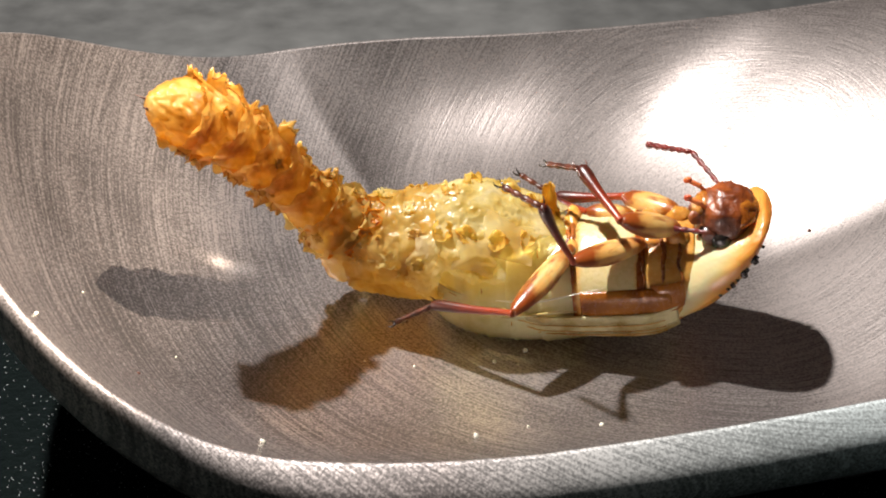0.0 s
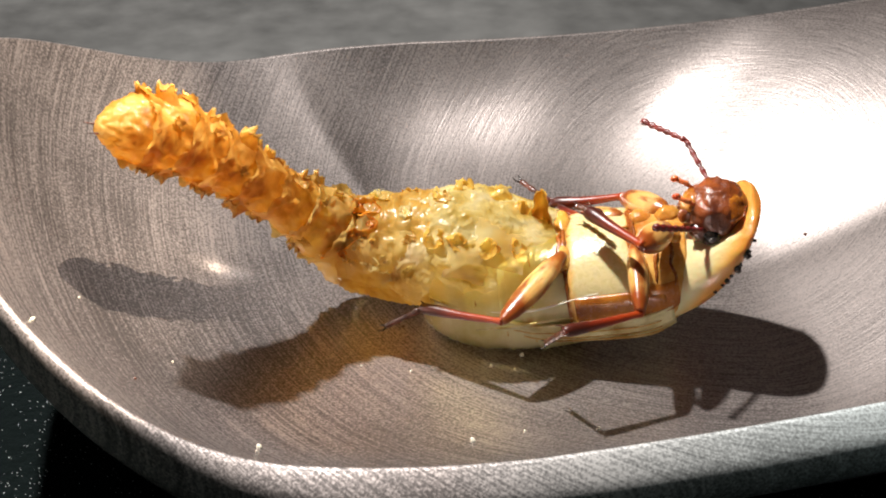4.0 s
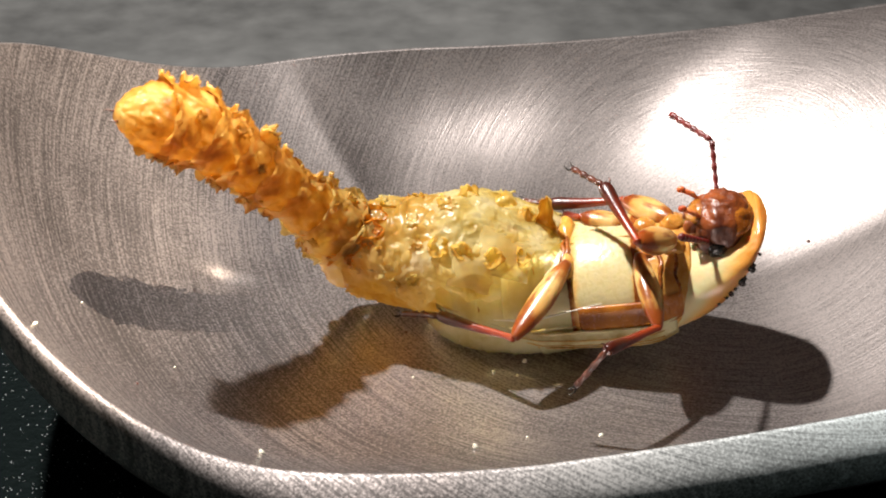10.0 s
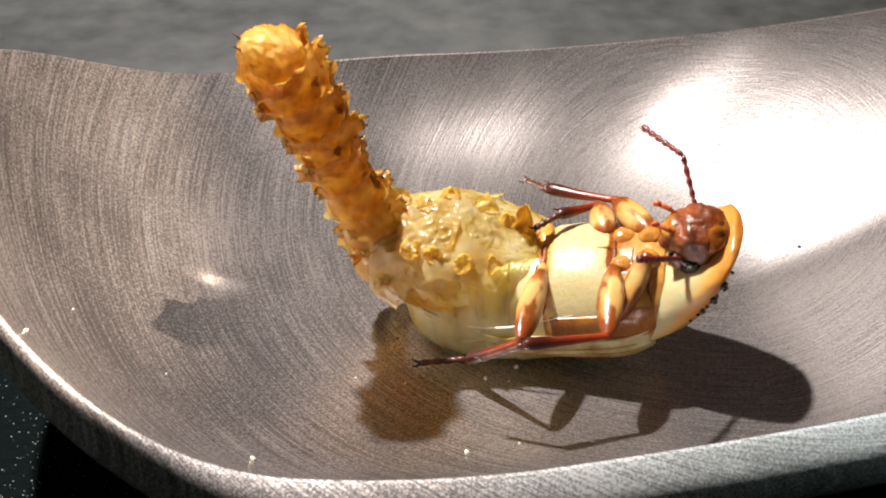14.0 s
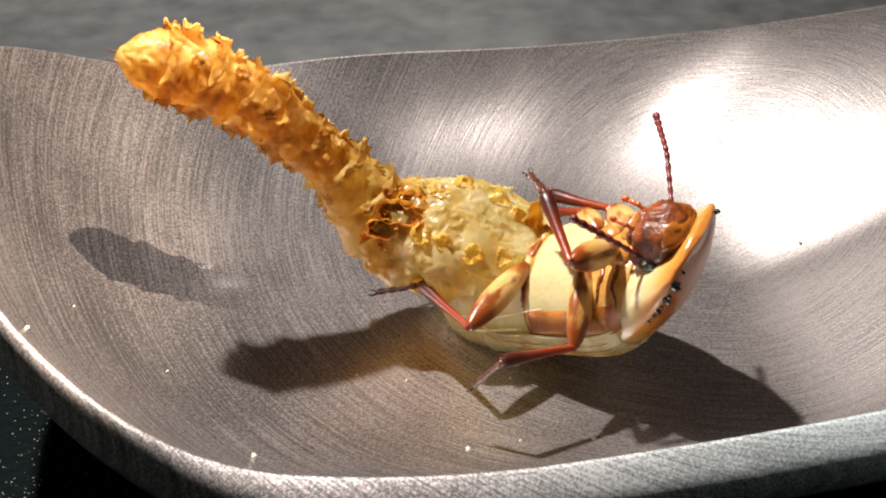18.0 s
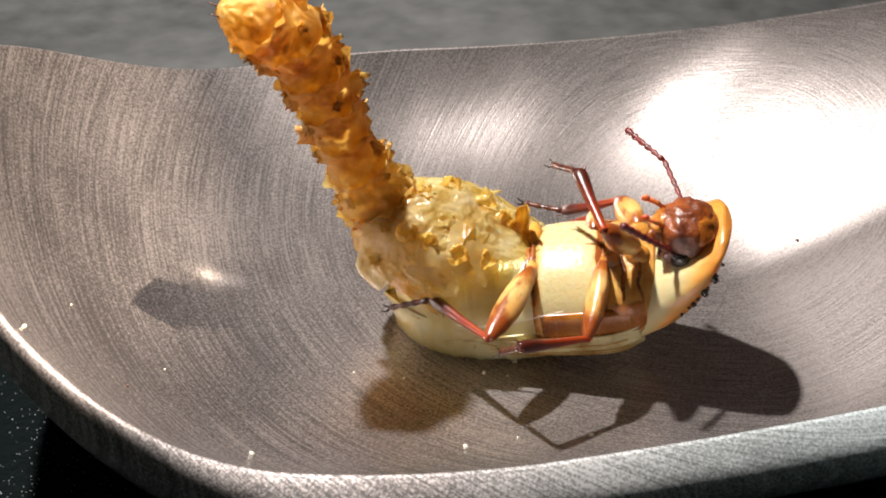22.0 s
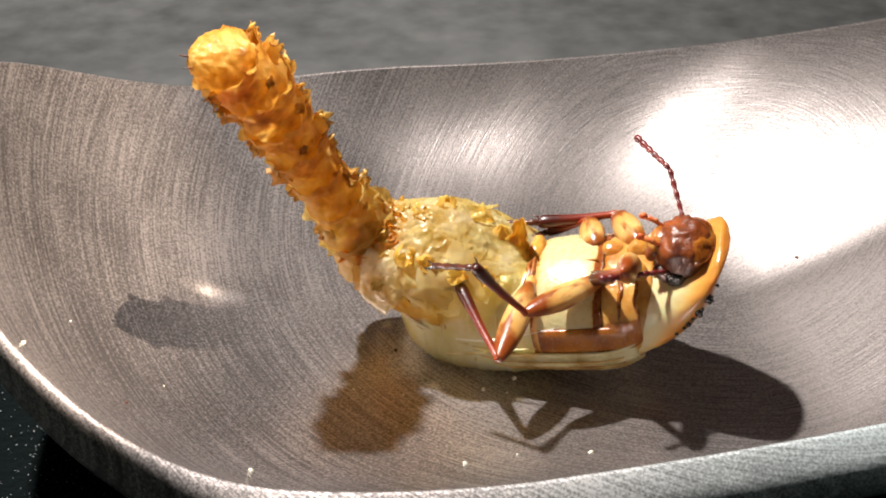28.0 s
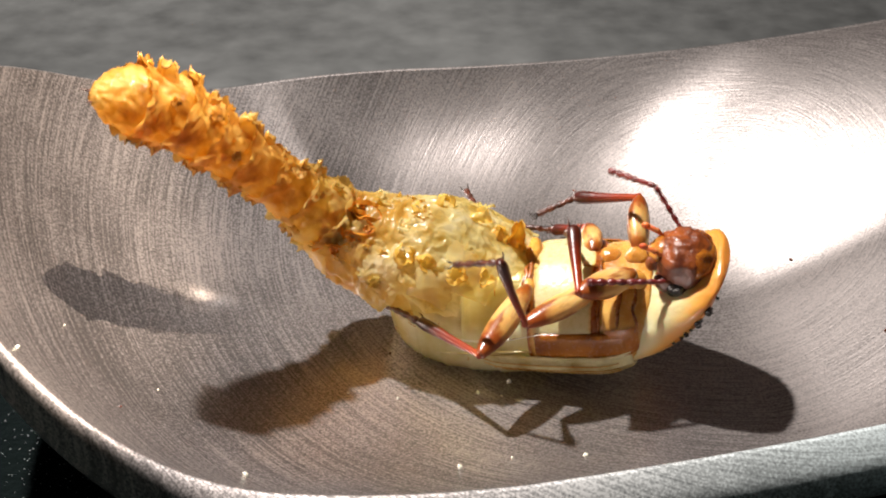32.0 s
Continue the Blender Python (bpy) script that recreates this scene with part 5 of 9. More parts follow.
    walk(limbs["fore_near_tarsus"], [(0, aim(0.17, 0.63, 5.57, -1.18, 1.44, 5.29)), (1, aim(0.11, 0.9, 5.44, -1.18, 1.78, 5.09)), (2, aim(0.35, 0.37, 5.96, -0.82, 1.44, 5.71)), (3, aim(0.88, -0.49, 5.95, -0.22, 0.66, 5.79)), (4.5, aim(1.4, -0.41, 3.88, 0.63, 0.71, 3.03)), (6, aim(2.92, -2.03, 2.94, 2.71, -1.25, 1.56)), (6.5, aim(1.55, -0.19, 3.87, 0.78, 0.87, 2.96)), (7, aim(0.85, 0.7, 5.73, -0.27, 1.81, 5.49)), (8, aim(0.56, 0.45, 5.51, -0.76, 1.34, 5.42)), (9, aim(0.66, 0.41, 5.89, -0.51, 1.43, 5.5)), (10, aim(1.13, 0.29, 5.6, -0.01, 1.41, 5.63)), (11, aim(0.55, 0.85, 5.67, -0.63, 1.91, 5.44)), (12, aim(1.84, -1.41, 3.1, 1.62, -0.86, 1.61)), (13, aim(2.31, -1.04, 3.39, 1.61, 0.08, 2.48)), (13.5, aim(0.93, -0.56, 2.56, 0.4, 0.59, 1.58)), (14, aim(1.01, 0.1, 2.28, 0.64, 1.24, 1.22)), (15.5, aim(1.02, -0.39, 4.56, -0.01, 0.75, 4.09)), (17, aim(0.61, 0.29, 5.96, -0.7, 1.1, 6.36)), (18, aim(1.63, -0.57, 6.17, 0.44, 0.5, 6.24)), (19, aim(1.72, -0.73, 4.66, 1.31, 0.56, 3.82)), (20, aim(1.34, 0.01, 6.14, 0.02, 0.84, 6.5)), (21, aim(1.59, 0.65, 6.25, 0.21, 1.44, 6.41)), (22, aim(1.53, 0.69, 6.06, 0.43, 1.77, 5.63)), (23, aim(0.3, 0.75, 5.41, -0.95, 1.75, 5.52)), (24, aim(1.59, 0.64, 5.56, 0.5, 1.66, 4.98)), (25, aim(1.59, -0.2, 4.62, 0.95, 0.77, 3.52)), (28, aim(1.78, -0.92, 3.76, 1.23, 0.1, 2.66)), (29, aim(1.79, 0.62, 5.27, 1.31, 1.97, 4.55)), (30, aim(0.66, 0.7, 5.04, -0.24, 2.02, 5.01)), (31, aim(0.81, 0.48, 5.57, -0.25, 1.65, 5.34)), (32, aim(1.17, 0.43, 4.91, 0.63, 1.36, 3.72))])
    walk(limbs["fore_far_femur"], [(0, aim(3.05, 0.6, 3.6, 1.25, 1.93, 3.37)), (1, aim(3.05, 0.6, 3.6, 1.39, 2.09, 3.31)), (2, aim(3.05, 0.6, 3.6, 1.49, 2.2, 3.36)), (3, aim(3.05, 0.6, 3.6, 1.61, 2.27, 3.16)), (6, aim(3.05, 0.6, 3.6, 1.57, 2.22, 3.12)), (7, aim(3.05, 0.6, 3.6, 1.85, 2.44, 3.12)), (8, aim(3.05, 0.6, 3.6, 1.94, 2.51, 3.17)), (9, aim(3.05, 0.6, 3.6, 1.82, 2.43, 3.18)), (10, aim(3.05, 0.6, 3.6, 1.52, 2.21, 3.26)), (11, aim(3.05, 0.6, 3.6, 1.56, 2.2, 3.08)), (12, aim(3.05, 0.6, 3.6, 1.78, 2.34, 2.95)), (13, aim(3.05, 0.6, 3.6, 2.01, 2.54, 3.11)), (14, aim(3.05, 0.6, 3.6, 1.75, 2.42, 3.39)), (17, aim(3.05, 0.6, 3.6, 1.8, 2.34, 2.9)), (18, aim(3.05, 0.6, 3.6, 1.33, 2.03, 3.34)), (19, aim(3.05, 0.6, 3.6, 1.87, 2.4, 2.96)), (20, aim(3.05, 0.6, 3.6, 1.53, 2.21, 3.19)), (21, aim(3.05, 0.6, 3.6, 1.94, 2.48, 3.07)), (22, aim(3.05, 0.6, 3.6, 2.27, 2.64, 3.06)), (23, aim(3.05, 0.6, 3.6, 2.05, 2.56, 3.13)), (24, aim(3.05, 0.6, 3.6, 2.32, 2.65, 3.01)), (25, aim(3.05, 0.6, 3.6, 2.12, 2.61, 3.22)), (28, aim(3.05, 0.6, 3.6, 1.96, 2.52, 3.19)), (29, aim(3.05, 0.6, 3.6, 1.44, 2.17, 3.55)), (30, aim(3.05, 0.6, 3.6, 1.57, 2.28, 3.39)), (31, aim(3.05, 0.6, 3.6, 1.76, 2.43, 3.83)), (31.5, aim(3.05, 0.6, 3.6, 2.54, 2.77, 3.94)), (32, aim(3.05, 0.6, 3.6, 2.94, 2.83, 3.89))])
    walk(limbs["fore_far_tibia"], [(0, aim(1.25, 1.93, 3.37, -1.1, 2.66, 2.95)), (1, aim(1.39, 2.09, 3.31, -0.99, 2.72, 2.9)), (2, aim(1.49, 2.2, 3.36, -0.98, 2.43, 3.71)), (3, aim(1.61, 2.27, 3.16, -0.8, 2.86, 2.8)), (6, aim(1.57, 2.22, 3.12, -0.85, 2.76, 2.73)), (7, aim(1.85, 2.44, 3.12, 0.12, 3.89, 2.04)), (8, aim(1.94, 2.51, 3.17, -0.1, 3.71, 2.36)), (9, aim(1.82, 2.43, 3.18, 0.05, 3.83, 2.09)), (10, aim(1.52, 2.21, 3.26, -0.95, 2.58, 3.11)), (11, aim(1.56, 2.2, 3.08, -0.6, 3.18, 2.28)), (12, aim(1.78, 2.34, 2.95, -0.08, 3.69, 1.96)), (13, aim(2.01, 2.54, 3.11, -0.26, 3.36, 2.49)), (14, aim(1.75, 2.42, 3.39, -0.61, 3.25, 3.35)), (17, aim(1.8, 2.34, 2.9, -0.64, 2.81, 2.69)), (18, aim(1.33, 2.03, 3.34, -1.1, 2.51, 3.69)), (19, aim(1.87, 2.4, 2.96, -0.55, 1.89, 3.32)), (20, aim(1.53, 2.21, 3.19, -0.83, 2.8, 2.62)), (21, aim(1.94, 2.48, 3.07, -0.3, 3.47, 2.56)), (22, aim(2.27, 2.64, 3.06, 0.24, 3.58, 1.94)), (23, aim(2.05, 2.56, 3.13, -0.02, 3.82, 2.52)), (24, aim(2.32, 2.65, 3.01, 0.35, 3.67, 1.86)), (25, aim(2.12, 2.61, 3.22, -0.16, 3.57, 2.83)), (28, aim(1.96, 2.52, 3.19, -0.44, 1.96, 3.6)), (29, aim(1.44, 2.17, 3.55, -0.76, 3.23, 3)), (30, aim(1.57, 2.28, 3.39, -0.81, 3.01, 3.67)), (31, aim(1.76, 2.43, 3.83, -0.57, 3.33, 3.75)), (31.5, aim(2.54, 2.77, 3.94, 1.04, 4.67, 3.35)), (32, aim(2.94, 2.83, 3.89, 0.68, 3.62, 3.19))])
    walk(limbs["fore_far_tarsus"], [(0, aim(-1.1, 2.66, 2.95, -2.48, 3.24, 3.75)), (1, aim(-0.99, 2.72, 2.9, -2.3, 3.6, 3.55)), (2, aim(-0.98, 2.43, 3.71, -2.28, 3.5, 3.94)), (3, aim(-0.8, 2.86, 2.8, -1.97, 4.02, 3.19)), (6, aim(-0.85, 2.76, 2.73, -2.2, 3.63, 3.27)), (7, aim(0.12, 3.89, 2.04, -0.26, 5.41, 1.38)), (8, aim(-0.1, 3.71, 2.36, -1.37, 4.84, 2.31)), (9, aim(0.05, 3.83, 2.09, -0.03, 5.5, 1.79)), (10, aim(-0.95, 2.58, 3.11, -2.14, 3.63, 2.52)), (11, aim(-0.6, 3.18, 2.28, -1.98, 4.17, 2.21)), (12, aim(-0.08, 3.69, 1.96, -1.16, 4.96, 1.65)), (13, aim(-0.26, 3.36, 2.49, -1.32, 4.64, 2.13)), (14, aim(-0.61, 3.25, 3.35, -1.75, 4.4, 2.83)), (17, aim(-0.64, 2.81, 2.69, -1.68, 4.05, 2.15)), (18, aim(-1.1, 2.51, 3.69, -2.49, 3.43, 4.01)), (19, aim(-0.55, 1.89, 3.32, -2.23, 1.61, 3.35)), (20, aim(-0.83, 2.8, 2.62, -1.22, 1.81, 3.95)), (21, aim(-0.3, 3.47, 2.56, -1.87, 4.06, 2.8)), (22, aim(0.24, 3.58, 1.94, -1.38, 3.77, 2.44)), (23, aim(-0.02, 3.82, 2.52, -0.99, 5.13, 2.03)), (24, aim(0.35, 3.67, 1.86, -1.14, 4.38, 1.47)), (25, aim(-0.16, 3.57, 2.83, -1.48, 4.56, 3.25)), (28, aim(-0.44, 1.96, 3.6, -2.05, 1.61, 4.01)), (29, aim(-0.76, 3.23, 3, -2.24, 2.99, 3.79)), (30, aim(-0.81, 3.01, 3.67, -1.34, 4.4, 2.85)), (31, aim(-0.57, 3.33, 3.75, -2.24, 3.54, 3.49)), (31.5, aim(1.04, 4.67, 3.35, -0.21, 5.21, 4.37)), (32, aim(0.68, 3.62, 3.19, -0.75, 2.7, 3.2))])
    walk(limbs["mid_near_femur"], [(0, aim(1.95, -0.8, 3.6, -0.06, -2.5, 4.4)), (1, aim(1.95, -0.8, 3.6, -0.27, -2.29, 4.25)), (1.5, aim(1.95, -0.8, 3.6, 0.66, -3.21, 3.87)), (2, aim(1.95, -0.8, 3.6, 1.96, -3.54, 3.38)), (3, aim(1.95, -0.8, 3.6, 2, -3.53, 3.3)), (6, aim(1.95, -0.8, 3.6, 1.9, -3.46, 2.92)), (7, aim(1.95, -0.8, 3.6, 1.72, -3.48, 3.02)), (8, aim(1.95, -0.8, 3.6, 2.39, -3.46, 3.07)), (9, aim(1.95, -0.8, 3.6, 1.49, -3.46, 3.07)), (10, aim(1.95, -0.8, 3.6, 2.37, -3.47, 3.07)), (11, aim(1.95, -0.8, 3.6, 0.64, -3.2, 3.35)), (12, aim(1.95, -0.8, 3.6, 1.3, -3.28, 2.61)), (13, aim(1.95, -0.8, 3.6, 0.97, -3.36, 3.35)), (14, aim(1.95, -0.8, 3.6, 1.96, -3.55, 3.52)), (17, aim(1.95, -0.8, 3.6, 2.56, -3.39, 2.9)), (18, aim(1.95, -0.8, 3.6, 2.24, -3.33, 2.55)), (19, aim(1.95, -0.8, 3.6, 1.43, -3.32, 4.58)), (20, aim(1.95, -0.8, 3.6, 0.8, -3.11, 4.55)), (21, aim(1.95, -0.8, 3.6, 2.29, -3.5, 3.19)), (22, aim(1.95, -0.8, 3.6, 1.51, -3.46, 3.07)), (23, aim(1.95, -0.8, 3.6, 1.89, -3.5, 3.07)), (24, aim(1.95, -0.8, 3.6, 0.17, -2.9, 3.64)), (25, aim(1.95, -0.8, 3.6, -0.22, -2.28, 4.4)), (28, aim(1.95, -0.8, 3.6, 0.03, -2.66, 4.24)), (29, aim(1.95, -0.8, 3.6, 0.86, -3.32, 3.76)), (30, aim(1.95, -0.8, 3.6, -0.01, -2.39, 4.68)), (31, aim(1.95, -0.8, 3.6, 1.15, -3.4, 3.21)), (32, aim(1.95, -0.8, 3.6, -0.11, -2.6, 3.85))])
    walk(limbs["mid_near_tibia"], [(0, aim(-0.06, -2.5, 4.4, -0.62, -3.04, 6.98)), (1, aim(-0.27, -2.29, 4.25, -1.07, -2.64, 6.8)), (1.5, aim(0.66, -3.21, 3.87, -0.89, -4.3, 5.79)), (2, aim(1.96, -3.54, 3.38, 0.01, -5.16, 4.3)), (3, aim(2, -3.53, 3.3, -0.15, -4.99, 4.05)), (6, aim(1.9, -3.46, 2.92, -0.12, -4.69, 4.23)), (7, aim(1.72, -3.48, 3.02, -0.42, -4.54, 4.27)), (8, aim(2.39, -3.46, 3.07, 0.54, -4.99, 4.31)), (9, aim(1.49, -3.46, 3.07, -0.65, -4.42, 4.4)), (10, aim(2.37, -3.47, 3.07, 0.98, -5.39, 4.35)), (11, aim(0.64, -3.2, 3.35, -1.37, -4.33, 4.76)), (12, aim(1.3, -3.28, 2.61, -0.7, -4.36, 4.08)), (13, aim(0.97, -3.36, 3.35, -1.04, -4.73, 4.52)), (14, aim(1.96, -3.55, 3.52, -0.13, -4.78, 4.7)), (17, aim(2.56, -3.39, 2.9, 2.21, -5.77, 4.12)), (18, aim(2.24, -3.33, 2.55, 1.68, -5.44, 4.13)), (19, aim(1.43, -3.32, 4.58, 1.6, -3.92, 7.21)), (20, aim(0.8, -3.11, 4.55, 1.07, -3.47, 7.21)), (21, aim(2.29, -3.5, 3.19, 0.8, -5.44, 4.33)), (22, aim(1.51, -3.46, 3.07, -0.14, -5, 4.55)), (23, aim(1.89, -3.5, 3.07, 0.15, -5.3, 4.08)), (24, aim(0.17, -2.9, 3.64, -1.17, -3.61, 5.87)), (25, aim(-0.22, -2.28, 4.4, -0.85, -2.41, 7.03)), (28, aim(0.03, -2.66, 4.24, -0.77, -3.14, 6.77)), (29, aim(0.86, -3.32, 3.76, 0.84, -3.27, 6.46)), (30, aim(-0.01, -2.39, 4.68, -0.37, -2.25, 7.36)), (31, aim(1.15, -3.4, 3.21, -0.31, -4.91, 4.9)), (32, aim(-0.11, -2.6, 3.85, -0.45, -2.52, 6.52))])
    walk(limbs["mid_near_tarsus"], [(0, aim(-0.62, -3.04, 6.98, -2.03, -1.94, 7.14)), (1, aim(-1.07, -2.64, 6.8, -2.36, -1.38, 6.82)), (1.5, aim(-0.89, -4.3, 5.79, -2.12, -3.62, 4.66)), (2, aim(0.01, -5.16, 4.3, -0.54, -5.37, 2.6)), (3, aim(-0.15, -4.99, 4.05, -0.72, -3.97, 2.68)), (6, aim(-0.12, -4.69, 4.23, -1.49, -4.4, 3.09)), (7, aim(-0.42, -4.54, 4.27, -1.65, -4.36, 2.97)), (8, aim(0.54, -4.99, 4.31, -0.39, -5.1, 2.76)), (9, aim(-0.65, -4.42, 4.4, -1.91, -3.96, 3.2)), (10, aim(0.98, -5.39, 4.35, -0.25, -5.77, 3.09)), (11, aim(-1.37, -4.33, 4.76, -2.88, -3.93, 3.86)), (12, aim(-0.7, -4.36, 4.08, -1.48, -3.56, 2.67)), (13, aim(-1.04, -4.73, 4.52, -2.3, -4.2, 3.35)), (14, aim(-0.13, -4.78, 4.7, -1.81, -4.79, 4.04)), (17, aim(2.21, -5.77, 4.12, 0.61, -6.42, 3.59)), (18, aim(1.68, -5.44, 4.13, 0.14, -5.82, 3.27)), (19, aim(1.6, -3.92, 7.21, -0.15, -3.58, 7.4)), (20, aim(1.07, -3.47, 7.21, -0.32, -2.59, 6.47)), (21, aim(0.8, -5.44, 4.33, -0.55, -5.83, 3.2)), (22, aim(-0.14, -5, 4.55, -1.13, -4.08, 3.36)), (23, aim(0.15, -5.3, 4.08, -0.97, -5.58, 2.7)), (24, aim(-1.17, -3.61, 5.87, -2.78, -3.18, 5.2)), (25, aim(-0.85, -2.41, 7.03, -1.53, -1.22, 5.86)), (28, aim(-0.77, -3.14, 6.77, -2.46, -2.62, 6.48)), (29, aim(0.84, -3.27, 6.46, -0.64, -2.25, 6.32)), (30, aim(-0.37, -2.25, 7.36, -1.48, -0.86, 7.65)), (31, aim(-0.31, -4.91, 4.9, -1.43, -4.12, 3.73)), (32, aim(-0.45, -2.52, 6.52, -2.2, -2.27, 6.16))])
    walk(limbs["mid_far_femur"], [(0, aim(1.6, 0.7, 3.5, 0.12, 0.89, 3.64)), (1, aim(1.6, 0.7, 3.5, 0.16, 1.13, 3.46)), (2, aim(1.6, 0.7, 3.5, 0.21, 0.93, 4)), (3, aim(1.6, 0.7, 3.5, 0.28, 1.39, 3.33)), (6, aim(1.6, 0.7, 3.5, 0.14, 0.98, 3.3)), (7, aim(1.6, 0.7, 3.5, 0.33, 1.5, 3.47)), (8, aim(1.6, 0.7, 3.5, 0.56, 1.78, 3.55)), (9, aim(1.6, 0.7, 3.5, 0.52, 1.74, 3.46)), (10, aim(1.6, 0.7, 3.5, 0.17, 1.12, 3.68)), (11, aim(1.6, 0.7, 3.5, 0.28, 1.41, 3.46)), (12, aim(1.6, 0.7, 3.5, 0.73, 1.89, 3.2)), (13, aim(1.6, 0.7, 3.5, 1, 2.06, 3.34)), (14, aim(1.6, 0.7, 3.5, 1.23, 2.15, 3.52)), (17, aim(1.6, 0.7, 3.5, 0.42, 1.62, 3.4)), (18, aim(1.6, 0.7, 3.5, 0.49, 1.71, 3.55)), (19, aim(1.6, 0.7, 3.5, 0.74, 1.91, 3.28)), (20, aim(1.6, 0.7, 3.5, 0.97, 2.01, 3.14)), (21, aim(1.6, 0.7, 3.5, 1.1, 2.1, 3.28)), (22, aim(1.6, 0.7, 3.5, 1.44, 2.1, 2.98)), (23, aim(1.6, 0.7, 3.5, 1.53, 2.19, 3.34)), (24, aim(1.6, 0.7, 3.5, 1.18, 2.14, 3.4)), (25, aim(1.6, 0.7, 3.5, 1.61, 2.2, 3.46)), (28, aim(1.6, 0.7, 3.5, 1.12, 2.12, 3.41)), (29, aim(1.6, 0.7, 3.5, 1.05, 2.09, 3.58)), (30, aim(1.6, 0.7, 3.5, 1.23, 2.15, 3.48)), (31, aim(1.6, 0.7, 3.5, 1.41, 2.1, 2.99)), (32, aim(1.6, 0.7, 3.5, 1.23, 2.14, 3.27))])
    walk(limbs["mid_far_tibia"], [(0, aim(0.12, 0.89, 3.64, -1, 1.84, 3.34)), (1, aim(0.16, 1.13, 3.46, -0.88, 2.15, 3.1)), (2, aim(0.21, 0.93, 4, -0.75, 1.93, 3.43)), (3, aim(0.28, 1.39, 3.33, -0.62, 2.46, 2.77)), (6, aim(0.14, 0.98, 3.3, -0.68, 2.16, 2.86)), (7, aim(0.33, 1.5, 3.47, -0.28, 2.47, 2.51)), (8, aim(0.56, 1.78, 3.55, -0.1, 2.67, 2.54)), (9, aim(0.52, 1.74, 3.46, -0.31, 2.58, 2.53)), (10, aim(0.17, 1.12, 3.68, -0.51, 2.16, 2.84)), (11, aim(0.28, 1.41, 3.46, -0.48, 2.36, 2.57)), (12, aim(0.73, 1.89, 3.2, -0.38, 2.58, 2.47)), (13, aim(1, 2.06, 3.34, -0.23, 2.72, 2.77)), (14, aim(1.23, 2.15, 3.52, 0.11, 1.29, 4)), (17, aim(0.42, 1.62, 3.4, -0.9, 2.2, 2.99)), (18, aim(0.49, 1.71, 3.55, -0.99, 1.9, 3.48)), (19, aim(0.74, 1.91, 3.28, -0.74, 1.65, 3.39)), (20, aim(0.97, 2.01, 3.14, -0.49, 1.94, 3.47)), (21, aim(1.1, 2.1, 3.28, -0.12, 2.53, 2.53)), (22, aim(1.44, 2.1, 2.98, 0.17, 2.4, 2.24)), (23, aim(1.53, 2.19, 3.34, 0.28, 2.6, 2.62)), (24, aim(1.18, 2.14, 3.4, 0.26, 2.8, 2.42)), (25, aim(1.61, 2.2, 3.46, 0.37, 2.62, 2.74)), (28, aim(1.12, 2.12, 3.41, -0.32, 2.13, 3)), (29, aim(1.05, 2.09, 3.58, -0.38, 2.3, 3.2)), (30, aim(1.23, 2.15, 3.48, -0.2, 2.16, 3.04)), (31, aim(1.41, 2.1, 2.99, 0.01, 1.67, 3.33)), (32, aim(1.23, 2.14, 3.27, -0.04, 2.62, 2.65))])
    walk(limbs["mid_far_tarsus"], [(0, aim(-1, 1.84, 3.34, -2.14, 2.32, 2.93)), (1, aim(-0.88, 2.15, 3.1, -1.87, 1.44, 3.56)), (2, aim(-0.75, 1.93, 3.43, -1.96, 2.26, 3.07)), (3, aim(-0.62, 2.46, 2.77, -1.81, 2.89, 2.5)), (6, aim(-0.68, 2.16, 2.86, -1.82, 2.54, 2.37)), (7, aim(-0.28, 2.47, 2.51, -1.22, 1.64, 2.84)), (8, aim(-0.1, 2.67, 2.54, -0.86, 1.69, 2.92)), (9, aim(-0.31, 2.58, 2.53, -1.01, 1.65, 3.12)), (10, aim(-0.51, 2.16, 2.84, -1.79, 2.35, 2.66)), (11, aim(-0.48, 2.36, 2.57, -1.76, 2.44, 2.36)), (12, aim(-0.38, 2.58, 2.47, -1.67, 2.66, 2.33)), (13, aim(-0.23, 2.72, 2.77, -1.22, 1.89, 2.85)), (14, aim(0.11, 1.29, 4, -0.63, 0.28, 4.35)), (17, aim(-0.9, 2.2, 2.99, -0.53, 1.21, 3.75)), (18, aim(-0.99, 1.9, 3.48, -1.33, 0.85, 4.17)), (19, aim(-0.74, 1.65, 3.39, -1.87, 1.13, 3.75)), (20, aim(-0.49, 1.94, 3.47, -0.74, 0.85, 4.14)), (21, aim(-0.12, 2.53, 2.53, -1.21, 1.89, 2.82)), (22, aim(0.17, 2.4, 2.24, -0.97, 1.98, 2.71)), (23, aim(0.28, 2.6, 2.62, -0.97, 2.24, 2.57)), (24, aim(0.26, 2.8, 2.42, -0.68, 2.02, 2.87)), (25, aim(0.37, 2.62, 2.74, -0.65, 2.07, 3.34)), (28, aim(-0.32, 2.13, 3, -0.75, 1.1, 3.67)), (29, aim(-0.38, 2.3, 3.2, -1.31, 1.53, 3.69)), (30, aim(-0.2, 2.16, 3.04, -1.42, 1.7, 3.12)), (31, aim(0.01, 1.67, 3.33, -1.27, 1.57, 3.52)), (32, aim(-0.04, 2.62, 2.65, -1.3, 2.55, 2.96))])
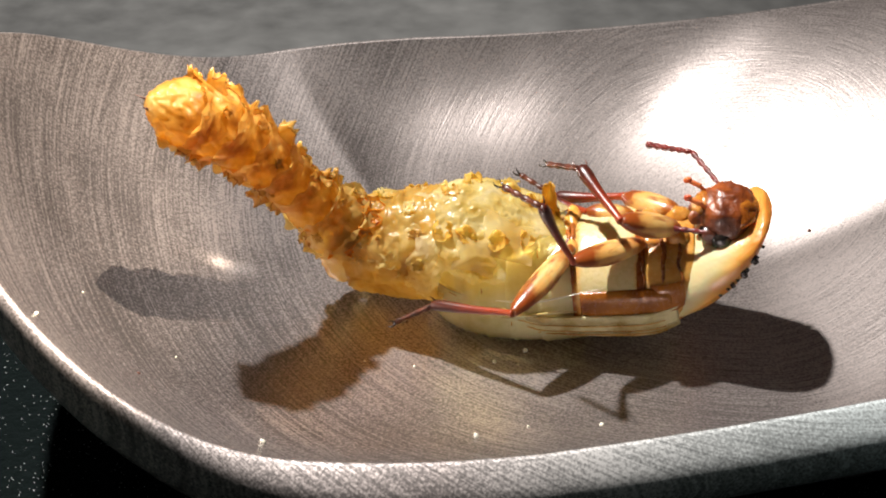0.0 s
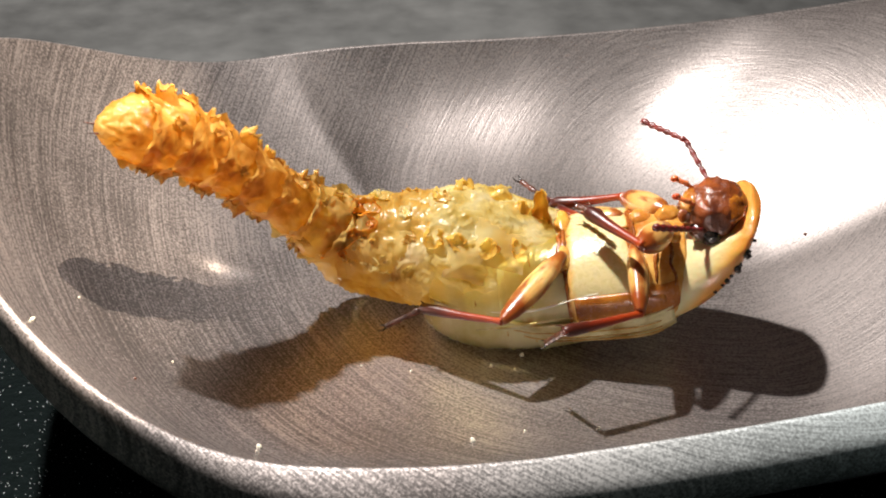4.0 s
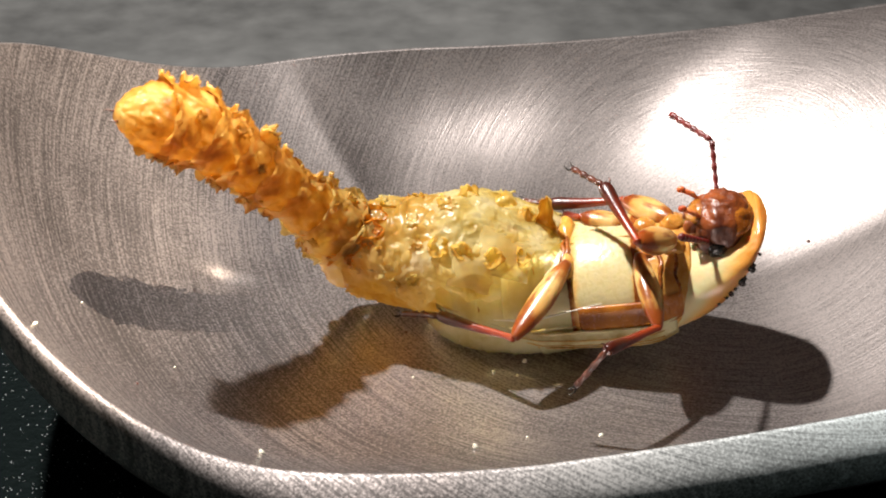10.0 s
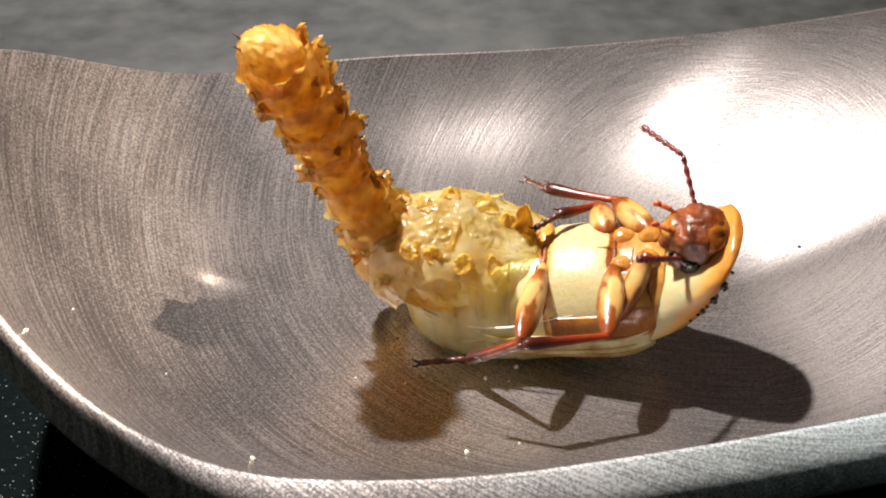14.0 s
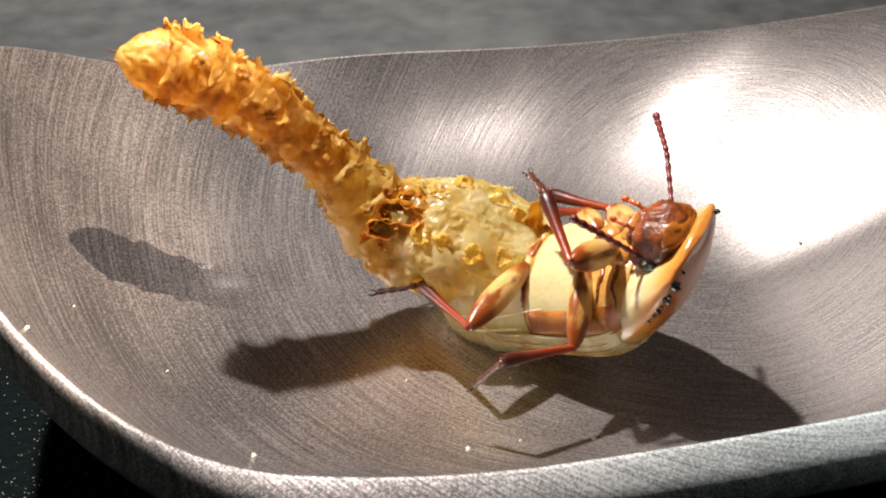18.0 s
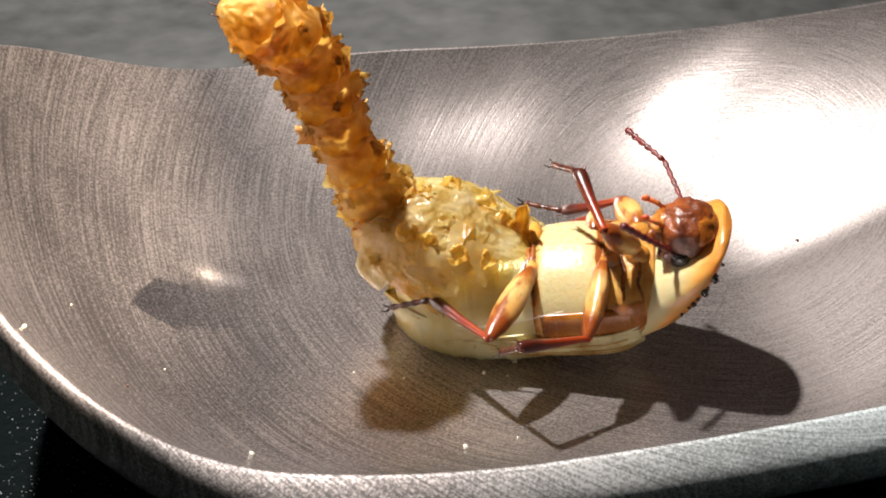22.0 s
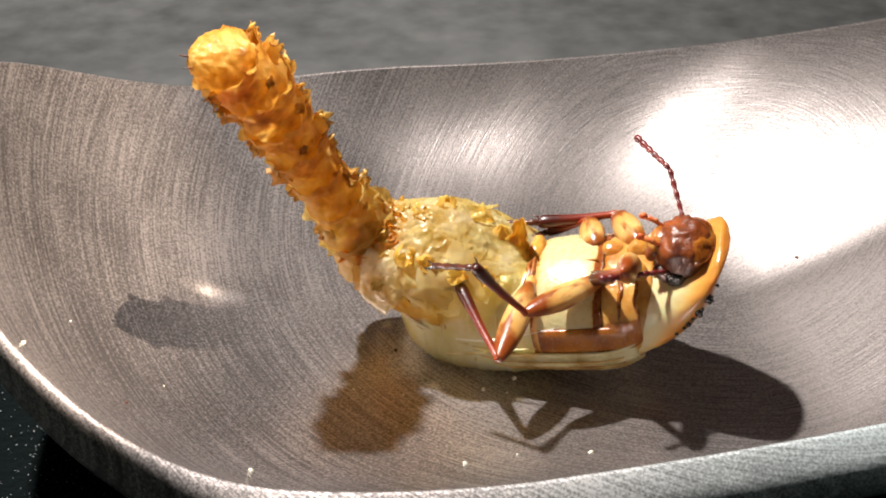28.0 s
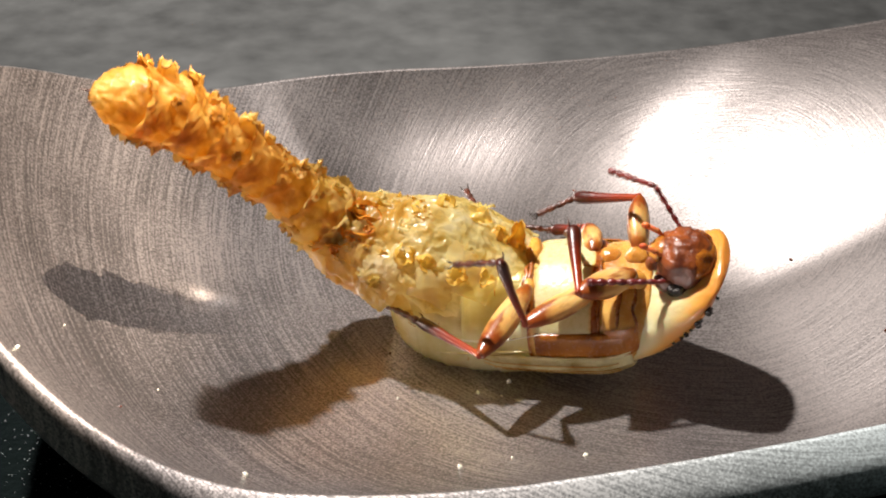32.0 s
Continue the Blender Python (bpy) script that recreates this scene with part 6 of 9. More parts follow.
    walk(limbs["hind_near_femur"], [(0, aim(-0.3, -0.85, 3.6, -1.96, -3.58, 3.41)), (1, aim(-0.3, -0.85, 3.6, -2.23, -3.39, 3.35)), (2, aim(-0.3, -0.85, 3.6, -2.09, -3.5, 3.64)), (3, aim(-0.3, -0.85, 3.6, -2.27, -3.36, 3.37)), (6, aim(-0.3, -0.85, 3.6, -1.96, -3.59, 3.53)), (7, aim(-0.3, -0.85, 3.6, -2.08, -3.5, 3.46)), (8, aim(-0.3, -0.85, 3.6, -1.86, -3.64, 3.72)), (9, aim(-0.3, -0.85, 3.6, -1.14, -3.93, 3.84)), (10, aim(-0.3, -0.85, 3.6, -1.97, -3.55, 3.22)), (11, aim(-0.3, -0.85, 3.6, -1.45, -3.83, 3.74)), (12, aim(-0.3, -0.85, 3.6, -2.3, -3.34, 3.39)), (13, aim(-0.3, -0.85, 3.6, -2.06, -3.43, 2.88)), (14, aim(-0.3, -0.85, 3.6, -0.55, -4.02, 3.96)), (17, aim(-0.3, -0.85, 3.6, -0.43, -3.97, 4.29)), (18, aim(-0.3, -0.85, 3.6, -0.51, -4.02, 4.02)), (19, aim(-0.3, -0.85, 3.6, -0.22, -4.03, 3.98)), (20, aim(-0.3, -0.85, 3.6, 0.43, -3.96, 3.69)), (21, aim(-0.3, -0.85, 3.6, -0.57, -4.04, 3.6)), (22, aim(-0.3, -0.85, 3.6, -1.32, -3.88, 3.79)), (23, aim(-0.3, -0.85, 3.6, -1.04, -3.96, 3.71)), (24, aim(-0.3, -0.85, 3.6, -0.53, -3.99, 4.17)), (25, aim(-0.3, -0.85, 3.6, -1.6, -3.73, 4.08)), (28, aim(-0.3, -0.85, 3.6, -0.73, -4.02, 3.71)), (29, aim(-0.3, -0.85, 3.6, -0.58, -4.03, 3.8)), (30, aim(-0.3, -0.85, 3.6, -0.55, -4.04, 3.6)), (31, aim(-0.3, -0.85, 3.6, -1.16, -3.93, 3.5)), (32, aim(-0.3, -0.85, 3.6, -1.31, -3.87, 3.89))])
    walk(limbs["hind_near_tibia"], [(0, aim(-1.96, -3.58, 3.41, -4.68, -2.44, 2.89)), (1, aim(-2.23, -3.39, 3.35, -4.84, -2.02, 2.82)), (2, aim(-2.09, -3.5, 3.64, -4.76, -2.17, 3.3)), (3, aim(-2.27, -3.36, 3.37, -4.93, -1.99, 3.2)), (6, aim(-1.96, -3.59, 3.53, -4.66, -2.39, 3.01)), (7, aim(-2.08, -3.5, 3.46, -4.64, -2.02, 2.96)), (8, aim(-1.86, -3.64, 3.72, -4.47, -2.26, 3.17)), (9, aim(-1.14, -3.93, 3.84, -3.39, -2.67, 2.31)), (10, aim(-1.97, -3.55, 3.22, -4.46, -1.93, 2.83)), (11, aim(-1.45, -3.83, 3.74, -3.42, -2.24, 2.14)), (12, aim(-2.3, -3.34, 3.39, -4.57, -1.37, 3.42)), (13, aim(-2.06, -3.43, 2.88, -4.41, -1.56, 2.81)), (14, aim(-0.55, -4.02, 3.96, -2.71, -3.04, 2.12)), (17, aim(-0.43, -3.97, 4.29, -2.92, -2.38, 4.78)), (18, aim(-0.51, -4.02, 4.02, -3.11, -2.59, 4.44)), (19, aim(-0.22, -4.03, 3.98, -3.04, -3, 3.88)), (20, aim(0.43, -3.96, 3.69, -2.37, -2.88, 3.7)), (21, aim(-0.57, -4.04, 3.6, -2.85, -2.09, 3.44)), (22, aim(-1.32, -3.88, 3.79, -3.41, -1.74, 3.5)), (23, aim(-1.04, -3.96, 3.71, -3.29, -1.99, 3.43)), (24, aim(-0.53, -3.99, 4.17, -2.95, -2.79, 2.88)), (25, aim(-1.6, -3.73, 4.08, -3.94, -1.9, 3.69)), (28, aim(-0.73, -4.02, 3.71, -2.26, -1.56, 4.47)), (29, aim(-0.58, -4.03, 3.8, -2.33, -1.69, 4.47)), (30, aim(-0.55, -4.04, 3.6, -1.66, -1.3, 4.1)), (31, aim(-1.16, -3.93, 3.5, -3.37, -1.9, 3.4)), (32, aim(-1.31, -3.87, 3.89, -3.64, -2.07, 3.33))])
    walk(limbs["hind_near_tarsus"], [(0, aim(-4.68, -2.44, 2.89, -6.3, -2.42, 2.1)), (1, aim(-4.84, -2.02, 2.82, -6.4, -1.98, 1.92)), (2, aim(-4.76, -2.17, 3.3, -6.28, -2.04, 2.35)), (3, aim(-4.93, -1.99, 3.2, -6.5, -1.83, 2.33)), (6, aim(-4.66, -2.39, 3.01, -6.27, -2.13, 2.24)), (7, aim(-4.64, -2.02, 2.96, -6.17, -1.95, 2.02)), (8, aim(-4.47, -2.26, 3.17, -6.11, -2.3, 2.43)), (9, aim(-3.39, -2.67, 2.31, -4.86, -1.66, 2.04)), (10, aim(-4.46, -1.93, 2.83, -6.09, -1.25, 2.47)), (11, aim(-3.42, -2.24, 2.14, -4.51, -1.33, 1.03)), (12, aim(-4.57, -1.37, 3.42, -6.35, -1.31, 3.14)), (13, aim(-4.41, -1.56, 2.81, -6.15, -1.37, 2.42)), (14, aim(-2.71, -3.04, 2.12, -4.42, -3.48, 2.49)), (17, aim(-2.92, -2.38, 4.78, -4.7, -2.44, 5.08)), (18, aim(-3.11, -2.59, 4.44, -4.8, -3.19, 4.66)), (19, aim(-3.04, -3, 3.88, -4.55, -3.97, 3.74)), (20, aim(-2.37, -2.88, 3.7, -3.93, -3.71, 3.34)), (21, aim(-2.85, -2.09, 3.44, -4.63, -2.25, 3.24)), (22, aim(-3.41, -1.74, 3.5, -5.16, -1.61, 3.09)), (23, aim(-3.29, -1.99, 3.43, -5.01, -2, 2.91)), (24, aim(-2.95, -2.79, 2.88, -4.59, -2.53, 2.18)), (25, aim(-3.94, -1.9, 3.69, -5.44, -2.09, 2.71)), (28, aim(-2.26, -1.56, 4.47, -4.02, -1.67, 4.07)), (29, aim(-2.33, -1.69, 4.47, -3.95, -2.18, 3.87)), (30, aim(-1.66, -1.3, 4.1, -3.37, -0.86, 3.75)), (31, aim(-3.37, -1.9, 3.4, -5.14, -1.61, 3.21)), (32, aim(-3.64, -2.07, 3.33, -5.21, -1.18, 3.3))])
    walk(limbs["hind_far_femur"], [(0, aim(-0.6, 0.7, 3.4, -1.67, 1.72, 1.77)), (6, aim(-0.6, 0.7, 3.4, -1.5, 1.97, 1.84)), (14.5, aim(-0.6, 0.7, 3.4, -1.75, 2.18, 2.25)), (17, aim(-0.6, 0.7, 3.4, -2.52, 1.55, 2.74)), (23.5, aim(-0.6, 0.7, 3.4, -1.27, 2.6, 2.51)), (24, aim(-0.6, 0.7, 3.4, -1.38, 2.68, 2.84)), (25, aim(-0.6, 0.7, 3.4, -1.41, 2.72, 3.07)), (25.5, aim(-0.6, 0.7, 3.4, -1.4, 2.7, 2.96)), (28, aim(-0.6, 0.7, 3.4, -1.47, 2.58, 2.66)), (31, aim(-0.6, 0.7, 3.4, -1.45, 2.54, 2.55)), (31.5, aim(-0.6, 0.7, 3.4, -1.85, 2.41, 2.79)), (32, aim(-0.6, 0.7, 3.4, -1.58, 2.54, 2.71))])
    walk(limbs["hind_far_tibia"], [(0, aim(-1.67, 1.72, 1.77, -3.52, 2.9, 1.95)), (6, aim(-1.5, 1.97, 1.84, -3.15, 3.43, 1.8)), (14.5, aim(-1.75, 2.18, 2.25, -3.74, 3.11, 2.17)), (17, aim(-2.52, 1.55, 2.74, -4.55, 2.24, 3.2)), (23.5, aim(-1.27, 2.6, 2.51, -2.99, 3.91, 2.92)), (24, aim(-1.38, 2.68, 2.84, -3.02, 4.12, 3.12)), (25, aim(-1.41, 2.72, 3.07, -2.99, 4.23, 3.3)), (25.5, aim(-1.4, 2.7, 2.96, -3.13, 4.06, 3.11)), (28, aim(-1.47, 2.58, 2.66, -3.27, 3.67, 2.03)), (31, aim(-1.45, 2.54, 2.55, -3.24, 3.59, 1.82)), (31.5, aim(-1.85, 2.41, 2.79, -3.32, 3.98, 2.35)), (32, aim(-1.58, 2.54, 2.71, -3.02, 4.14, 2.24))])
    walk(limbs["hind_far_tarsus"], [(0, aim(-3.52, 2.9, 1.95, -3.73, 4.19, 1.46)), (6, aim(-3.15, 3.43, 1.8, -3.55, 4.45, 0.94)), (14.5, aim(-3.74, 3.11, 2.17, -4.34, 3.82, 1.13)), (17, aim(-4.55, 2.24, 3.2, -5.39, 2.94, 2.33)), (23.5, aim(-2.99, 3.91, 2.92, -3.74, 4.75, 2.09)), (24, aim(-3.02, 4.12, 3.12, -3.92, 5.16, 3.4)), (25, aim(-2.99, 4.23, 3.3, -3.79, 5.37, 3.49)), (25.5, aim(-3.13, 4.06, 3.11, -3.92, 5.03, 2.49)), (28, aim(-3.27, 3.67, 2.03, -3.73, 4.31, 0.87)), (31, aim(-3.24, 3.59, 1.82, -3.64, 4.21, 0.63)), (31.5, aim(-3.32, 3.98, 2.35, -3.94, 5.16, 1.93)), (32, aim(-3.02, 4.14, 2.24, -3.71, 5.36, 2.15))])
    walk(limbs["ant_far0"], [(0, aim(4.5, 0.85, 4.2, 3.55, 2.2, 4.78)), (1, aim(4.5, 0.85, 4.2, 3.65, 2.22, 4.88)), (1.5, aim(4.5, 0.85, 4.2, 3.63, 2.06, 5.11)), (2, aim(4.5, 0.85, 4.2, 4.06, 1.83, 5.58)), (2.5, aim(4.5, 0.85, 4.2, 4.24, 1.85, 5.61)), (3, aim(4.5, 0.85, 4.2, 3.87, 2.34, 4.86)), (3.5, aim(4.5, 0.85, 4.2, 3.86, 2.33, 4.89)), (5.5, aim(4.5, 0.85, 4.2, 4.26, 1.9, 5.58)), (6, aim(4.5, 0.85, 4.2, 3.89, 2.35, 4.85)), (6.5, aim(4.5, 0.85, 4.2, 4.13, 2.17, 5.29)), (7, aim(4.5, 0.85, 4.2, 4.3, 2, 5.51)), (7.5, aim(4.5, 0.85, 4.2, 4.07, 2.37, 4.94)), (8, aim(4.5, 0.85, 4.2, 4.55, 1.98, 5.53)), (8.5, aim(4.5, 0.85, 4.2, 4.94, 1.93, 5.5)), (9, aim(4.5, 0.85, 4.2, 4.76, 1.97, 5.52)), (9.5, aim(4.5, 0.85, 4.2, 4.49, 1.98, 5.54)), (10, aim(4.5, 0.85, 4.2, 4.51, 1.95, 5.56)), (10.5, aim(4.5, 0.85, 4.2, 4.46, 1.94, 5.57)), (11, aim(4.5, 0.85, 4.2, 5.24, 1.84, 5.44)), (11.5, aim(4.5, 0.85, 4.2, 4.39, 1.97, 5.54)), (12, aim(4.5, 0.85, 4.2, 4.45, 1.93, 5.57)), (12.5, aim(4.5, 0.85, 4.2, 4.82, 1.88, 5.58)), (13, aim(4.5, 0.85, 4.2, 4.13, 1.89, 5.56)), (13.5, aim(4.5, 0.85, 4.2, 4.61, 1.94, 5.56)), (14, aim(4.5, 0.85, 4.2, 4.21, 1.97, 5.51)), (14.5, aim(4.5, 0.85, 4.2, 3.7, 2.19, 5)), (16.5, aim(4.5, 0.85, 4.2, 4.4, 2.43, 4.94)), (17, aim(4.5, 0.85, 4.2, 4.48, 1.93, 5.58)), (17.5, aim(4.5, 0.85, 4.2, 4.02, 2.34, 4.99)), (18, aim(4.5, 0.85, 4.2, 4.2, 2.19, 5.28)), (18.5, aim(4.5, 0.85, 4.2, 4.34, 2.52, 4.71)), (19, aim(4.5, 0.85, 4.2, 4.99, 2.08, 5.35)), (19.5, aim(4.5, 0.85, 4.2, 3.81, 2.2, 5.08)), (20, aim(4.5, 0.85, 4.2, 4, 2.43, 4.77)), (20.5, aim(4.5, 0.85, 4.2, 3.95, 2.24, 5.1)), (21, aim(4.5, 0.85, 4.2, 4.01, 2.07, 5.36)), (21.5, aim(4.5, 0.85, 4.2, 4.98, 1.95, 5.47)), (22, aim(4.5, 0.85, 4.2, 3.95, 2.42, 4.74)), (22.5, aim(4.5, 0.85, 4.2, 4.85, 2.27, 5.17)), (23, aim(4.5, 0.85, 4.2, 4.47, 2.28, 5.21)), (23.5, aim(4.5, 0.85, 4.2, 4.85, 2.24, 5.2)), (24, aim(4.5, 0.85, 4.2, 4.85, 2.29, 5.13)), (24.5, aim(4.5, 0.85, 4.2, 4.71, 2.29, 5.17)), (25, aim(4.5, 0.85, 4.2, 5.38, 1.84, 5.34)), (25.5, aim(4.5, 0.85, 4.2, 5.16, 2.16, 5.16)), (27.5, aim(4.5, 0.85, 4.2, 3.54, 1.91, 5.21)), (28, aim(4.5, 0.85, 4.2, 4.12, 2.2, 5.25)), (28.5, aim(4.5, 0.85, 4.2, 3.96, 2.23, 5.14)), (29, aim(4.5, 0.85, 4.2, 4.27, 2.23, 5.25)), (29.5, aim(4.5, 0.85, 4.2, 4.83, 2.32, 5.09)), (30, aim(4.5, 0.85, 4.2, 4.78, 2.42, 4.93)), (30.5, aim(4.5, 0.85, 4.2, 3.49, 2.07, 4.95)), (31, aim(4.5, 0.85, 4.2, 4.72, 2.36, 5.05)), (31.5, aim(4.5, 0.85, 4.2, 5.11, 2.16, 5.19)), (32, aim(4.5, 0.85, 4.2, 3.68, 1.58, 5.56))])
    walk(limbs["ant_far1"], [(0, aim(3.55, 2.2, 4.78, 2.08, 3.12, 4.54)), (1, aim(3.65, 2.22, 4.88, 2.27, 3.23, 4.49)), (1.5, aim(3.63, 2.06, 5.11, 2.22, 3.05, 4.79)), (2, aim(4.06, 1.83, 5.58, 2.79, 3.02, 5.63)), (2.5, aim(4.24, 1.85, 5.61, 3.14, 3.21, 5.58)), (3, aim(3.87, 2.34, 4.86, 2.47, 3.39, 4.78)), (3.5, aim(3.86, 2.33, 4.89, 2.44, 3.35, 5)), (5.5, aim(4.26, 1.9, 5.58, 3.11, 3.17, 5.92)), (6, aim(3.89, 2.35, 4.85, 2.37, 3.21, 5.01)), (6.5, aim(4.13, 2.17, 5.29, 3.03, 3.53, 5.39)), (7, aim(4.3, 2, 5.51, 3.14, 3.29, 5.68)), (7.5, aim(4.07, 2.37, 4.94, 2.59, 3.19, 5.4)), (8, aim(4.55, 1.98, 5.53, 3.64, 3.39, 6.05)), (8.5, aim(4.94, 1.93, 5.5, 4.72, 3.49, 6.26)), (9, aim(4.76, 1.97, 5.52, 4.11, 3.47, 6.13)), (9.5, aim(4.49, 1.98, 5.54, 3.5, 3.35, 5.99)), (10, aim(4.51, 1.95, 5.56, 3.31, 3.19, 5.82)), (10.5, aim(4.46, 1.94, 5.57, 3.34, 3.27, 5.72)), (11, aim(5.24, 1.84, 5.44, 4.91, 3.41, 6.15)), (11.5, aim(4.39, 1.97, 5.54, 3.13, 3.14, 5.87)), (12, aim(4.45, 1.93, 5.57, 3.46, 3.24, 6.19)), (12.5, aim(4.82, 1.88, 5.58, 4.1, 3.36, 6.17)), (13, aim(4.13, 1.89, 5.56, 2.85, 3.04, 5.87)), (13.5, aim(4.61, 1.94, 5.56, 3.87, 3.45, 6.06)), (14, aim(4.21, 1.97, 5.51, 2.93, 3.13, 5.82)), (14.5, aim(3.7, 2.19, 5, 2.09, 2.87, 5.07)), (16.5, aim(4.4, 2.43, 4.94, 3.93, 4.05, 5.42)), (17, aim(4.48, 1.93, 5.58, 3.45, 3.27, 6.01)), (17.5, aim(4.02, 2.34, 4.99, 2.86, 3.45, 5.67)), (18, aim(4.2, 2.19, 5.28, 3.32, 3.66, 5.65)), (18.5, aim(4.34, 2.52, 4.71, 3.77, 4.09, 5.22)), (19, aim(4.99, 2.08, 5.35, 4.26, 3.61, 5.77)), (19.5, aim(3.81, 2.2, 5.08, 2.59, 3.28, 5.71)), (20, aim(4, 2.43, 4.77, 2.9, 3.65, 5.36)), (20.5, aim(3.95, 2.24, 5.1, 3.13, 3.77, 5.36)), (21, aim(4.01, 2.07, 5.36, 2.73, 3.23, 5.58)), (21.5, aim(4.98, 1.95, 5.47, 4.73, 3.64, 5.86)), (22, aim(3.95, 2.42, 4.74, 2.78, 3.64, 5.18)), (22.5, aim(4.85, 2.27, 5.17, 4.61, 3.94, 5.6)), (23, aim(4.47, 2.28, 5.21, 3.74, 3.81, 5.64)), (23.5, aim(4.85, 2.24, 5.2, 4.64, 3.93, 5.61)), (24, aim(4.85, 2.29, 5.13, 4.39, 3.89, 5.66)), (24.5, aim(4.71, 2.29, 5.17, 4.38, 3.96, 5.56)), (25, aim(5.38, 1.84, 5.34, 5.37, 3.52, 5.84)), (25.5, aim(5.16, 2.16, 5.16, 5.12, 3.84, 5.65)), (27.5, aim(3.54, 1.91, 5.21, 2.07, 2.85, 5.1)), (28, aim(4.12, 2.2, 5.25, 2.99, 3.49, 5.57)), (28.5, aim(3.96, 2.23, 5.14, 2.81, 3.53, 5.33)), (29, aim(4.27, 2.23, 5.25, 3.13, 3.55, 5.44)), (29.5, aim(4.83, 2.32, 5.09, 4.36, 4, 5.27)), (30, aim(4.78, 2.42, 4.93, 4.23, 4.07, 5.06)), (30.5, aim(3.49, 2.07, 4.95, 2.01, 2.93, 5.32)), (31, aim(4.72, 2.36, 5.05, 4.05, 3.88, 5.62)), (31.5, aim(5.11, 2.16, 5.19, 5.13, 3.88, 5.5)), (32, aim(3.68, 1.58, 5.56, 2.16, 2.44, 5.47))])
    walk(limbs["ant_near0"], [(0, aim(4.1, -0.95, 3.95, 1.55, -0.82, 4.44)), (1, aim(4.1, -0.95, 3.95, 1.54, -0.66, 4.31)), (2, aim(4.1, -0.95, 3.95, 1.54, -0.82, 4.37)), (3, aim(4.1, -0.95, 3.95, 2.17, -2.08, 5.28)), (6, aim(4.1, -0.95, 3.95, 3.02, -2.64, 5.61)), (7, aim(4.1, -0.95, 3.95, 2.49, -2.17, 5.59)), (8, aim(4.1, -0.95, 3.95, 2.99, -2.43, 5.78)), (9, aim(4.1, -0.95, 3.95, 3.09, -2.47, 5.81)), (10, aim(4.1, -0.95, 3.95, 3.32, -2.58, 5.82)), (11, aim(4.1, -0.95, 3.95, 3.35, -2.5, 5.9)), (12, aim(4.1, -0.95, 3.95, 2.48, -0.53, 5.94)), (13, aim(4.1, -0.95, 3.95, 3.17, -2.3, 5.97)), (14, aim(4.1, -0.95, 3.95, 3.15, -2.6, 5.72)), (17, aim(4.1, -0.95, 3.95, 2.3, -0.83, 5.83)), (18, aim(4.1, -0.95, 3.95, 3.22, -1.78, 6.25)), (19, aim(4.1, -0.95, 3.95, 3.78, -2.14, 6.24)), (20, aim(4.1, -0.95, 3.95, 2.91, -1.52, 6.19)), (21, aim(4.1, -0.95, 3.95, 3.27, -1.54, 6.34)), (22, aim(4.1, -0.95, 3.95, 2.9, -1.88, 6.06)), (23, aim(4.1, -0.95, 3.95, 3.26, -2.44, 5.91)), (24, aim(4.1, -0.95, 3.95, 2.63, -1.37, 6.05)), (25, aim(4.1, -0.95, 3.95, 3.28, -1.59, 6.33)), (28, aim(4.1, -0.95, 3.95, 2.51, -2.47, 5.33)), (29, aim(4.1, -0.95, 3.95, 3.46, -2.67, 5.79)), (30, aim(4.1, -0.95, 3.95, 2.66, -2.06, 5.81)), (31, aim(4.1, -0.95, 3.95, 2.78, -1.97, 5.94)), (32, aim(4.1, -0.95, 3.95, 1.85, -1.83, 4.9))])
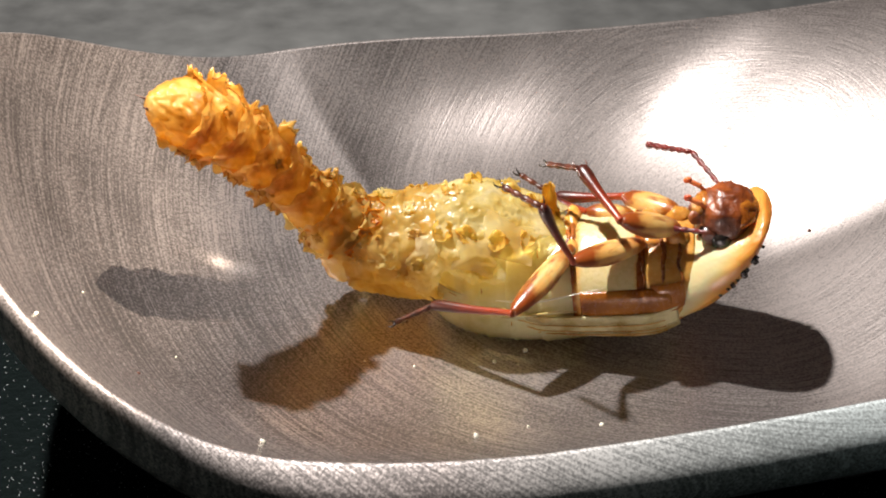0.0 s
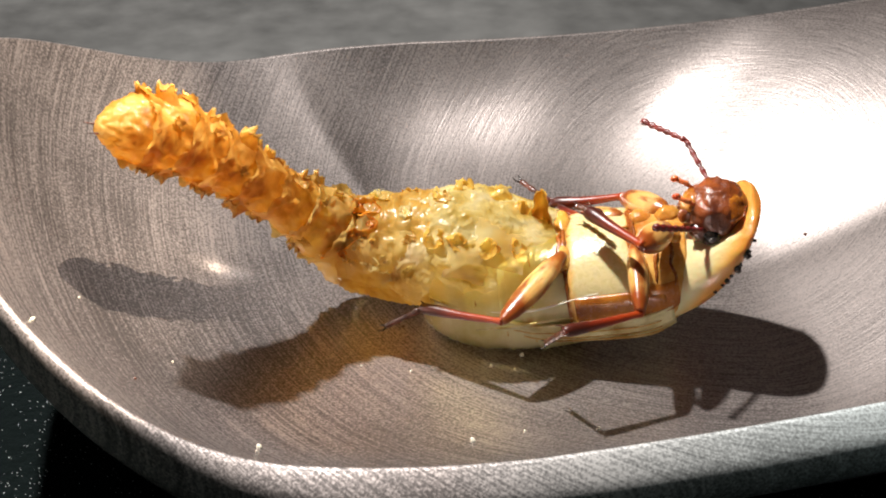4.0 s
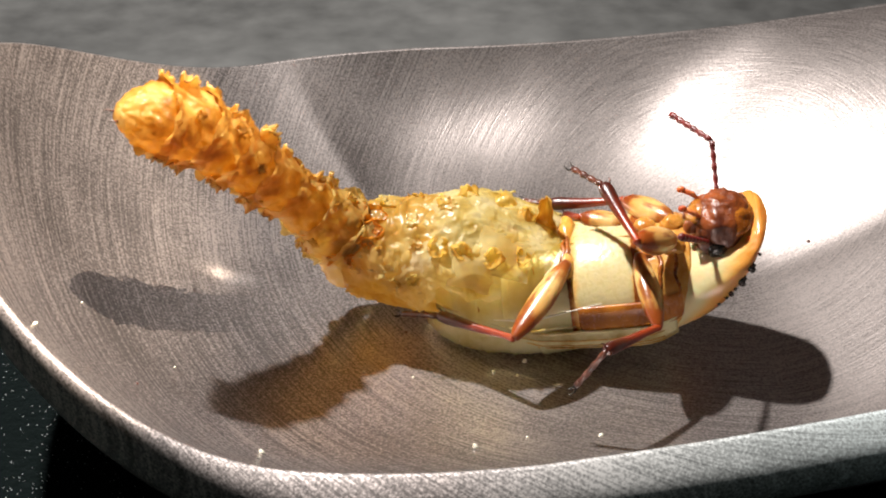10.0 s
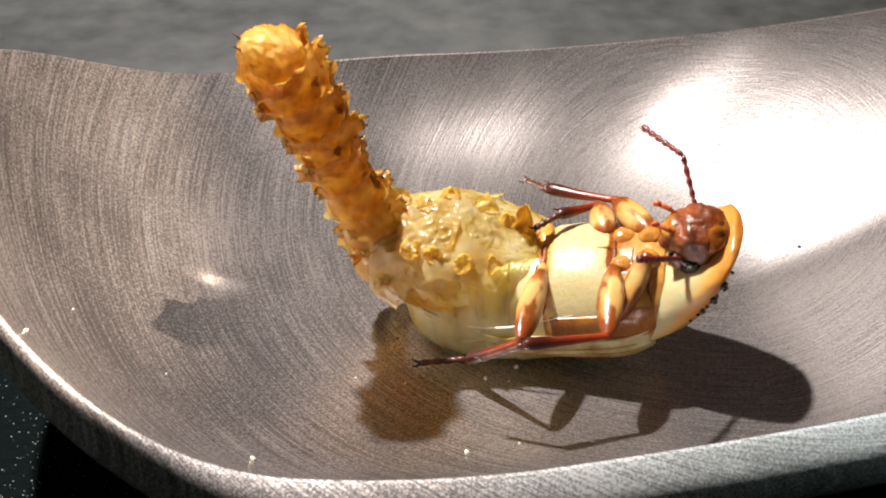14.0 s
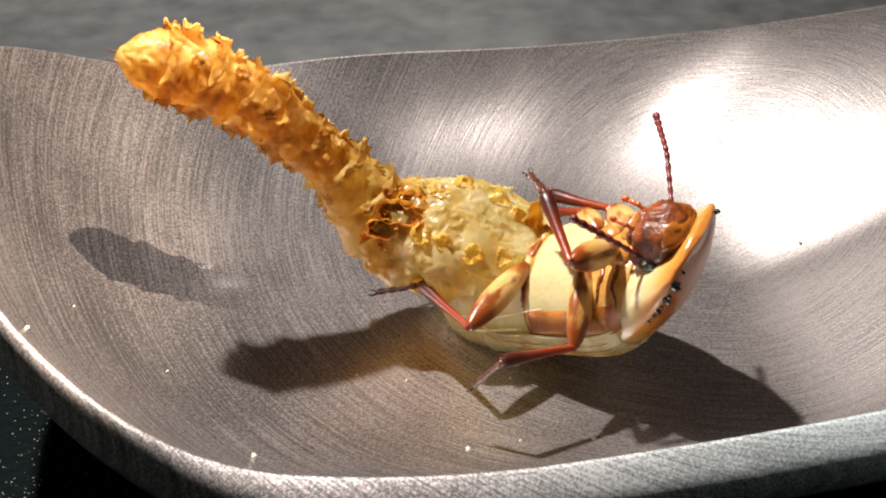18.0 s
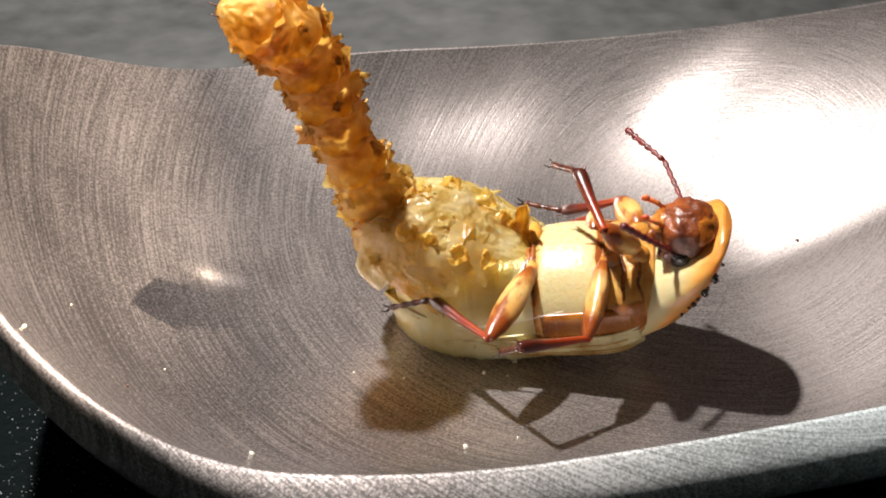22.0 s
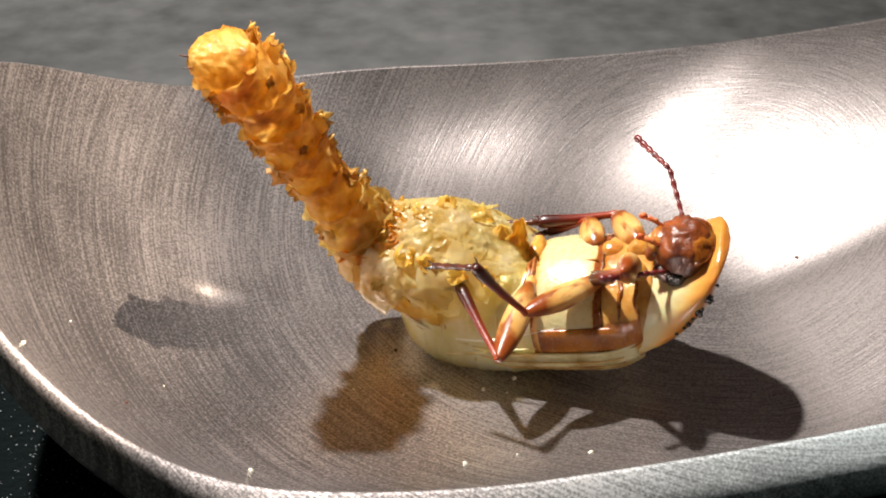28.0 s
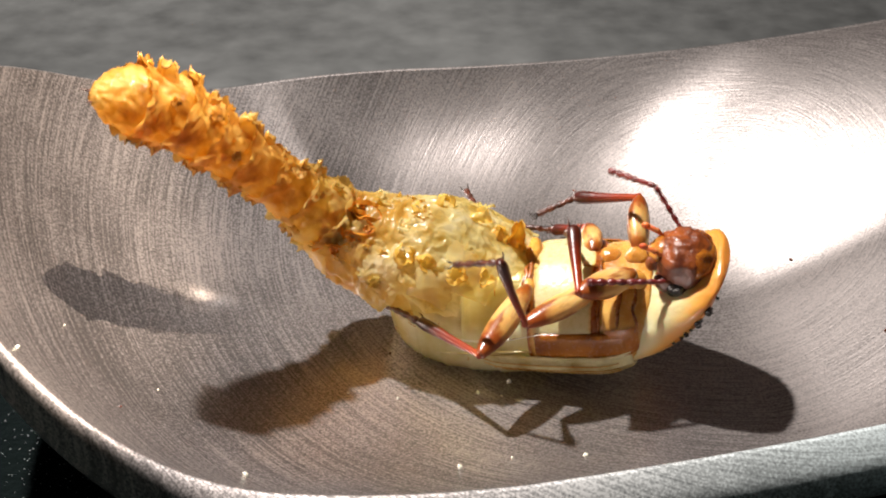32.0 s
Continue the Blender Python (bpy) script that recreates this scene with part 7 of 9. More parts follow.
    walk(limbs["tail0"], [(0, aim(-7.38, -0.02, 2.98, -8.01, -0.23, 3.97)), (0.5, aim(-7.28, 0.01, 2.99, -7.94, -0.16, 3.94)), (1, aim(-7.28, 0.01, 2.97, -7.93, -0.14, 3.91)), (1.5, aim(-7.37, 0.01, 3, -8.05, -0.17, 3.96)), (2, aim(-7.47, 0.01, 3.02, -8.2, -0.19, 4.01)), (2.5, aim(-7.35, 0.04, 3.05, -8.16, -0.18, 3.98)), (3, aim(-7.25, 0.07, 3.05, -8.11, -0.14, 3.92)), (3.5, aim(-7.32, 0.09, 3.1, -8.17, -0.15, 4)), (5.5, aim(-6.94, 0.09, 3.06, -7.6, -0.09, 4.07)), (6, aim(-7.25, 0.09, 3.08, -8.09, -0.19, 3.98)), (6.5, aim(-7.18, 0.12, 3.09, -7.98, -0.09, 3.98)), (7, aim(-6.44, 0.12, 3.04, -7.07, 0.13, 4.07)), (7.5, aim(-6.38, 0.13, 3.05, -6.99, 0.1, 4.05)), (8, aim(-6.04, 0.13, 3.03, -6.56, 0.11, 4.07)), (8.5, aim(-6.1, 0.13, 3.03, -6.63, 0.12, 4.06)), (9, aim(-6.33, 0.11, 3.03, -6.89, 0.09, 4.05)), (9.5, aim(-6.43, 0.11, 3.04, -6.96, 0.06, 4.08)), (10, aim(-7.18, 0.09, 3.07, -7.91, -0.07, 4.11)), (10.5, aim(-7.44, 0.09, 3.09, -8.23, -0.17, 4.05)), (11, aim(-7.43, 0.13, 3.12, -8.23, -0.04, 4.11)), (11.5, aim(-7.25, 0.2, 3.17, -8.05, 0.15, 4.07)), (12, aim(-7.26, 0.21, 3.2, -8.13, 0.2, 4.01)), (12.5, aim(-6.94, 0.19, 3.17, -7.74, 0.07, 4.07)), (13, aim(-6.44, 0.19, 3.13, -7.09, 0.02, 4.16)), (13.5, aim(-5.84, 0.17, 3.06, -6.29, -0.04, 4.05)), (14, aim(-5.55, 0.14, 2.97, -6.02, 0.06, 4.16)), (14.5, aim(-5.4, 0.17, 3.01, -5.72, 0.25, 4.26)), (16.5, aim(-5.4, -0.02, 3.22, -6.13, 0.12, 4.28)), (17, aim(-5.49, -0.21, 3.46, -6.35, 0.12, 4.37)), (17.5, aim(-5.55, -0.3, 3.55, -6.41, 0.02, 4.47)), (18, aim(-5.97, -0.33, 3.57, -6.79, -0.16, 4.56)), (18.5, aim(-6.07, -0.33, 3.47, -6.85, -0.22, 4.5)), (19, aim(-6.18, -0.26, 3.39, -6.95, -0.2, 4.43)), (19.5, aim(-5.55, -0.37, 3.51, -6.41, -0.09, 4.44)), (20, aim(-6.21, -0.11, 3.14, -6.57, -0.33, 4.37)), (20.5, aim(-5.35, 0.03, 3.17, -5.56, 0.17, 4.44)), (21, aim(-5.63, 0.22, 3.02, -6, 0.02, 4.22)), (21.5, aim(-5.32, 0.08, 3.14, -6.12, -0.01, 4.15)), (22, aim(-5.22, 0.24, 3.16, -5.9, 0.21, 4.25)), (22.5, aim(-5.32, 0.21, 3.08, -6.04, 0.01, 4.14)), (23, aim(-5.4, 0.05, 3.27, -6.18, 0.08, 4.31)), (23.5, aim(-5.39, 0.14, 3.15, -6.16, 0.09, 4.2)), (24, aim(-5.61, 0.21, 3.06, -6.23, 0.07, 4.07)), (24.5, aim(-5.29, 0.31, 3.13, -5.92, 0.34, 4.26)), (25, aim(-5.75, 0.21, 3.08, -6.43, 0.02, 4.02)), (25.5, aim(-5.77, 0.11, 3.16, -6.54, 0.06, 4.2)), (27.5, aim(-5.82, 0.02, 3.35, -6.72, -0.04, 4.28)), (28, aim(-5.82, 0.11, 3.17, -6.44, 0.01, 4.3)), (28.5, aim(-5.92, 0.12, 3.12, -6.55, -0.04, 4.24)), (29, aim(-6.4, 0.05, 3.19, -7.31, -0.24, 4.07)), (29.5, aim(-6.16, -0.02, 3.39, -7.14, -0.05, 4.24)), (30, aim(-5.96, 0.16, 3.18, -6.64, 0.02, 4.28)), (30.5, aim(-5.85, 0.13, 2.98, -6.24, -0.06, 4.16)), (31, aim(-6.25, -0.05, 3.31, -7.12, -0.01, 4.27)), (31.5, aim(-7.07, 0.13, 3.11, -7.88, -0.22, 4.02)), (32, aim(-6.61, 0.14, 3.21, -7.5, 0, 4.14))])
    walk(limbs["tail1"], [(0, aim(-8.01, -0.23, 3.97, -8.58, -0.5, 4.98)), (0.5, aim(-7.94, -0.16, 3.94, -8.55, -0.38, 4.92)), (1, aim(-7.93, -0.14, 3.91, -8.52, -0.35, 4.86)), (1.5, aim(-8.05, -0.17, 3.96, -8.68, -0.42, 4.93)), (2, aim(-8.2, -0.19, 4.01, -8.9, -0.47, 5.01)), (2.5, aim(-8.16, -0.18, 3.98, -8.91, -0.46, 4.94)), (3, aim(-8.11, -0.14, 3.92, -8.92, -0.41, 4.82)), (3.5, aim(-8.17, -0.15, 4, -8.97, -0.46, 4.92)), (5.5, aim(-7.6, -0.09, 4.07, -8.22, -0.35, 5.09)), (6, aim(-8.09, -0.19, 3.98, -8.88, -0.53, 4.91)), (6.5, aim(-7.98, -0.09, 3.98, -8.74, -0.36, 4.9)), (7, aim(-7.07, 0.13, 4.07, -7.66, 0.08, 5.13)), (7.5, aim(-6.99, 0.1, 4.05, -7.55, 0.01, 5.07)), (8, aim(-6.56, 0.11, 4.07, -7.06, 0.02, 5.11)), (8.5, aim(-6.63, 0.12, 4.06, -7.12, 0.04, 5.1)), (9, aim(-6.89, 0.09, 4.05, -7.4, 0.01, 5.1)), (9.5, aim(-6.96, 0.06, 4.08, -7.45, -0.06, 5.14)), (10, aim(-7.91, -0.07, 4.11, -8.6, -0.31, 5.16)), (10.5, aim(-8.23, -0.17, 4.05, -8.96, -0.51, 5.02)), (11, aim(-8.23, -0.04, 4.11, -8.99, -0.3, 5.1)), (11.5, aim(-8.05, 0.15, 4.07, -8.82, 0.03, 4.98)), (12, aim(-8.13, 0.2, 4.01, -8.99, 0.12, 4.82)), (12.5, aim(-7.74, 0.07, 4.07, -8.51, -0.11, 4.99)), (13, aim(-7.09, 0.02, 4.16, -7.69, -0.22, 5.2)), (13.5, aim(-6.29, -0.04, 4.05, -6.69, -0.3, 5.05)), (14, aim(-6.02, 0.06, 4.16, -6.41, -0.08, 5.36)), (14.5, aim(-5.72, 0.25, 4.26, -5.98, 0.28, 5.53)), (16.5, aim(-6.13, 0.12, 4.28, -6.85, 0.19, 5.36)), (17, aim(-6.35, 0.12, 4.37, -7.23, 0.4, 5.28)), (17.5, aim(-6.41, 0.02, 4.47, -7.28, 0.28, 5.4)), (18, aim(-6.79, -0.16, 4.56, -7.63, -0.08, 5.54)), (18.5, aim(-6.85, -0.22, 4.5, -7.65, -0.2, 5.53)), (19, aim(-6.95, -0.2, 4.43, -7.74, -0.25, 5.46)), (19.5, aim(-6.41, -0.09, 4.44, -7.28, 0.12, 5.38)), (20, aim(-6.57, -0.33, 4.37, -6.86, -0.61, 5.6)), (20.5, aim(-5.56, 0.17, 4.44, -5.72, 0.24, 5.72)), (21, aim(-6, 0.02, 4.22, -6.3, -0.25, 5.43)), (21.5, aim(-6.12, -0.01, 4.15, -6.88, -0.18, 5.19)), (22, aim(-5.9, 0.21, 4.25, -6.53, 0.12, 5.38)), (22.5, aim(-6.04, 0.01, 4.14, -6.69, -0.25, 5.22)), (23, aim(-6.18, 0.08, 4.31, -6.92, 0.04, 5.37)), (23.5, aim(-6.16, 0.09, 4.2, -6.88, -0.02, 5.27)), (24, aim(-6.23, 0.07, 4.07, -6.8, -0.13, 5.1)), (24.5, aim(-5.92, 0.34, 4.26, -6.5, 0.31, 5.41)), (25, aim(-6.43, 0.02, 4.02, -7.06, -0.22, 4.98)), (25.5, aim(-6.54, 0.06, 4.2, -7.29, -0.06, 5.25)), (27.5, aim(-6.72, -0.04, 4.28, -7.59, -0.19, 5.23)), (28, aim(-6.44, 0.01, 4.3, -7, -0.15, 5.45)), (28.5, aim(-6.55, -0.04, 4.24, -7.11, -0.25, 5.39)), (29, aim(-7.31, -0.24, 4.07, -8.15, -0.59, 4.98)), (29.5, aim(-7.14, -0.05, 4.24, -8.08, -0.14, 5.14)), (30, aim(-6.64, 0.02, 4.28, -7.25, -0.2, 5.4)), (30.5, aim(-6.24, -0.06, 4.16, -6.55, -0.31, 5.35)), (31, aim(-7.12, -0.01, 4.27, -7.97, -0.05, 5.25)), (31.5, aim(-7.88, -0.22, 4.02, -8.63, -0.63, 4.97)), (32, aim(-7.5, 0, 4.14, -8.34, -0.21, 5.1))])
    walk(limbs["tail2"], [(0, aim(-8.58, -0.5, 4.98, -9.12, -0.8, 5.99)), (0.5, aim(-8.55, -0.38, 4.92, -9.13, -0.63, 5.91)), (1, aim(-8.52, -0.35, 4.86, -9.1, -0.59, 5.82)), (1.5, aim(-8.68, -0.42, 4.93, -9.29, -0.69, 5.91)), (2, aim(-8.9, -0.47, 5.01, -9.59, -0.81, 6)), (2.5, aim(-8.91, -0.46, 4.94, -9.65, -0.8, 5.88)), (3, aim(-8.92, -0.41, 4.82, -9.72, -0.72, 5.71)), (3.5, aim(-8.97, -0.46, 4.92, -9.75, -0.8, 5.84)), (5.5, aim(-8.22, -0.35, 5.09, -8.81, -0.63, 6.12)), (6, aim(-8.88, -0.53, 4.91, -9.64, -0.93, 5.84)), (6.5, aim(-8.74, -0.36, 4.9, -9.46, -0.65, 5.84)), (7, aim(-7.66, 0.08, 5.13, -8.22, 0, 6.19)), (7.5, aim(-7.55, 0.01, 5.07, -8.1, -0.12, 6.09)), (8, aim(-7.06, 0.02, 5.11, -7.52, -0.1, 6.17)), (8.5, aim(-7.12, 0.04, 5.1, -7.59, -0.06, 6.16)), (9, aim(-7.4, 0.01, 5.1, -7.91, -0.11, 6.13)), (9.5, aim(-7.45, -0.06, 5.14, -7.92, -0.21, 6.21)), (10, aim(-8.6, -0.31, 5.16, -9.28, -0.6, 6.21)), (10.5, aim(-8.96, -0.51, 5.02, -9.66, -0.88, 6)), (11, aim(-8.99, -0.3, 5.1, -9.73, -0.59, 6.1)), (11.5, aim(-8.82, 0.03, 4.98, -9.61, -0.15, 5.86)), (12, aim(-8.99, 0.12, 4.82, -9.86, -0.01, 5.61)), (12.5, aim(-8.51, -0.11, 4.99, -9.27, -0.34, 5.9)), (13, aim(-7.69, -0.22, 5.2, -8.23, -0.48, 6.26)), (13.5, aim(-6.69, -0.3, 5.05, -7.03, -0.57, 6.08)), (14, aim(-6.41, -0.08, 5.36, -6.74, -0.23, 6.59)), (14.5, aim(-5.98, 0.28, 5.53, -6.25, 0.23, 6.8)), (16.5, aim(-6.85, 0.19, 5.36, -7.64, 0.13, 6.4)), (17, aim(-7.23, 0.4, 5.28, -8.2, 0.56, 6.13)), (17.5, aim(-7.28, 0.28, 5.4, -8.25, 0.43, 6.25)), (18, aim(-7.63, -0.08, 5.54, -8.56, -0.14, 6.45)), (18.5, aim(-7.65, -0.2, 5.53, -8.54, -0.34, 6.46)), (19, aim(-7.74, -0.25, 5.46, -8.6, -0.45, 6.4)), (19.5, aim(-7.28, 0.12, 5.38, -8.24, 0.21, 6.25)), (20, aim(-6.86, -0.61, 5.6, -7.13, -0.97, 6.81)), (20.5, aim(-5.72, 0.24, 5.72, -5.87, 0.25, 7)), (21, aim(-6.3, -0.25, 5.43, -6.56, -0.55, 6.64)), (21.5, aim(-6.88, -0.18, 5.19, -7.64, -0.4, 6.21)), (22, aim(-6.53, 0.12, 5.38, -7.05, 0.07, 6.57)), (22.5, aim(-6.69, -0.25, 5.22, -7.34, -0.58, 6.3)), (23, aim(-6.92, 0.04, 5.37, -7.66, -0.06, 6.42)), (23.5, aim(-6.88, -0.02, 5.27, -7.59, -0.19, 6.34)), (24, aim(-6.8, -0.13, 5.1, -7.33, -0.37, 6.14)), (24.5, aim(-6.5, 0.31, 5.41, -7.02, 0.27, 6.59)), (25, aim(-7.06, -0.22, 4.98, -7.67, -0.5, 5.95)), (25.5, aim(-7.29, -0.06, 5.25, -8.04, -0.24, 6.29)), (27.5, aim(-7.59, -0.19, 5.23, -8.51, -0.46, 6.1)), (28, aim(-7, -0.15, 5.45, -7.52, -0.33, 6.63)), (28.5, aim(-7.11, -0.25, 5.39, -7.59, -0.47, 6.57)), (29, aim(-8.15, -0.59, 4.98, -8.98, -1, 5.89)), (29.5, aim(-8.08, -0.14, 5.14, -9.01, -0.27, 6.03)), (30, aim(-7.25, -0.2, 5.4, -7.8, -0.42, 6.55)), (30.5, aim(-6.55, -0.31, 5.35, -6.82, -0.59, 6.54)), (31, aim(-7.97, -0.05, 5.25, -8.85, -0.18, 6.18)), (31.5, aim(-8.63, -0.63, 4.97, -9.34, -1.06, 5.93)), (32, aim(-8.34, -0.21, 5.1, -9.18, -0.5, 6.04))])
    walk(limbs["tail3"], [(0, aim(-9.12, -0.8, 5.99, -9.63, -1.12, 7.02)), (0.5, aim(-9.13, -0.63, 5.91, -9.69, -0.9, 6.91)), (1, aim(-9.1, -0.59, 5.82, -9.66, -0.85, 6.78)), (1.5, aim(-9.29, -0.69, 5.91, -9.87, -0.98, 6.91)), (2, aim(-9.59, -0.81, 6, -10.3, -1.19, 6.95)), (2.5, aim(-9.65, -0.8, 5.88, -10.4, -1.17, 6.82)), (3, aim(-9.72, -0.72, 5.71, -10.51, -1.06, 6.6)), (3.5, aim(-9.75, -0.8, 5.84, -10.52, -1.17, 6.75)), (5.5, aim(-8.81, -0.63, 6.12, -9.38, -0.94, 7.16)), (6, aim(-9.64, -0.93, 5.84, -10.39, -1.35, 6.76)), (6.5, aim(-9.46, -0.65, 5.84, -10.15, -0.95, 6.8)), (7, aim(-8.22, 0, 6.19, -8.75, -0.09, 7.27)), (7.5, aim(-8.1, -0.12, 6.09, -8.62, -0.26, 7.13)), (8, aim(-7.52, -0.1, 6.17, -7.96, -0.23, 7.24)), (8.5, aim(-7.59, -0.06, 6.16, -8.01, -0.17, 7.23)), (9, aim(-7.91, -0.11, 6.13, -8.42, -0.27, 7.17)), (9.5, aim(-7.92, -0.21, 6.21, -8.38, -0.39, 7.27)), (10, aim(-9.28, -0.6, 6.21, -9.96, -0.93, 7.25)), (10.5, aim(-9.66, -0.88, 6, -10.35, -1.28, 6.98)), (11, aim(-9.73, -0.59, 6.1, -10.47, -0.92, 7.09)), (11.5, aim(-9.61, -0.15, 5.86, -10.4, -0.38, 6.73)), (12, aim(-9.86, -0.01, 5.61, -10.73, -0.17, 6.39)), (12.5, aim(-9.27, -0.34, 5.9, -10.04, -0.6, 6.8)), (13, aim(-8.23, -0.48, 6.26, -8.73, -0.73, 7.35)), (13.5, aim(-7.03, -0.57, 6.08, -7.28, -0.83, 7.13)), (14, aim(-6.74, -0.23, 6.59, -6.98, -0.36, 7.83)), (14.5, aim(-6.25, 0.23, 6.8, -6.52, 0.14, 8.06)), (16.5, aim(-7.64, 0.13, 6.4, -8.45, -0.01, 7.4)), (17, aim(-8.2, 0.56, 6.13, -9.23, 0.62, 6.91)), (17.5, aim(-8.25, 0.43, 6.25, -9.28, 0.47, 7.04)), (18, aim(-8.56, -0.14, 6.45, -9.51, -0.29, 7.31)), (18.5, aim(-8.54, -0.34, 6.46, -9.46, -0.57, 7.35)), (19, aim(-8.6, -0.45, 6.4, -9.47, -0.73, 7.32)), (19.5, aim(-8.24, 0.21, 6.25, -9.24, 0.21, 7.07)), (20, aim(-7.13, -0.97, 6.81, -7.39, -1.41, 8)), (20.5, aim(-5.87, 0.25, 7, -6.01, 0.23, 8.29)), (21, aim(-6.56, -0.55, 6.64, -6.79, -0.87, 7.86)), (21.5, aim(-7.64, -0.4, 6.21, -8.39, -0.64, 7.23)), (22, aim(-7.05, 0.07, 6.57, -7.51, 0.01, 7.78)), (22.5, aim(-7.34, -0.58, 6.3, -7.96, -0.93, 7.37)), (23, aim(-7.66, -0.06, 6.42, -8.41, -0.18, 7.47)), (23.5, aim(-7.59, -0.19, 6.34, -8.31, -0.4, 7.39)), (24, aim(-7.33, -0.37, 6.14, -7.84, -0.61, 7.19)), (24.5, aim(-7.02, 0.27, 6.59, -7.53, 0.21, 7.77)), (25, aim(-7.67, -0.5, 5.95, -8.28, -0.84, 6.89)), (25.5, aim(-8.04, -0.24, 6.29, -8.81, -0.48, 7.31)), (27.5, aim(-8.51, -0.46, 6.1, -9.46, -0.82, 6.91)), (28, aim(-7.52, -0.33, 6.63, -7.96, -0.51, 7.83)), (28.5, aim(-7.59, -0.47, 6.57, -8.01, -0.67, 7.78)), (29, aim(-8.98, -1, 5.89, -9.78, -1.43, 6.81)), (29.5, aim(-9.01, -0.27, 6.03, -9.94, -0.44, 6.93)), (30, aim(-7.8, -0.42, 6.55, -8.3, -0.64, 7.73)), (30.5, aim(-6.82, -0.59, 6.54, -7.06, -0.89, 7.73)), (31, aim(-8.85, -0.18, 6.18, -9.76, -0.38, 7.09)), (31.5, aim(-9.34, -1.06, 5.93, -10.02, -1.51, 6.92)), (32, aim(-9.18, -0.5, 6.04, -10.01, -0.83, 6.98))])
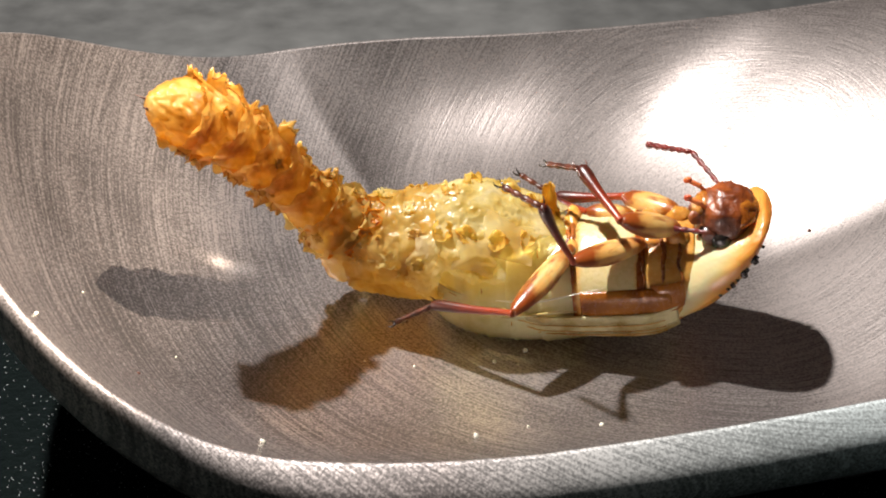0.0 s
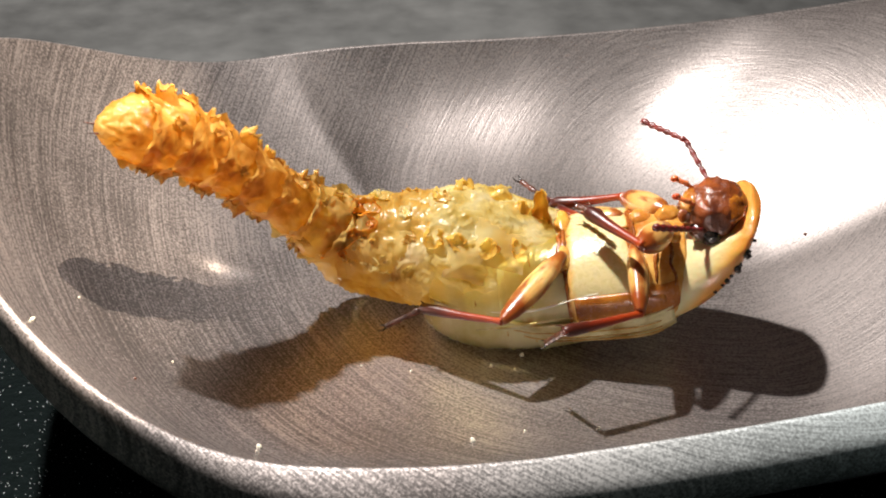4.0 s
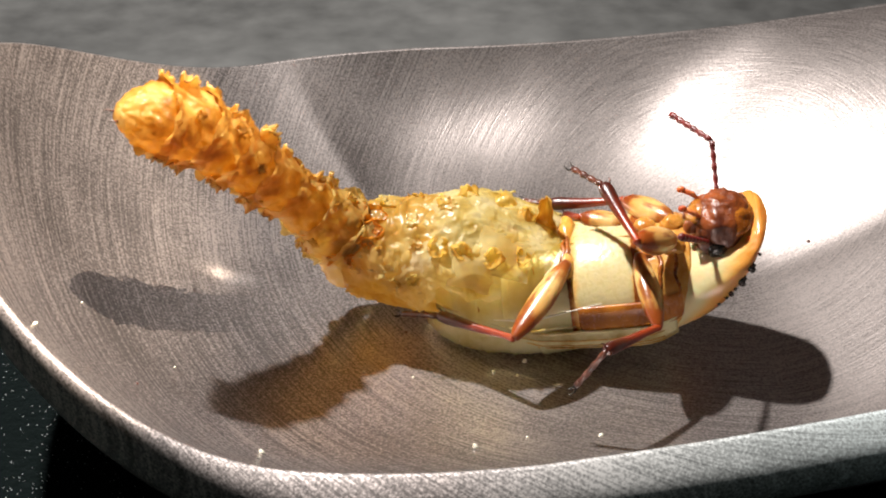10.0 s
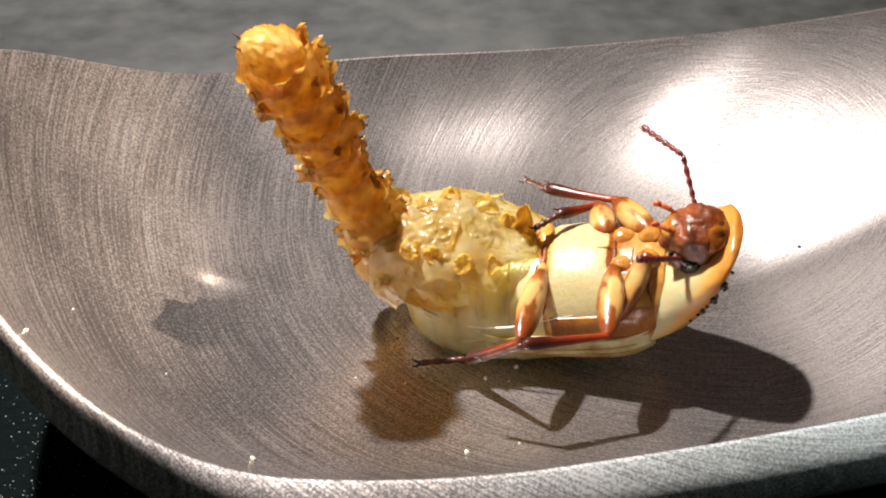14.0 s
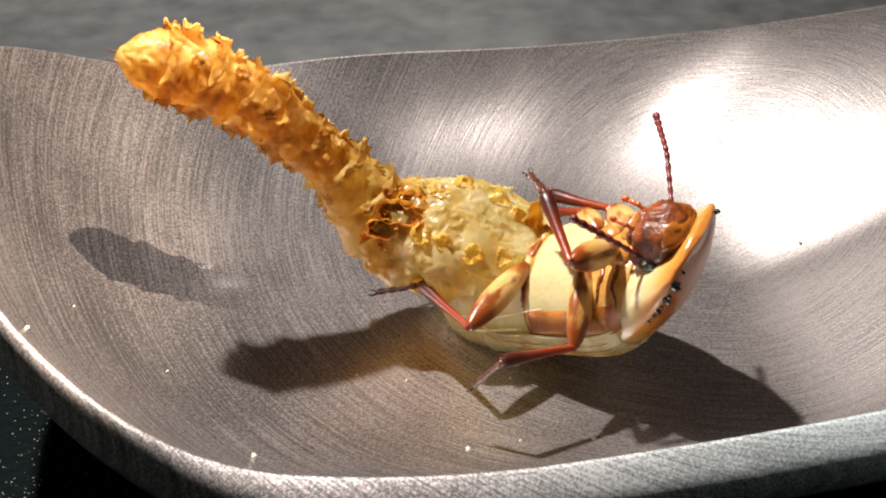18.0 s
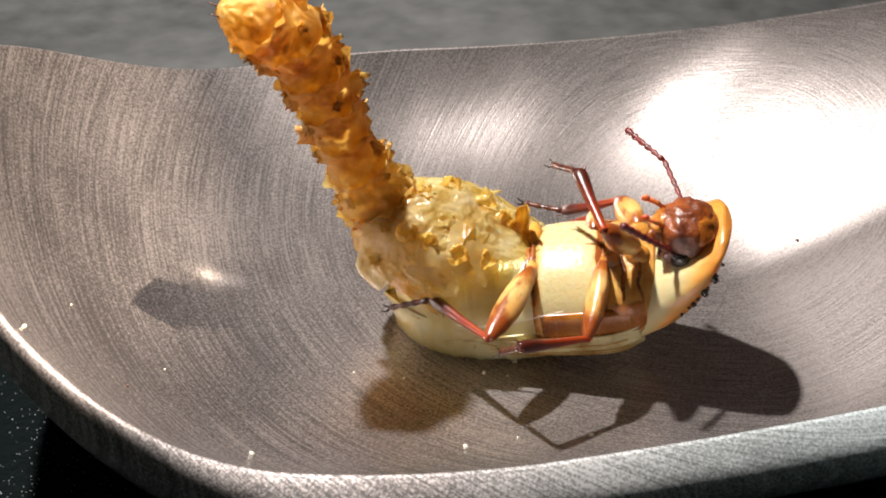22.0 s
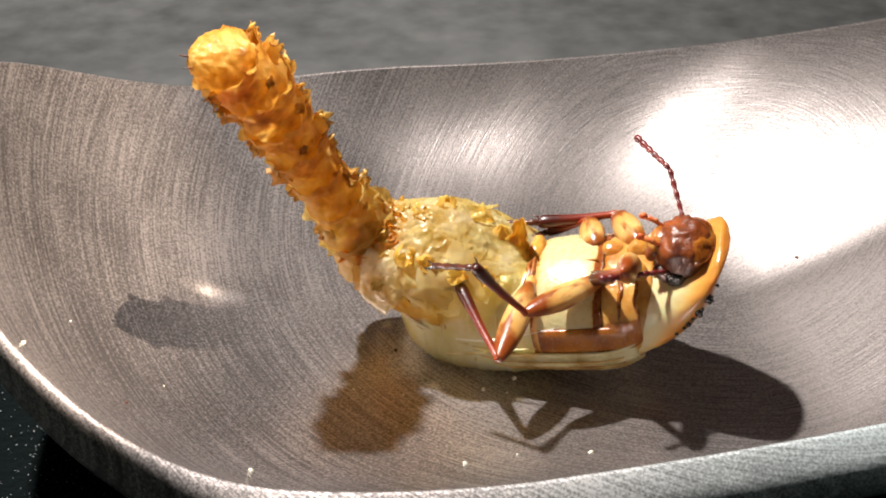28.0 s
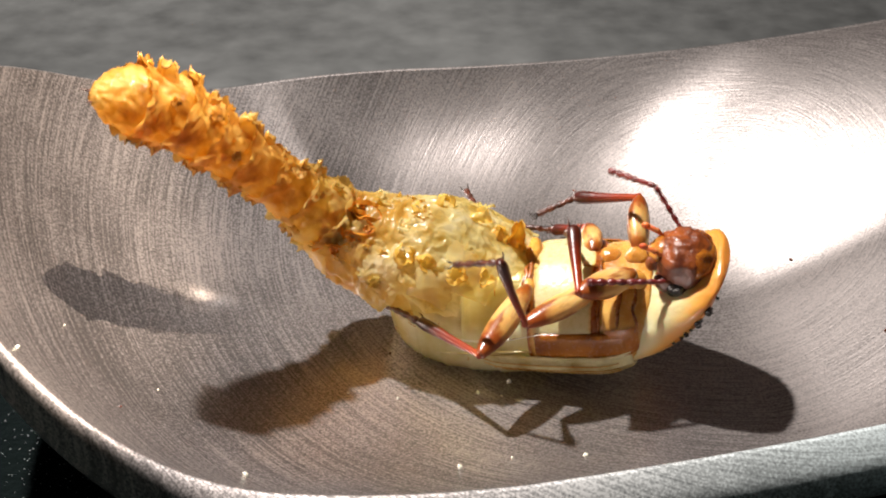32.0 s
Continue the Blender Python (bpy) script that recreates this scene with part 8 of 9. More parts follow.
    walk(limbs["tail4"], [(0, aim(-9.63, -1.12, 7.02, -10.17, -1.48, 8.01)), (0.5, aim(-9.69, -0.9, 6.91, -10.28, -1.21, 7.88)), (1, aim(-9.66, -0.85, 6.78, -10.23, -1.15, 7.72)), (1.5, aim(-9.87, -0.98, 6.91, -10.49, -1.32, 7.86)), (2, aim(-10.3, -1.19, 6.95, -11.01, -1.61, 7.89)), (2.5, aim(-10.4, -1.17, 6.82, -11.14, -1.58, 7.73)), (3, aim(-10.51, -1.06, 6.6, -11.31, -1.44, 7.47)), (3.5, aim(-10.52, -1.17, 6.75, -11.29, -1.57, 7.67)), (5.5, aim(-9.38, -0.94, 7.16, -9.96, -1.3, 8.17)), (6, aim(-10.39, -1.35, 6.76, -11.1, -1.77, 7.71)), (6.5, aim(-10.15, -0.95, 6.8, -10.84, -1.28, 7.76)), (7, aim(-8.75, -0.09, 7.27, -9.28, -0.21, 8.35)), (7.5, aim(-8.62, -0.26, 7.13, -9.16, -0.44, 8.15)), (8, aim(-7.96, -0.23, 7.24, -8.37, -0.38, 8.32)), (8.5, aim(-8.01, -0.17, 7.23, -8.43, -0.3, 8.3)), (9, aim(-8.42, -0.27, 7.17, -8.93, -0.45, 8.2)), (9.5, aim(-8.38, -0.39, 7.27, -8.84, -0.6, 8.33)), (10, aim(-9.96, -0.93, 7.25, -10.62, -1.29, 8.29)), (10.5, aim(-10.35, -1.28, 6.98, -11.02, -1.72, 7.95)), (11, aim(-10.47, -0.92, 7.09, -11.19, -1.29, 8.08)), (11.5, aim(-10.4, -0.38, 6.73, -11.17, -0.6, 7.62)), (12, aim(-10.73, -0.17, 6.39, -11.6, -0.33, 7.18)), (12.5, aim(-10.04, -0.6, 6.8, -10.82, -0.9, 7.67)), (13, aim(-8.73, -0.73, 7.35, -9.19, -0.99, 8.46)), (13.5, aim(-7.28, -0.83, 7.13, -7.44, -1.07, 8.2)), (14, aim(-6.98, -0.36, 7.83, -7.2, -0.53, 9.08)), (14.5, aim(-6.52, 0.14, 8.06, -6.78, 0.01, 9.32)), (16.5, aim(-8.45, -0.01, 7.4, -9.26, -0.18, 8.4)), (17, aim(-9.23, 0.62, 6.91, -10.27, 0.65, 7.68)), (17.5, aim(-9.28, 0.47, 7.04, -10.32, 0.47, 7.81)), (18, aim(-9.51, -0.29, 7.31, -10.48, -0.5, 8.16)), (18.5, aim(-9.46, -0.57, 7.35, -10.39, -0.84, 8.23)), (19, aim(-9.47, -0.73, 7.32, -10.33, -1.05, 8.23)), (19.5, aim(-9.24, 0.21, 7.07, -10.23, 0.21, 7.92)), (20, aim(-7.39, -1.41, 8, -7.61, -1.88, 9.18)), (20.5, aim(-6.01, 0.23, 8.29, -6.17, 0.15, 9.57)), (21, aim(-6.79, -0.87, 7.86, -7.02, -1.23, 9.06)), (21.5, aim(-8.39, -0.64, 7.23, -9.12, -0.91, 8.27)), (22, aim(-7.51, 0.01, 7.78, -7.99, -0.09, 8.98)), (22.5, aim(-7.96, -0.93, 7.37, -8.56, -1.32, 8.46)), (23, aim(-8.41, -0.18, 7.47, -9.16, -0.35, 8.51)), (23.5, aim(-8.31, -0.4, 7.39, -9.01, -0.62, 8.46)), (24, aim(-7.84, -0.61, 7.19, -8.33, -0.88, 8.24)), (24.5, aim(-7.53, 0.21, 7.77, -8.06, 0.11, 8.95)), (25, aim(-8.28, -0.84, 6.89, -8.9, -1.22, 7.82)), (25.5, aim(-8.81, -0.48, 7.31, -9.57, -0.74, 8.32)), (27.5, aim(-9.46, -0.82, 6.91, -10.37, -1.18, 7.75)), (28, aim(-7.96, -0.51, 7.83, -8.4, -0.71, 9.04)), (28.5, aim(-8.01, -0.67, 7.78, -8.39, -0.89, 8.99)), (29, aim(-9.78, -1.43, 6.81, -10.52, -1.84, 7.79)), (29.5, aim(-9.94, -0.44, 6.93, -10.85, -0.62, 7.83)), (30, aim(-8.3, -0.64, 7.73, -8.79, -0.89, 8.9)), (30.5, aim(-7.06, -0.89, 7.73, -7.25, -1.21, 8.93)), (31, aim(-9.76, -0.38, 7.09, -10.63, -0.58, 8.03)), (31.5, aim(-10.02, -1.51, 6.92, -10.66, -1.97, 7.91)), (32, aim(-10.01, -0.83, 6.98, -10.8, -1.16, 7.94))])
    walk(limbs["tail5"], [(0, aim(-10.17, -1.48, 8.01, -10.75, -1.92, 8.96)), (0.5, aim(-10.28, -1.21, 7.88, -10.93, -1.61, 8.77)), (1, aim(-10.23, -1.15, 7.72, -10.84, -1.5, 8.62)), (1.5, aim(-10.49, -1.32, 7.86, -11.15, -1.74, 8.75)), (2, aim(-11.01, -1.61, 7.89, -11.72, -2.09, 8.8)), (2.5, aim(-11.14, -1.58, 7.73, -11.91, -2.05, 8.61)), (3, aim(-11.31, -1.44, 7.47, -12.12, -1.87, 8.3)), (3.5, aim(-11.29, -1.57, 7.67, -12.06, -2.04, 8.53)), (5.5, aim(-9.96, -1.3, 8.17, -10.57, -1.72, 9.14)), (6, aim(-11.1, -1.77, 7.71, -11.8, -2.23, 8.66)), (6.5, aim(-10.84, -1.28, 7.76, -11.53, -1.67, 8.69)), (7, aim(-9.28, -0.21, 8.35, -9.85, -0.37, 9.4)), (7.5, aim(-9.16, -0.44, 8.15, -9.71, -0.67, 9.14)), (8, aim(-8.37, -0.38, 8.32, -8.8, -0.56, 9.38)), (8.5, aim(-8.43, -0.3, 8.3, -8.87, -0.47, 9.35)), (9, aim(-8.93, -0.45, 8.2, -9.44, -0.67, 9.22)), (9.5, aim(-8.84, -0.6, 8.33, -9.31, -0.84, 9.38)), (10, aim(-10.62, -1.29, 8.29, -11.29, -1.69, 9.3)), (10.5, aim(-11.02, -1.72, 7.95, -11.71, -2.21, 8.89)), (11, aim(-11.19, -1.29, 8.08, -11.92, -1.71, 9.04)), (11.5, aim(-11.17, -0.6, 7.62, -11.95, -0.86, 8.5)), (12, aim(-11.6, -0.33, 7.18, -12.48, -0.55, 7.93)), (12.5, aim(-10.82, -0.9, 7.67, -11.64, -1.28, 8.48)), (13, aim(-9.19, -0.99, 8.46, -9.66, -1.3, 9.54)), (13.5, aim(-7.44, -1.07, 8.2, -7.45, -1.28, 9.3)), (14, aim(-7.2, -0.53, 9.08, -7.42, -0.72, 10.32)), (14.5, aim(-6.78, 0.01, 9.32, -7, -0.12, 10.59)), (16.5, aim(-9.26, -0.18, 8.4, -10.08, -0.41, 9.38)), (17, aim(-10.27, 0.65, 7.68, -11.34, 0.61, 8.42)), (17.5, aim(-10.32, 0.47, 7.81, -11.39, 0.41, 8.54)), (18, aim(-10.48, -0.5, 8.16, -11.47, -0.84, 8.91)), (18.5, aim(-10.39, -0.84, 8.23, -11.33, -1.23, 9.03)), (19, aim(-10.33, -1.05, 8.23, -11.21, -1.47, 9.08)), (19.5, aim(-10.23, 0.21, 7.92, -11.21, 0.18, 8.76)), (20, aim(-7.61, -1.88, 9.18, -7.81, -2.39, 10.36)), (20.5, aim(-6.17, 0.15, 9.57, -6.33, 0.03, 10.84)), (21, aim(-7.02, -1.23, 9.06, -7.23, -1.63, 10.25)), (21.5, aim(-9.12, -0.91, 8.27, -9.83, -1.2, 9.31)), (22, aim(-7.99, -0.09, 8.98, -8.53, -0.27, 10.13)), (22.5, aim(-8.56, -1.32, 8.46, -9.14, -1.71, 9.54)), (23, aim(-9.16, -0.35, 8.51, -9.94, -0.56, 9.52)), (23.5, aim(-9.01, -0.62, 8.46, -9.7, -0.87, 9.53)), (24, aim(-8.33, -0.88, 8.24, -8.81, -1.17, 9.29)), (24.5, aim(-8.06, 0.11, 8.95, -8.62, -0.06, 10.09)), (25, aim(-8.9, -1.22, 7.82, -9.51, -1.64, 8.73)), (25.5, aim(-9.57, -0.74, 8.32, -10.31, -1.03, 9.34)), (27.5, aim(-10.37, -1.18, 7.75, -11.27, -1.55, 8.61)), (28, aim(-8.4, -0.71, 9.04, -8.78, -0.92, 10.26)), (28.5, aim(-8.39, -0.89, 8.99, -8.75, -1.13, 10.22)), (29, aim(-10.52, -1.84, 7.79, -11.25, -2.29, 8.76)), (29.5, aim(-10.85, -0.62, 7.83, -11.74, -0.81, 8.77)), (30, aim(-8.79, -0.89, 8.9, -9.28, -1.19, 10.06)), (30.5, aim(-7.25, -1.21, 8.93, -7.37, -1.5, 10.15)), (31, aim(-10.63, -0.58, 8.03, -11.5, -0.8, 8.97)), (31.5, aim(-10.66, -1.97, 7.91, -11.29, -2.5, 8.88)), (32, aim(-10.8, -1.16, 7.94, -11.59, -1.54, 8.89))])
    walk(limbs["tail6"], [(0, aim(-10.75, -1.92, 8.96, -11.41, -2.49, 9.77)), (0.5, aim(-10.93, -1.61, 8.77, -11.64, -2.13, 9.54)), (1, aim(-10.84, -1.5, 8.62, -11.53, -1.97, 9.41)), (1.5, aim(-11.15, -1.74, 8.75, -11.9, -2.32, 9.48)), (2, aim(-11.72, -2.09, 8.8, -12.51, -2.71, 9.55)), (2.5, aim(-11.91, -2.05, 8.61, -12.73, -2.68, 9.31)), (3, aim(-12.12, -1.87, 8.3, -12.98, -2.49, 8.93)), (3.5, aim(-12.06, -2.04, 8.53, -12.9, -2.72, 9.18)), (5.5, aim(-10.57, -1.72, 9.14, -11.27, -2.3, 9.96)), (6, aim(-11.8, -2.23, 8.66, -12.56, -2.86, 9.44)), (6.5, aim(-11.53, -1.67, 8.69, -12.29, -2.21, 9.47)), (7, aim(-9.85, -0.37, 9.4, -10.57, -0.71, 10.31)), (7.5, aim(-9.71, -0.67, 9.14, -10.41, -1.09, 9.98)), (8, aim(-8.8, -0.56, 9.38, -9.35, -0.89, 10.34)), (8.5, aim(-8.87, -0.47, 9.35, -9.43, -0.79, 10.29)), (9, aim(-9.44, -0.67, 9.22, -10.04, -1.01, 10.15)), (9.5, aim(-9.31, -0.84, 9.38, -9.87, -1.2, 10.34)), (10, aim(-11.29, -1.69, 9.3, -12.06, -2.32, 10.11)), (10.5, aim(-11.71, -2.21, 8.89, -12.44, -2.92, 9.65)), (11, aim(-11.92, -1.71, 9.04, -12.72, -2.35, 9.8)), (11.5, aim(-11.95, -0.86, 8.5, -12.81, -1.3, 9.21)), (12, aim(-12.48, -0.55, 7.93, -13.45, -0.97, 8.47)), (12.5, aim(-11.64, -1.28, 8.48, -12.51, -1.85, 9.11)), (13, aim(-9.66, -1.3, 9.54, -10.26, -1.76, 10.49)), (13.5, aim(-7.45, -1.28, 9.3, -7.52, -1.54, 10.38)), (14, aim(-7.42, -0.72, 10.32, -7.74, -1.03, 11.51)), (14.5, aim(-7, -0.12, 10.59, -7.27, -0.35, 11.84)), (16.5, aim(-10.08, -0.41, 9.38, -10.95, -0.84, 10.25)), (17, aim(-11.34, 0.61, 8.42, -12.47, 0.35, 8.99)), (17.5, aim(-11.39, 0.41, 8.54, -12.52, 0.13, 9.12)), (18, aim(-11.47, -0.84, 8.91, -12.46, -1.39, 9.53)), (18.5, aim(-11.33, -1.23, 9.03, -12.27, -1.84, 9.69)), (19, aim(-11.21, -1.47, 9.08, -12.09, -2.08, 9.82)), (19.5, aim(-11.21, 0.18, 8.76, -12.28, -0.08, 9.45)), (20, aim(-7.81, -2.39, 10.36, -8, -3.05, 11.45)), (20.5, aim(-6.33, 0.03, 10.84, -6.48, -0.12, 12.12)), (21, aim(-7.23, -1.63, 10.25, -7.5, -2.17, 11.37)), (21.5, aim(-9.83, -1.2, 9.31, -10.64, -1.7, 10.18)), (22, aim(-8.53, -0.27, 10.13, -9.34, -0.85, 10.96)), (22.5, aim(-9.14, -1.71, 9.54, -9.82, -2.39, 10.41)), (23, aim(-9.94, -0.56, 9.52, -10.86, -1.03, 10.3)), (23.5, aim(-9.7, -0.87, 9.53, -10.51, -1.33, 10.43)), (24, aim(-8.81, -1.17, 9.29, -9.36, -1.6, 10.25)), (24.5, aim(-8.62, -0.06, 10.09, -9.39, -0.54, 11)), (25, aim(-9.51, -1.64, 8.73, -10.17, -2.28, 9.46)), (25.5, aim(-10.31, -1.03, 9.34, -11.18, -1.58, 10.13)), (27.5, aim(-11.27, -1.55, 8.61, -12.2, -2.12, 9.31)), (28, aim(-8.78, -0.92, 10.26, -9.31, -1.32, 11.37)), (28.5, aim(-8.75, -1.13, 10.22, -9.24, -1.58, 11.32)), (29, aim(-11.25, -2.29, 8.76, -12.02, -2.98, 9.54)), (29.5, aim(-11.74, -0.81, 8.77, -12.73, -1.31, 9.43)), (30, aim(-9.28, -1.19, 10.06, -9.88, -1.77, 11.05)), (30.5, aim(-7.37, -1.5, 10.15, -7.62, -1.99, 11.27)), (31, aim(-11.5, -0.8, 8.97, -12.45, -1.28, 9.7)), (31.5, aim(-11.29, -2.5, 8.88, -11.92, -3.26, 9.68)), (32, aim(-11.59, -1.54, 8.89, -12.41, -2.21, 9.63))])
    walk(limbs["tail7"], [(0, aim(-11.41, -2.49, 9.77, -12.08, -3.13, 10.51)), (0.5, aim(-11.64, -2.13, 9.54, -12.36, -2.72, 10.26)), (1, aim(-11.53, -1.97, 9.41, -12.25, -2.54, 10.09)), (1.5, aim(-11.9, -2.32, 9.48, -12.64, -2.99, 10.12)), (2, aim(-12.51, -2.71, 9.55, -13.28, -3.43, 10.22)), (2.5, aim(-12.73, -2.68, 9.31, -13.54, -3.41, 9.92)), (3, aim(-12.98, -2.49, 8.93, -13.84, -3.21, 9.47)), (3.5, aim(-12.9, -2.72, 9.18, -13.72, -3.5, 9.73)), (5.5, aim(-11.27, -2.3, 9.96, -11.99, -2.99, 10.66)), (6, aim(-12.56, -2.86, 9.44, -13.32, -3.62, 10.12)), (6.5, aim(-12.29, -2.21, 9.47, -13.06, -2.88, 10.14)), (7, aim(-10.57, -0.71, 10.31, -11.41, -1.32, 10.93)), (7.5, aim(-10.41, -1.09, 9.98, -11.18, -1.73, 10.57)), (8, aim(-9.35, -0.89, 10.34, -10.07, -1.66, 10.82)), (8.5, aim(-9.43, -0.79, 10.29, -10.16, -1.56, 10.75)), (9, aim(-10.04, -1.01, 10.15, -10.78, -1.76, 10.65)), (9.5, aim(-9.87, -1.2, 10.34, -10.57, -1.96, 10.9)), (10, aim(-12.06, -2.32, 10.11, -12.83, -3.1, 10.78)), (10.5, aim(-12.44, -2.92, 9.65, -13.16, -3.73, 10.3)), (11, aim(-12.72, -2.35, 9.8, -13.51, -3.14, 10.43)), (11.5, aim(-12.81, -1.3, 9.21, -13.68, -1.88, 9.78)), (12, aim(-13.45, -0.97, 8.47, -14.42, -1.5, 8.89)), (12.5, aim(-12.51, -1.85, 9.11, -13.37, -2.53, 9.62)), (13, aim(-10.26, -1.76, 10.49, -10.98, -2.57, 11.07)), (13.5, aim(-7.52, -1.54, 10.38, -7.69, -1.86, 11.43)), (14, aim(-7.74, -1.03, 11.51, -8.28, -1.64, 12.5)), (14.5, aim(-7.27, -0.35, 11.84, -7.66, -0.86, 12.96)), (16.5, aim(-10.95, -0.84, 10.25, -11.81, -1.46, 11)), (17, aim(-12.47, 0.35, 8.99, -13.61, -0.06, 9.46)), (17.5, aim(-12.52, 0.13, 9.12, -13.65, -0.3, 9.59)), (18, aim(-12.46, -1.39, 9.53, -13.43, -2.05, 10.11)), (18.5, aim(-12.27, -1.84, 9.69, -13.18, -2.53, 10.29)), (19, aim(-12.09, -2.08, 9.82, -12.94, -2.77, 10.51)), (19.5, aim(-12.28, -0.08, 9.45, -13.36, -0.5, 10.04)), (20, aim(-8, -3.05, 11.45, -8.15, -3.86, 12.45)), (20.5, aim(-6.48, -0.12, 12.12, -6.63, -0.3, 13.39)), (21, aim(-7.5, -2.17, 11.37, -7.8, -2.82, 12.42)), (21.5, aim(-10.64, -1.7, 10.18, -11.47, -2.48, 10.79)), (22, aim(-9.34, -0.85, 10.96, -10.16, -1.62, 11.61)), (22.5, aim(-9.82, -2.39, 10.41, -10.44, -3.38, 10.97)), (23, aim(-10.86, -1.03, 10.3, -11.81, -1.75, 10.82)), (23.5, aim(-10.51, -1.33, 10.43, -11.36, -2.1, 11.04)), (24, aim(-9.36, -1.6, 10.25, -10.01, -2.33, 10.94)), (24.5, aim(-9.39, -0.54, 11, -10.21, -1.26, 11.69)), (25, aim(-10.17, -2.28, 9.46, -10.81, -3.09, 10.02)), (25.5, aim(-11.18, -1.58, 10.13, -12.03, -2.41, 10.65)), (27.5, aim(-12.2, -2.12, 9.31, -13.11, -2.84, 9.88)), (28, aim(-9.31, -1.32, 11.37, -9.93, -2.24, 12.04)), (28.5, aim(-9.24, -1.58, 11.32, -9.8, -2.55, 11.96)), (29, aim(-12.02, -2.98, 9.54, -12.75, -3.8, 10.22)), (29.5, aim(-12.73, -1.31, 9.43, -13.69, -2.05, 9.91)), (30, aim(-9.88, -1.77, 11.05, -10.46, -2.71, 11.72)), (30.5, aim(-7.62, -1.99, 11.27, -7.96, -2.85, 12.12)), (31, aim(-12.45, -1.28, 9.7, -13.38, -2, 10.24)), (31.5, aim(-11.92, -3.26, 9.68, -12.5, -4.15, 10.39)), (32, aim(-12.41, -2.21, 9.63, -13.18, -3.02, 10.28))])
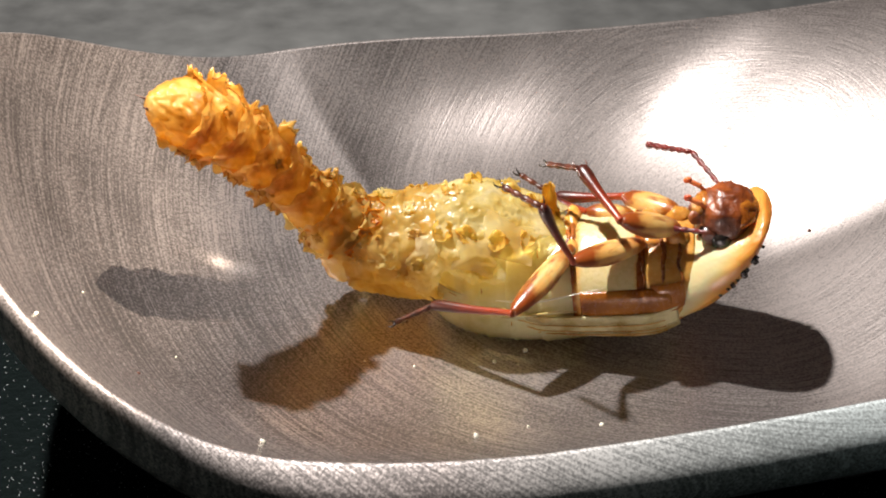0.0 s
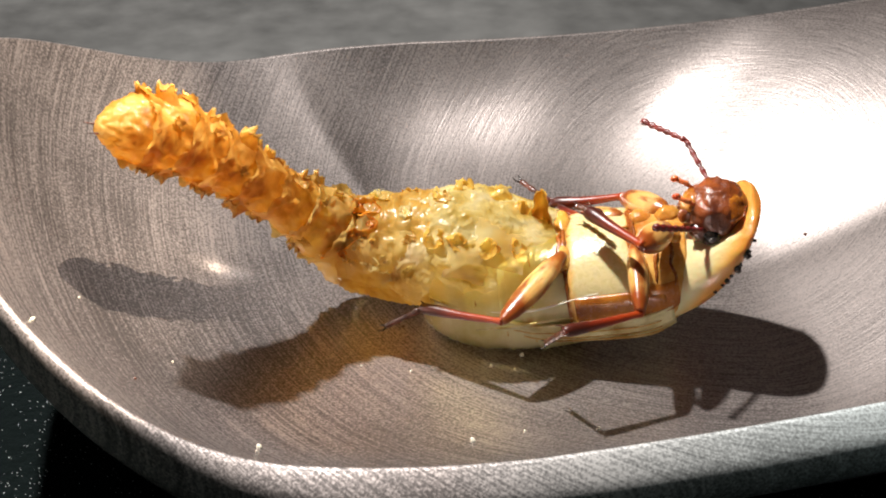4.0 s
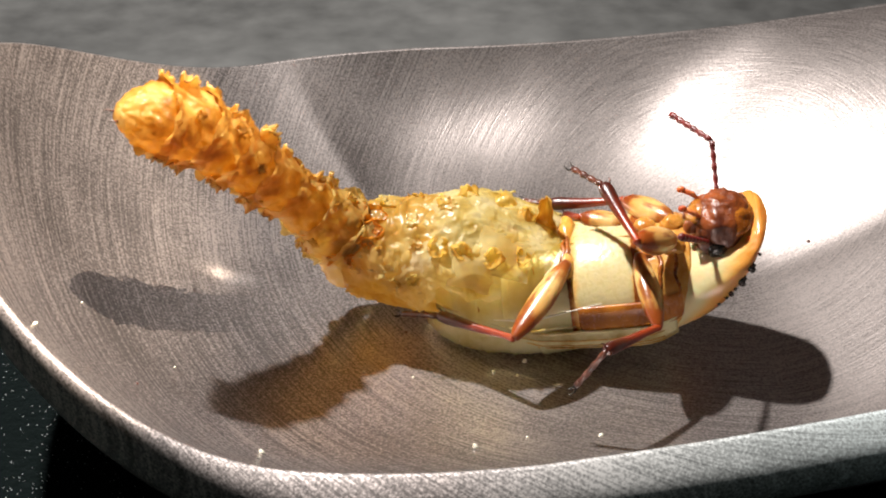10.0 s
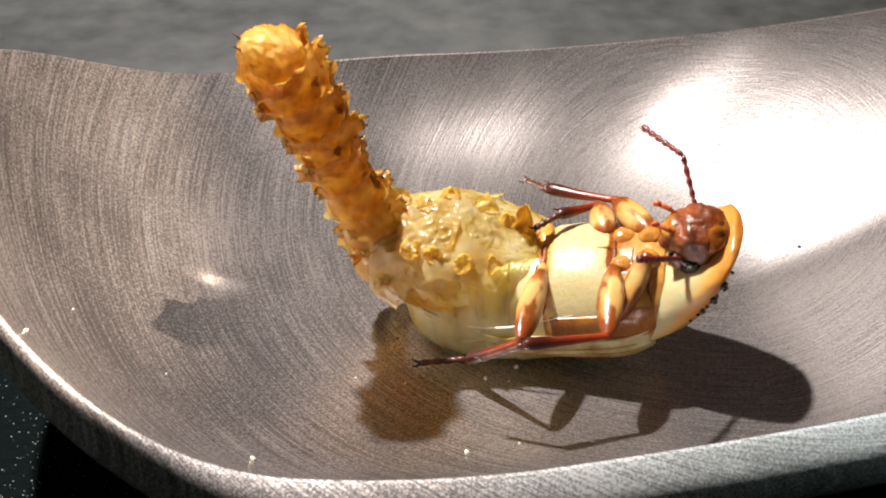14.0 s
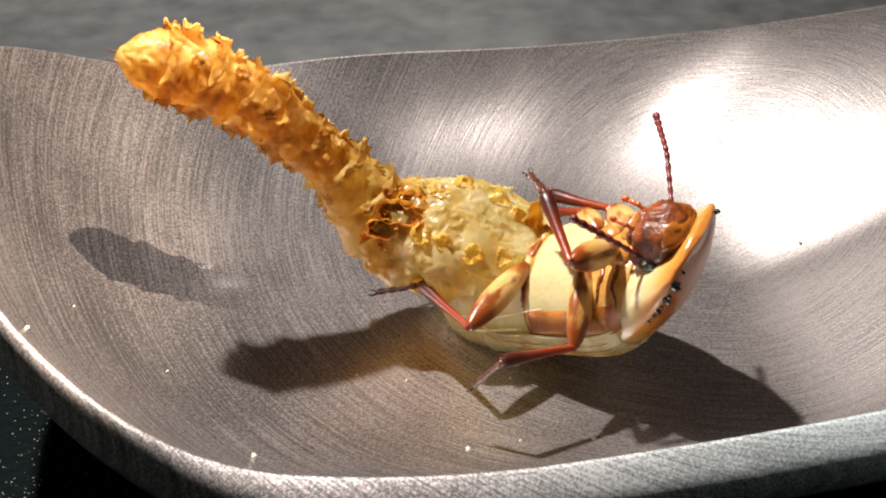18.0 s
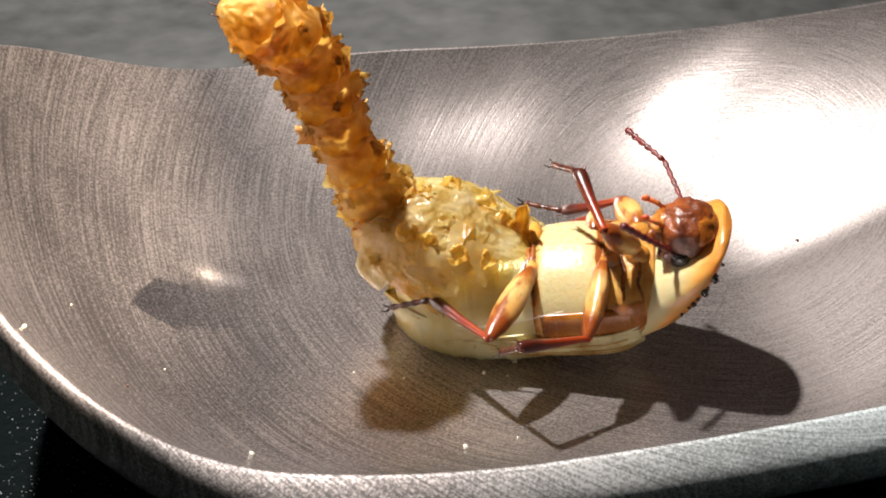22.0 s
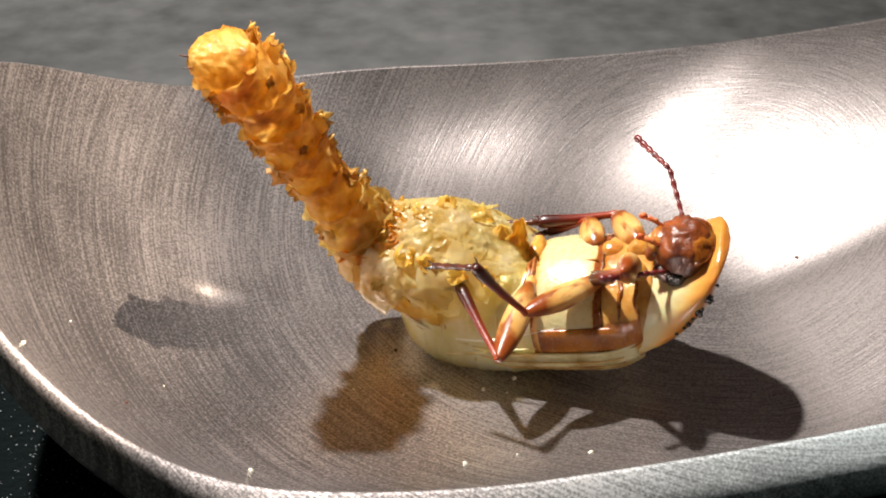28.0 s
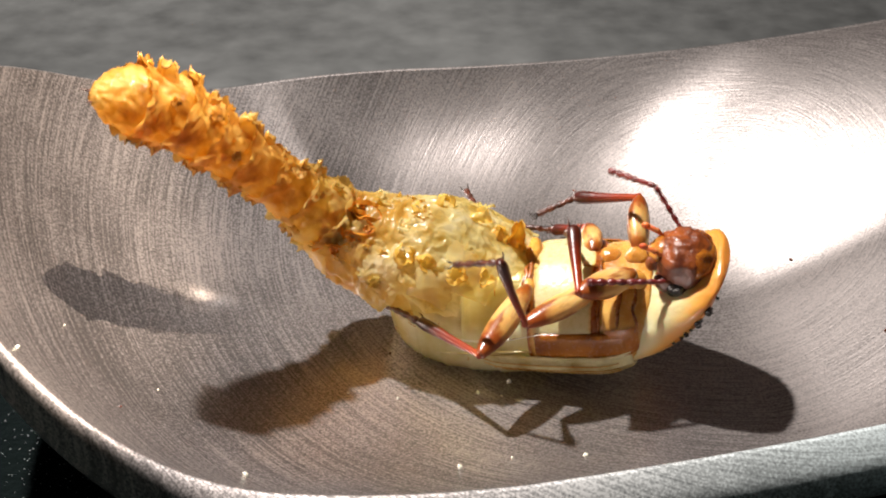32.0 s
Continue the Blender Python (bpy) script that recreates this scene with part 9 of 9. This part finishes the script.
    walk(limbs["tail_root"], [(0, aim(-7.38, -0.02, 2.98, -4.2, 0, 3.1)), (0.5, aim(-7.28, 0.01, 2.99, -4.2, 0, 3.1)), (1, aim(-7.28, 0.01, 2.97, -4.2, 0, 3.1)), (1.5, aim(-7.37, 0.01, 3, -4.2, 0, 3.1)), (2, aim(-7.47, 0.01, 3.02, -4.2, 0, 3.1)), (2.5, aim(-7.35, 0.04, 3.05, -4.2, 0, 3.1)), (3, aim(-7.25, 0.07, 3.05, -4.2, 0, 3.1)), (3.5, aim(-7.32, 0.09, 3.1, -4.2, 0, 3.1)), (5.5, aim(-6.94, 0.09, 3.06, -4.2, 0, 3.1)), (6, aim(-7.25, 0.09, 3.08, -4.2, 0, 3.1)), (6.5, aim(-7.18, 0.12, 3.09, -4.2, 0, 3.1)), (7, aim(-6.44, 0.12, 3.04, -4.2, 0, 3.1)), (7.5, aim(-6.38, 0.13, 3.05, -4.2, 0, 3.1)), (8, aim(-6.04, 0.13, 3.03, -4.2, 0, 3.1)), (8.5, aim(-6.1, 0.13, 3.03, -4.2, 0, 3.1)), (9, aim(-6.33, 0.11, 3.03, -4.2, 0, 3.1)), (9.5, aim(-6.43, 0.11, 3.04, -4.2, 0, 3.1)), (10, aim(-7.18, 0.09, 3.07, -4.2, 0, 3.1)), (10.5, aim(-7.44, 0.09, 3.09, -4.2, 0, 3.1)), (11, aim(-7.43, 0.13, 3.12, -4.2, 0, 3.1)), (11.5, aim(-7.25, 0.2, 3.17, -4.2, 0, 3.1)), (12, aim(-7.26, 0.21, 3.2, -4.2, 0, 3.1)), (12.5, aim(-6.94, 0.19, 3.17, -4.2, 0, 3.1)), (13, aim(-6.44, 0.19, 3.13, -4.2, 0, 3.1)), (13.5, aim(-5.84, 0.17, 3.06, -4.2, 0, 3.1)), (14, aim(-5.55, 0.14, 2.97, -4.2, 0, 3.1)), (14.5, aim(-5.4, 0.17, 3.01, -4.2, 0, 3.1)), (16.5, aim(-5.4, -0.02, 3.22, -4.2, 0, 3.1)), (17, aim(-5.49, -0.21, 3.46, -4.2, 0, 3.1)), (17.5, aim(-5.55, -0.3, 3.55, -4.2, 0, 3.1)), (18, aim(-5.97, -0.33, 3.57, -4.2, 0, 3.1)), (18.5, aim(-6.07, -0.33, 3.47, -4.2, 0, 3.1)), (19, aim(-6.18, -0.26, 3.39, -4.2, 0, 3.1)), (19.5, aim(-5.55, -0.37, 3.51, -4.2, 0, 3.1)), (20, aim(-6.21, -0.11, 3.14, -4.2, 0, 3.1)), (20.5, aim(-5.35, 0.03, 3.17, -4.2, 0, 3.1)), (21, aim(-5.63, 0.22, 3.02, -4.2, 0, 3.1)), (21.5, aim(-5.32, 0.08, 3.14, -4.2, 0, 3.1)), (22, aim(-5.22, 0.24, 3.16, -4.2, 0, 3.1)), (22.5, aim(-5.32, 0.21, 3.08, -4.2, 0, 3.1)), (23, aim(-5.4, 0.05, 3.27, -4.2, 0, 3.1)), (23.5, aim(-5.39, 0.14, 3.15, -4.2, 0, 3.1)), (24, aim(-5.61, 0.21, 3.06, -4.2, 0, 3.1)), (24.5, aim(-5.29, 0.31, 3.13, -4.2, 0, 3.1)), (25, aim(-5.75, 0.21, 3.08, -4.2, 0, 3.1)), (25.5, aim(-5.77, 0.11, 3.16, -4.2, 0, 3.1)), (27.5, aim(-5.82, 0.02, 3.35, -4.2, 0, 3.1)), (28, aim(-5.82, 0.11, 3.17, -4.2, 0, 3.1)), (28.5, aim(-5.92, 0.12, 3.12, -4.2, 0, 3.1)), (29, aim(-6.4, 0.05, 3.19, -4.2, 0, 3.1)), (29.5, aim(-6.16, -0.02, 3.39, -4.2, 0, 3.1)), (30, aim(-5.96, 0.16, 3.18, -4.2, 0, 3.1)), (30.5, aim(-5.85, 0.13, 2.98, -4.2, 0, 3.1)), (31, aim(-6.25, -0.05, 3.31, -4.2, 0, 3.1)), (31.5, aim(-7.07, 0.13, 3.11, -4.2, 0, 3.1)), (32, aim(-6.61, 0.14, 3.21, -4.2, 0, 3.1))])


motions()
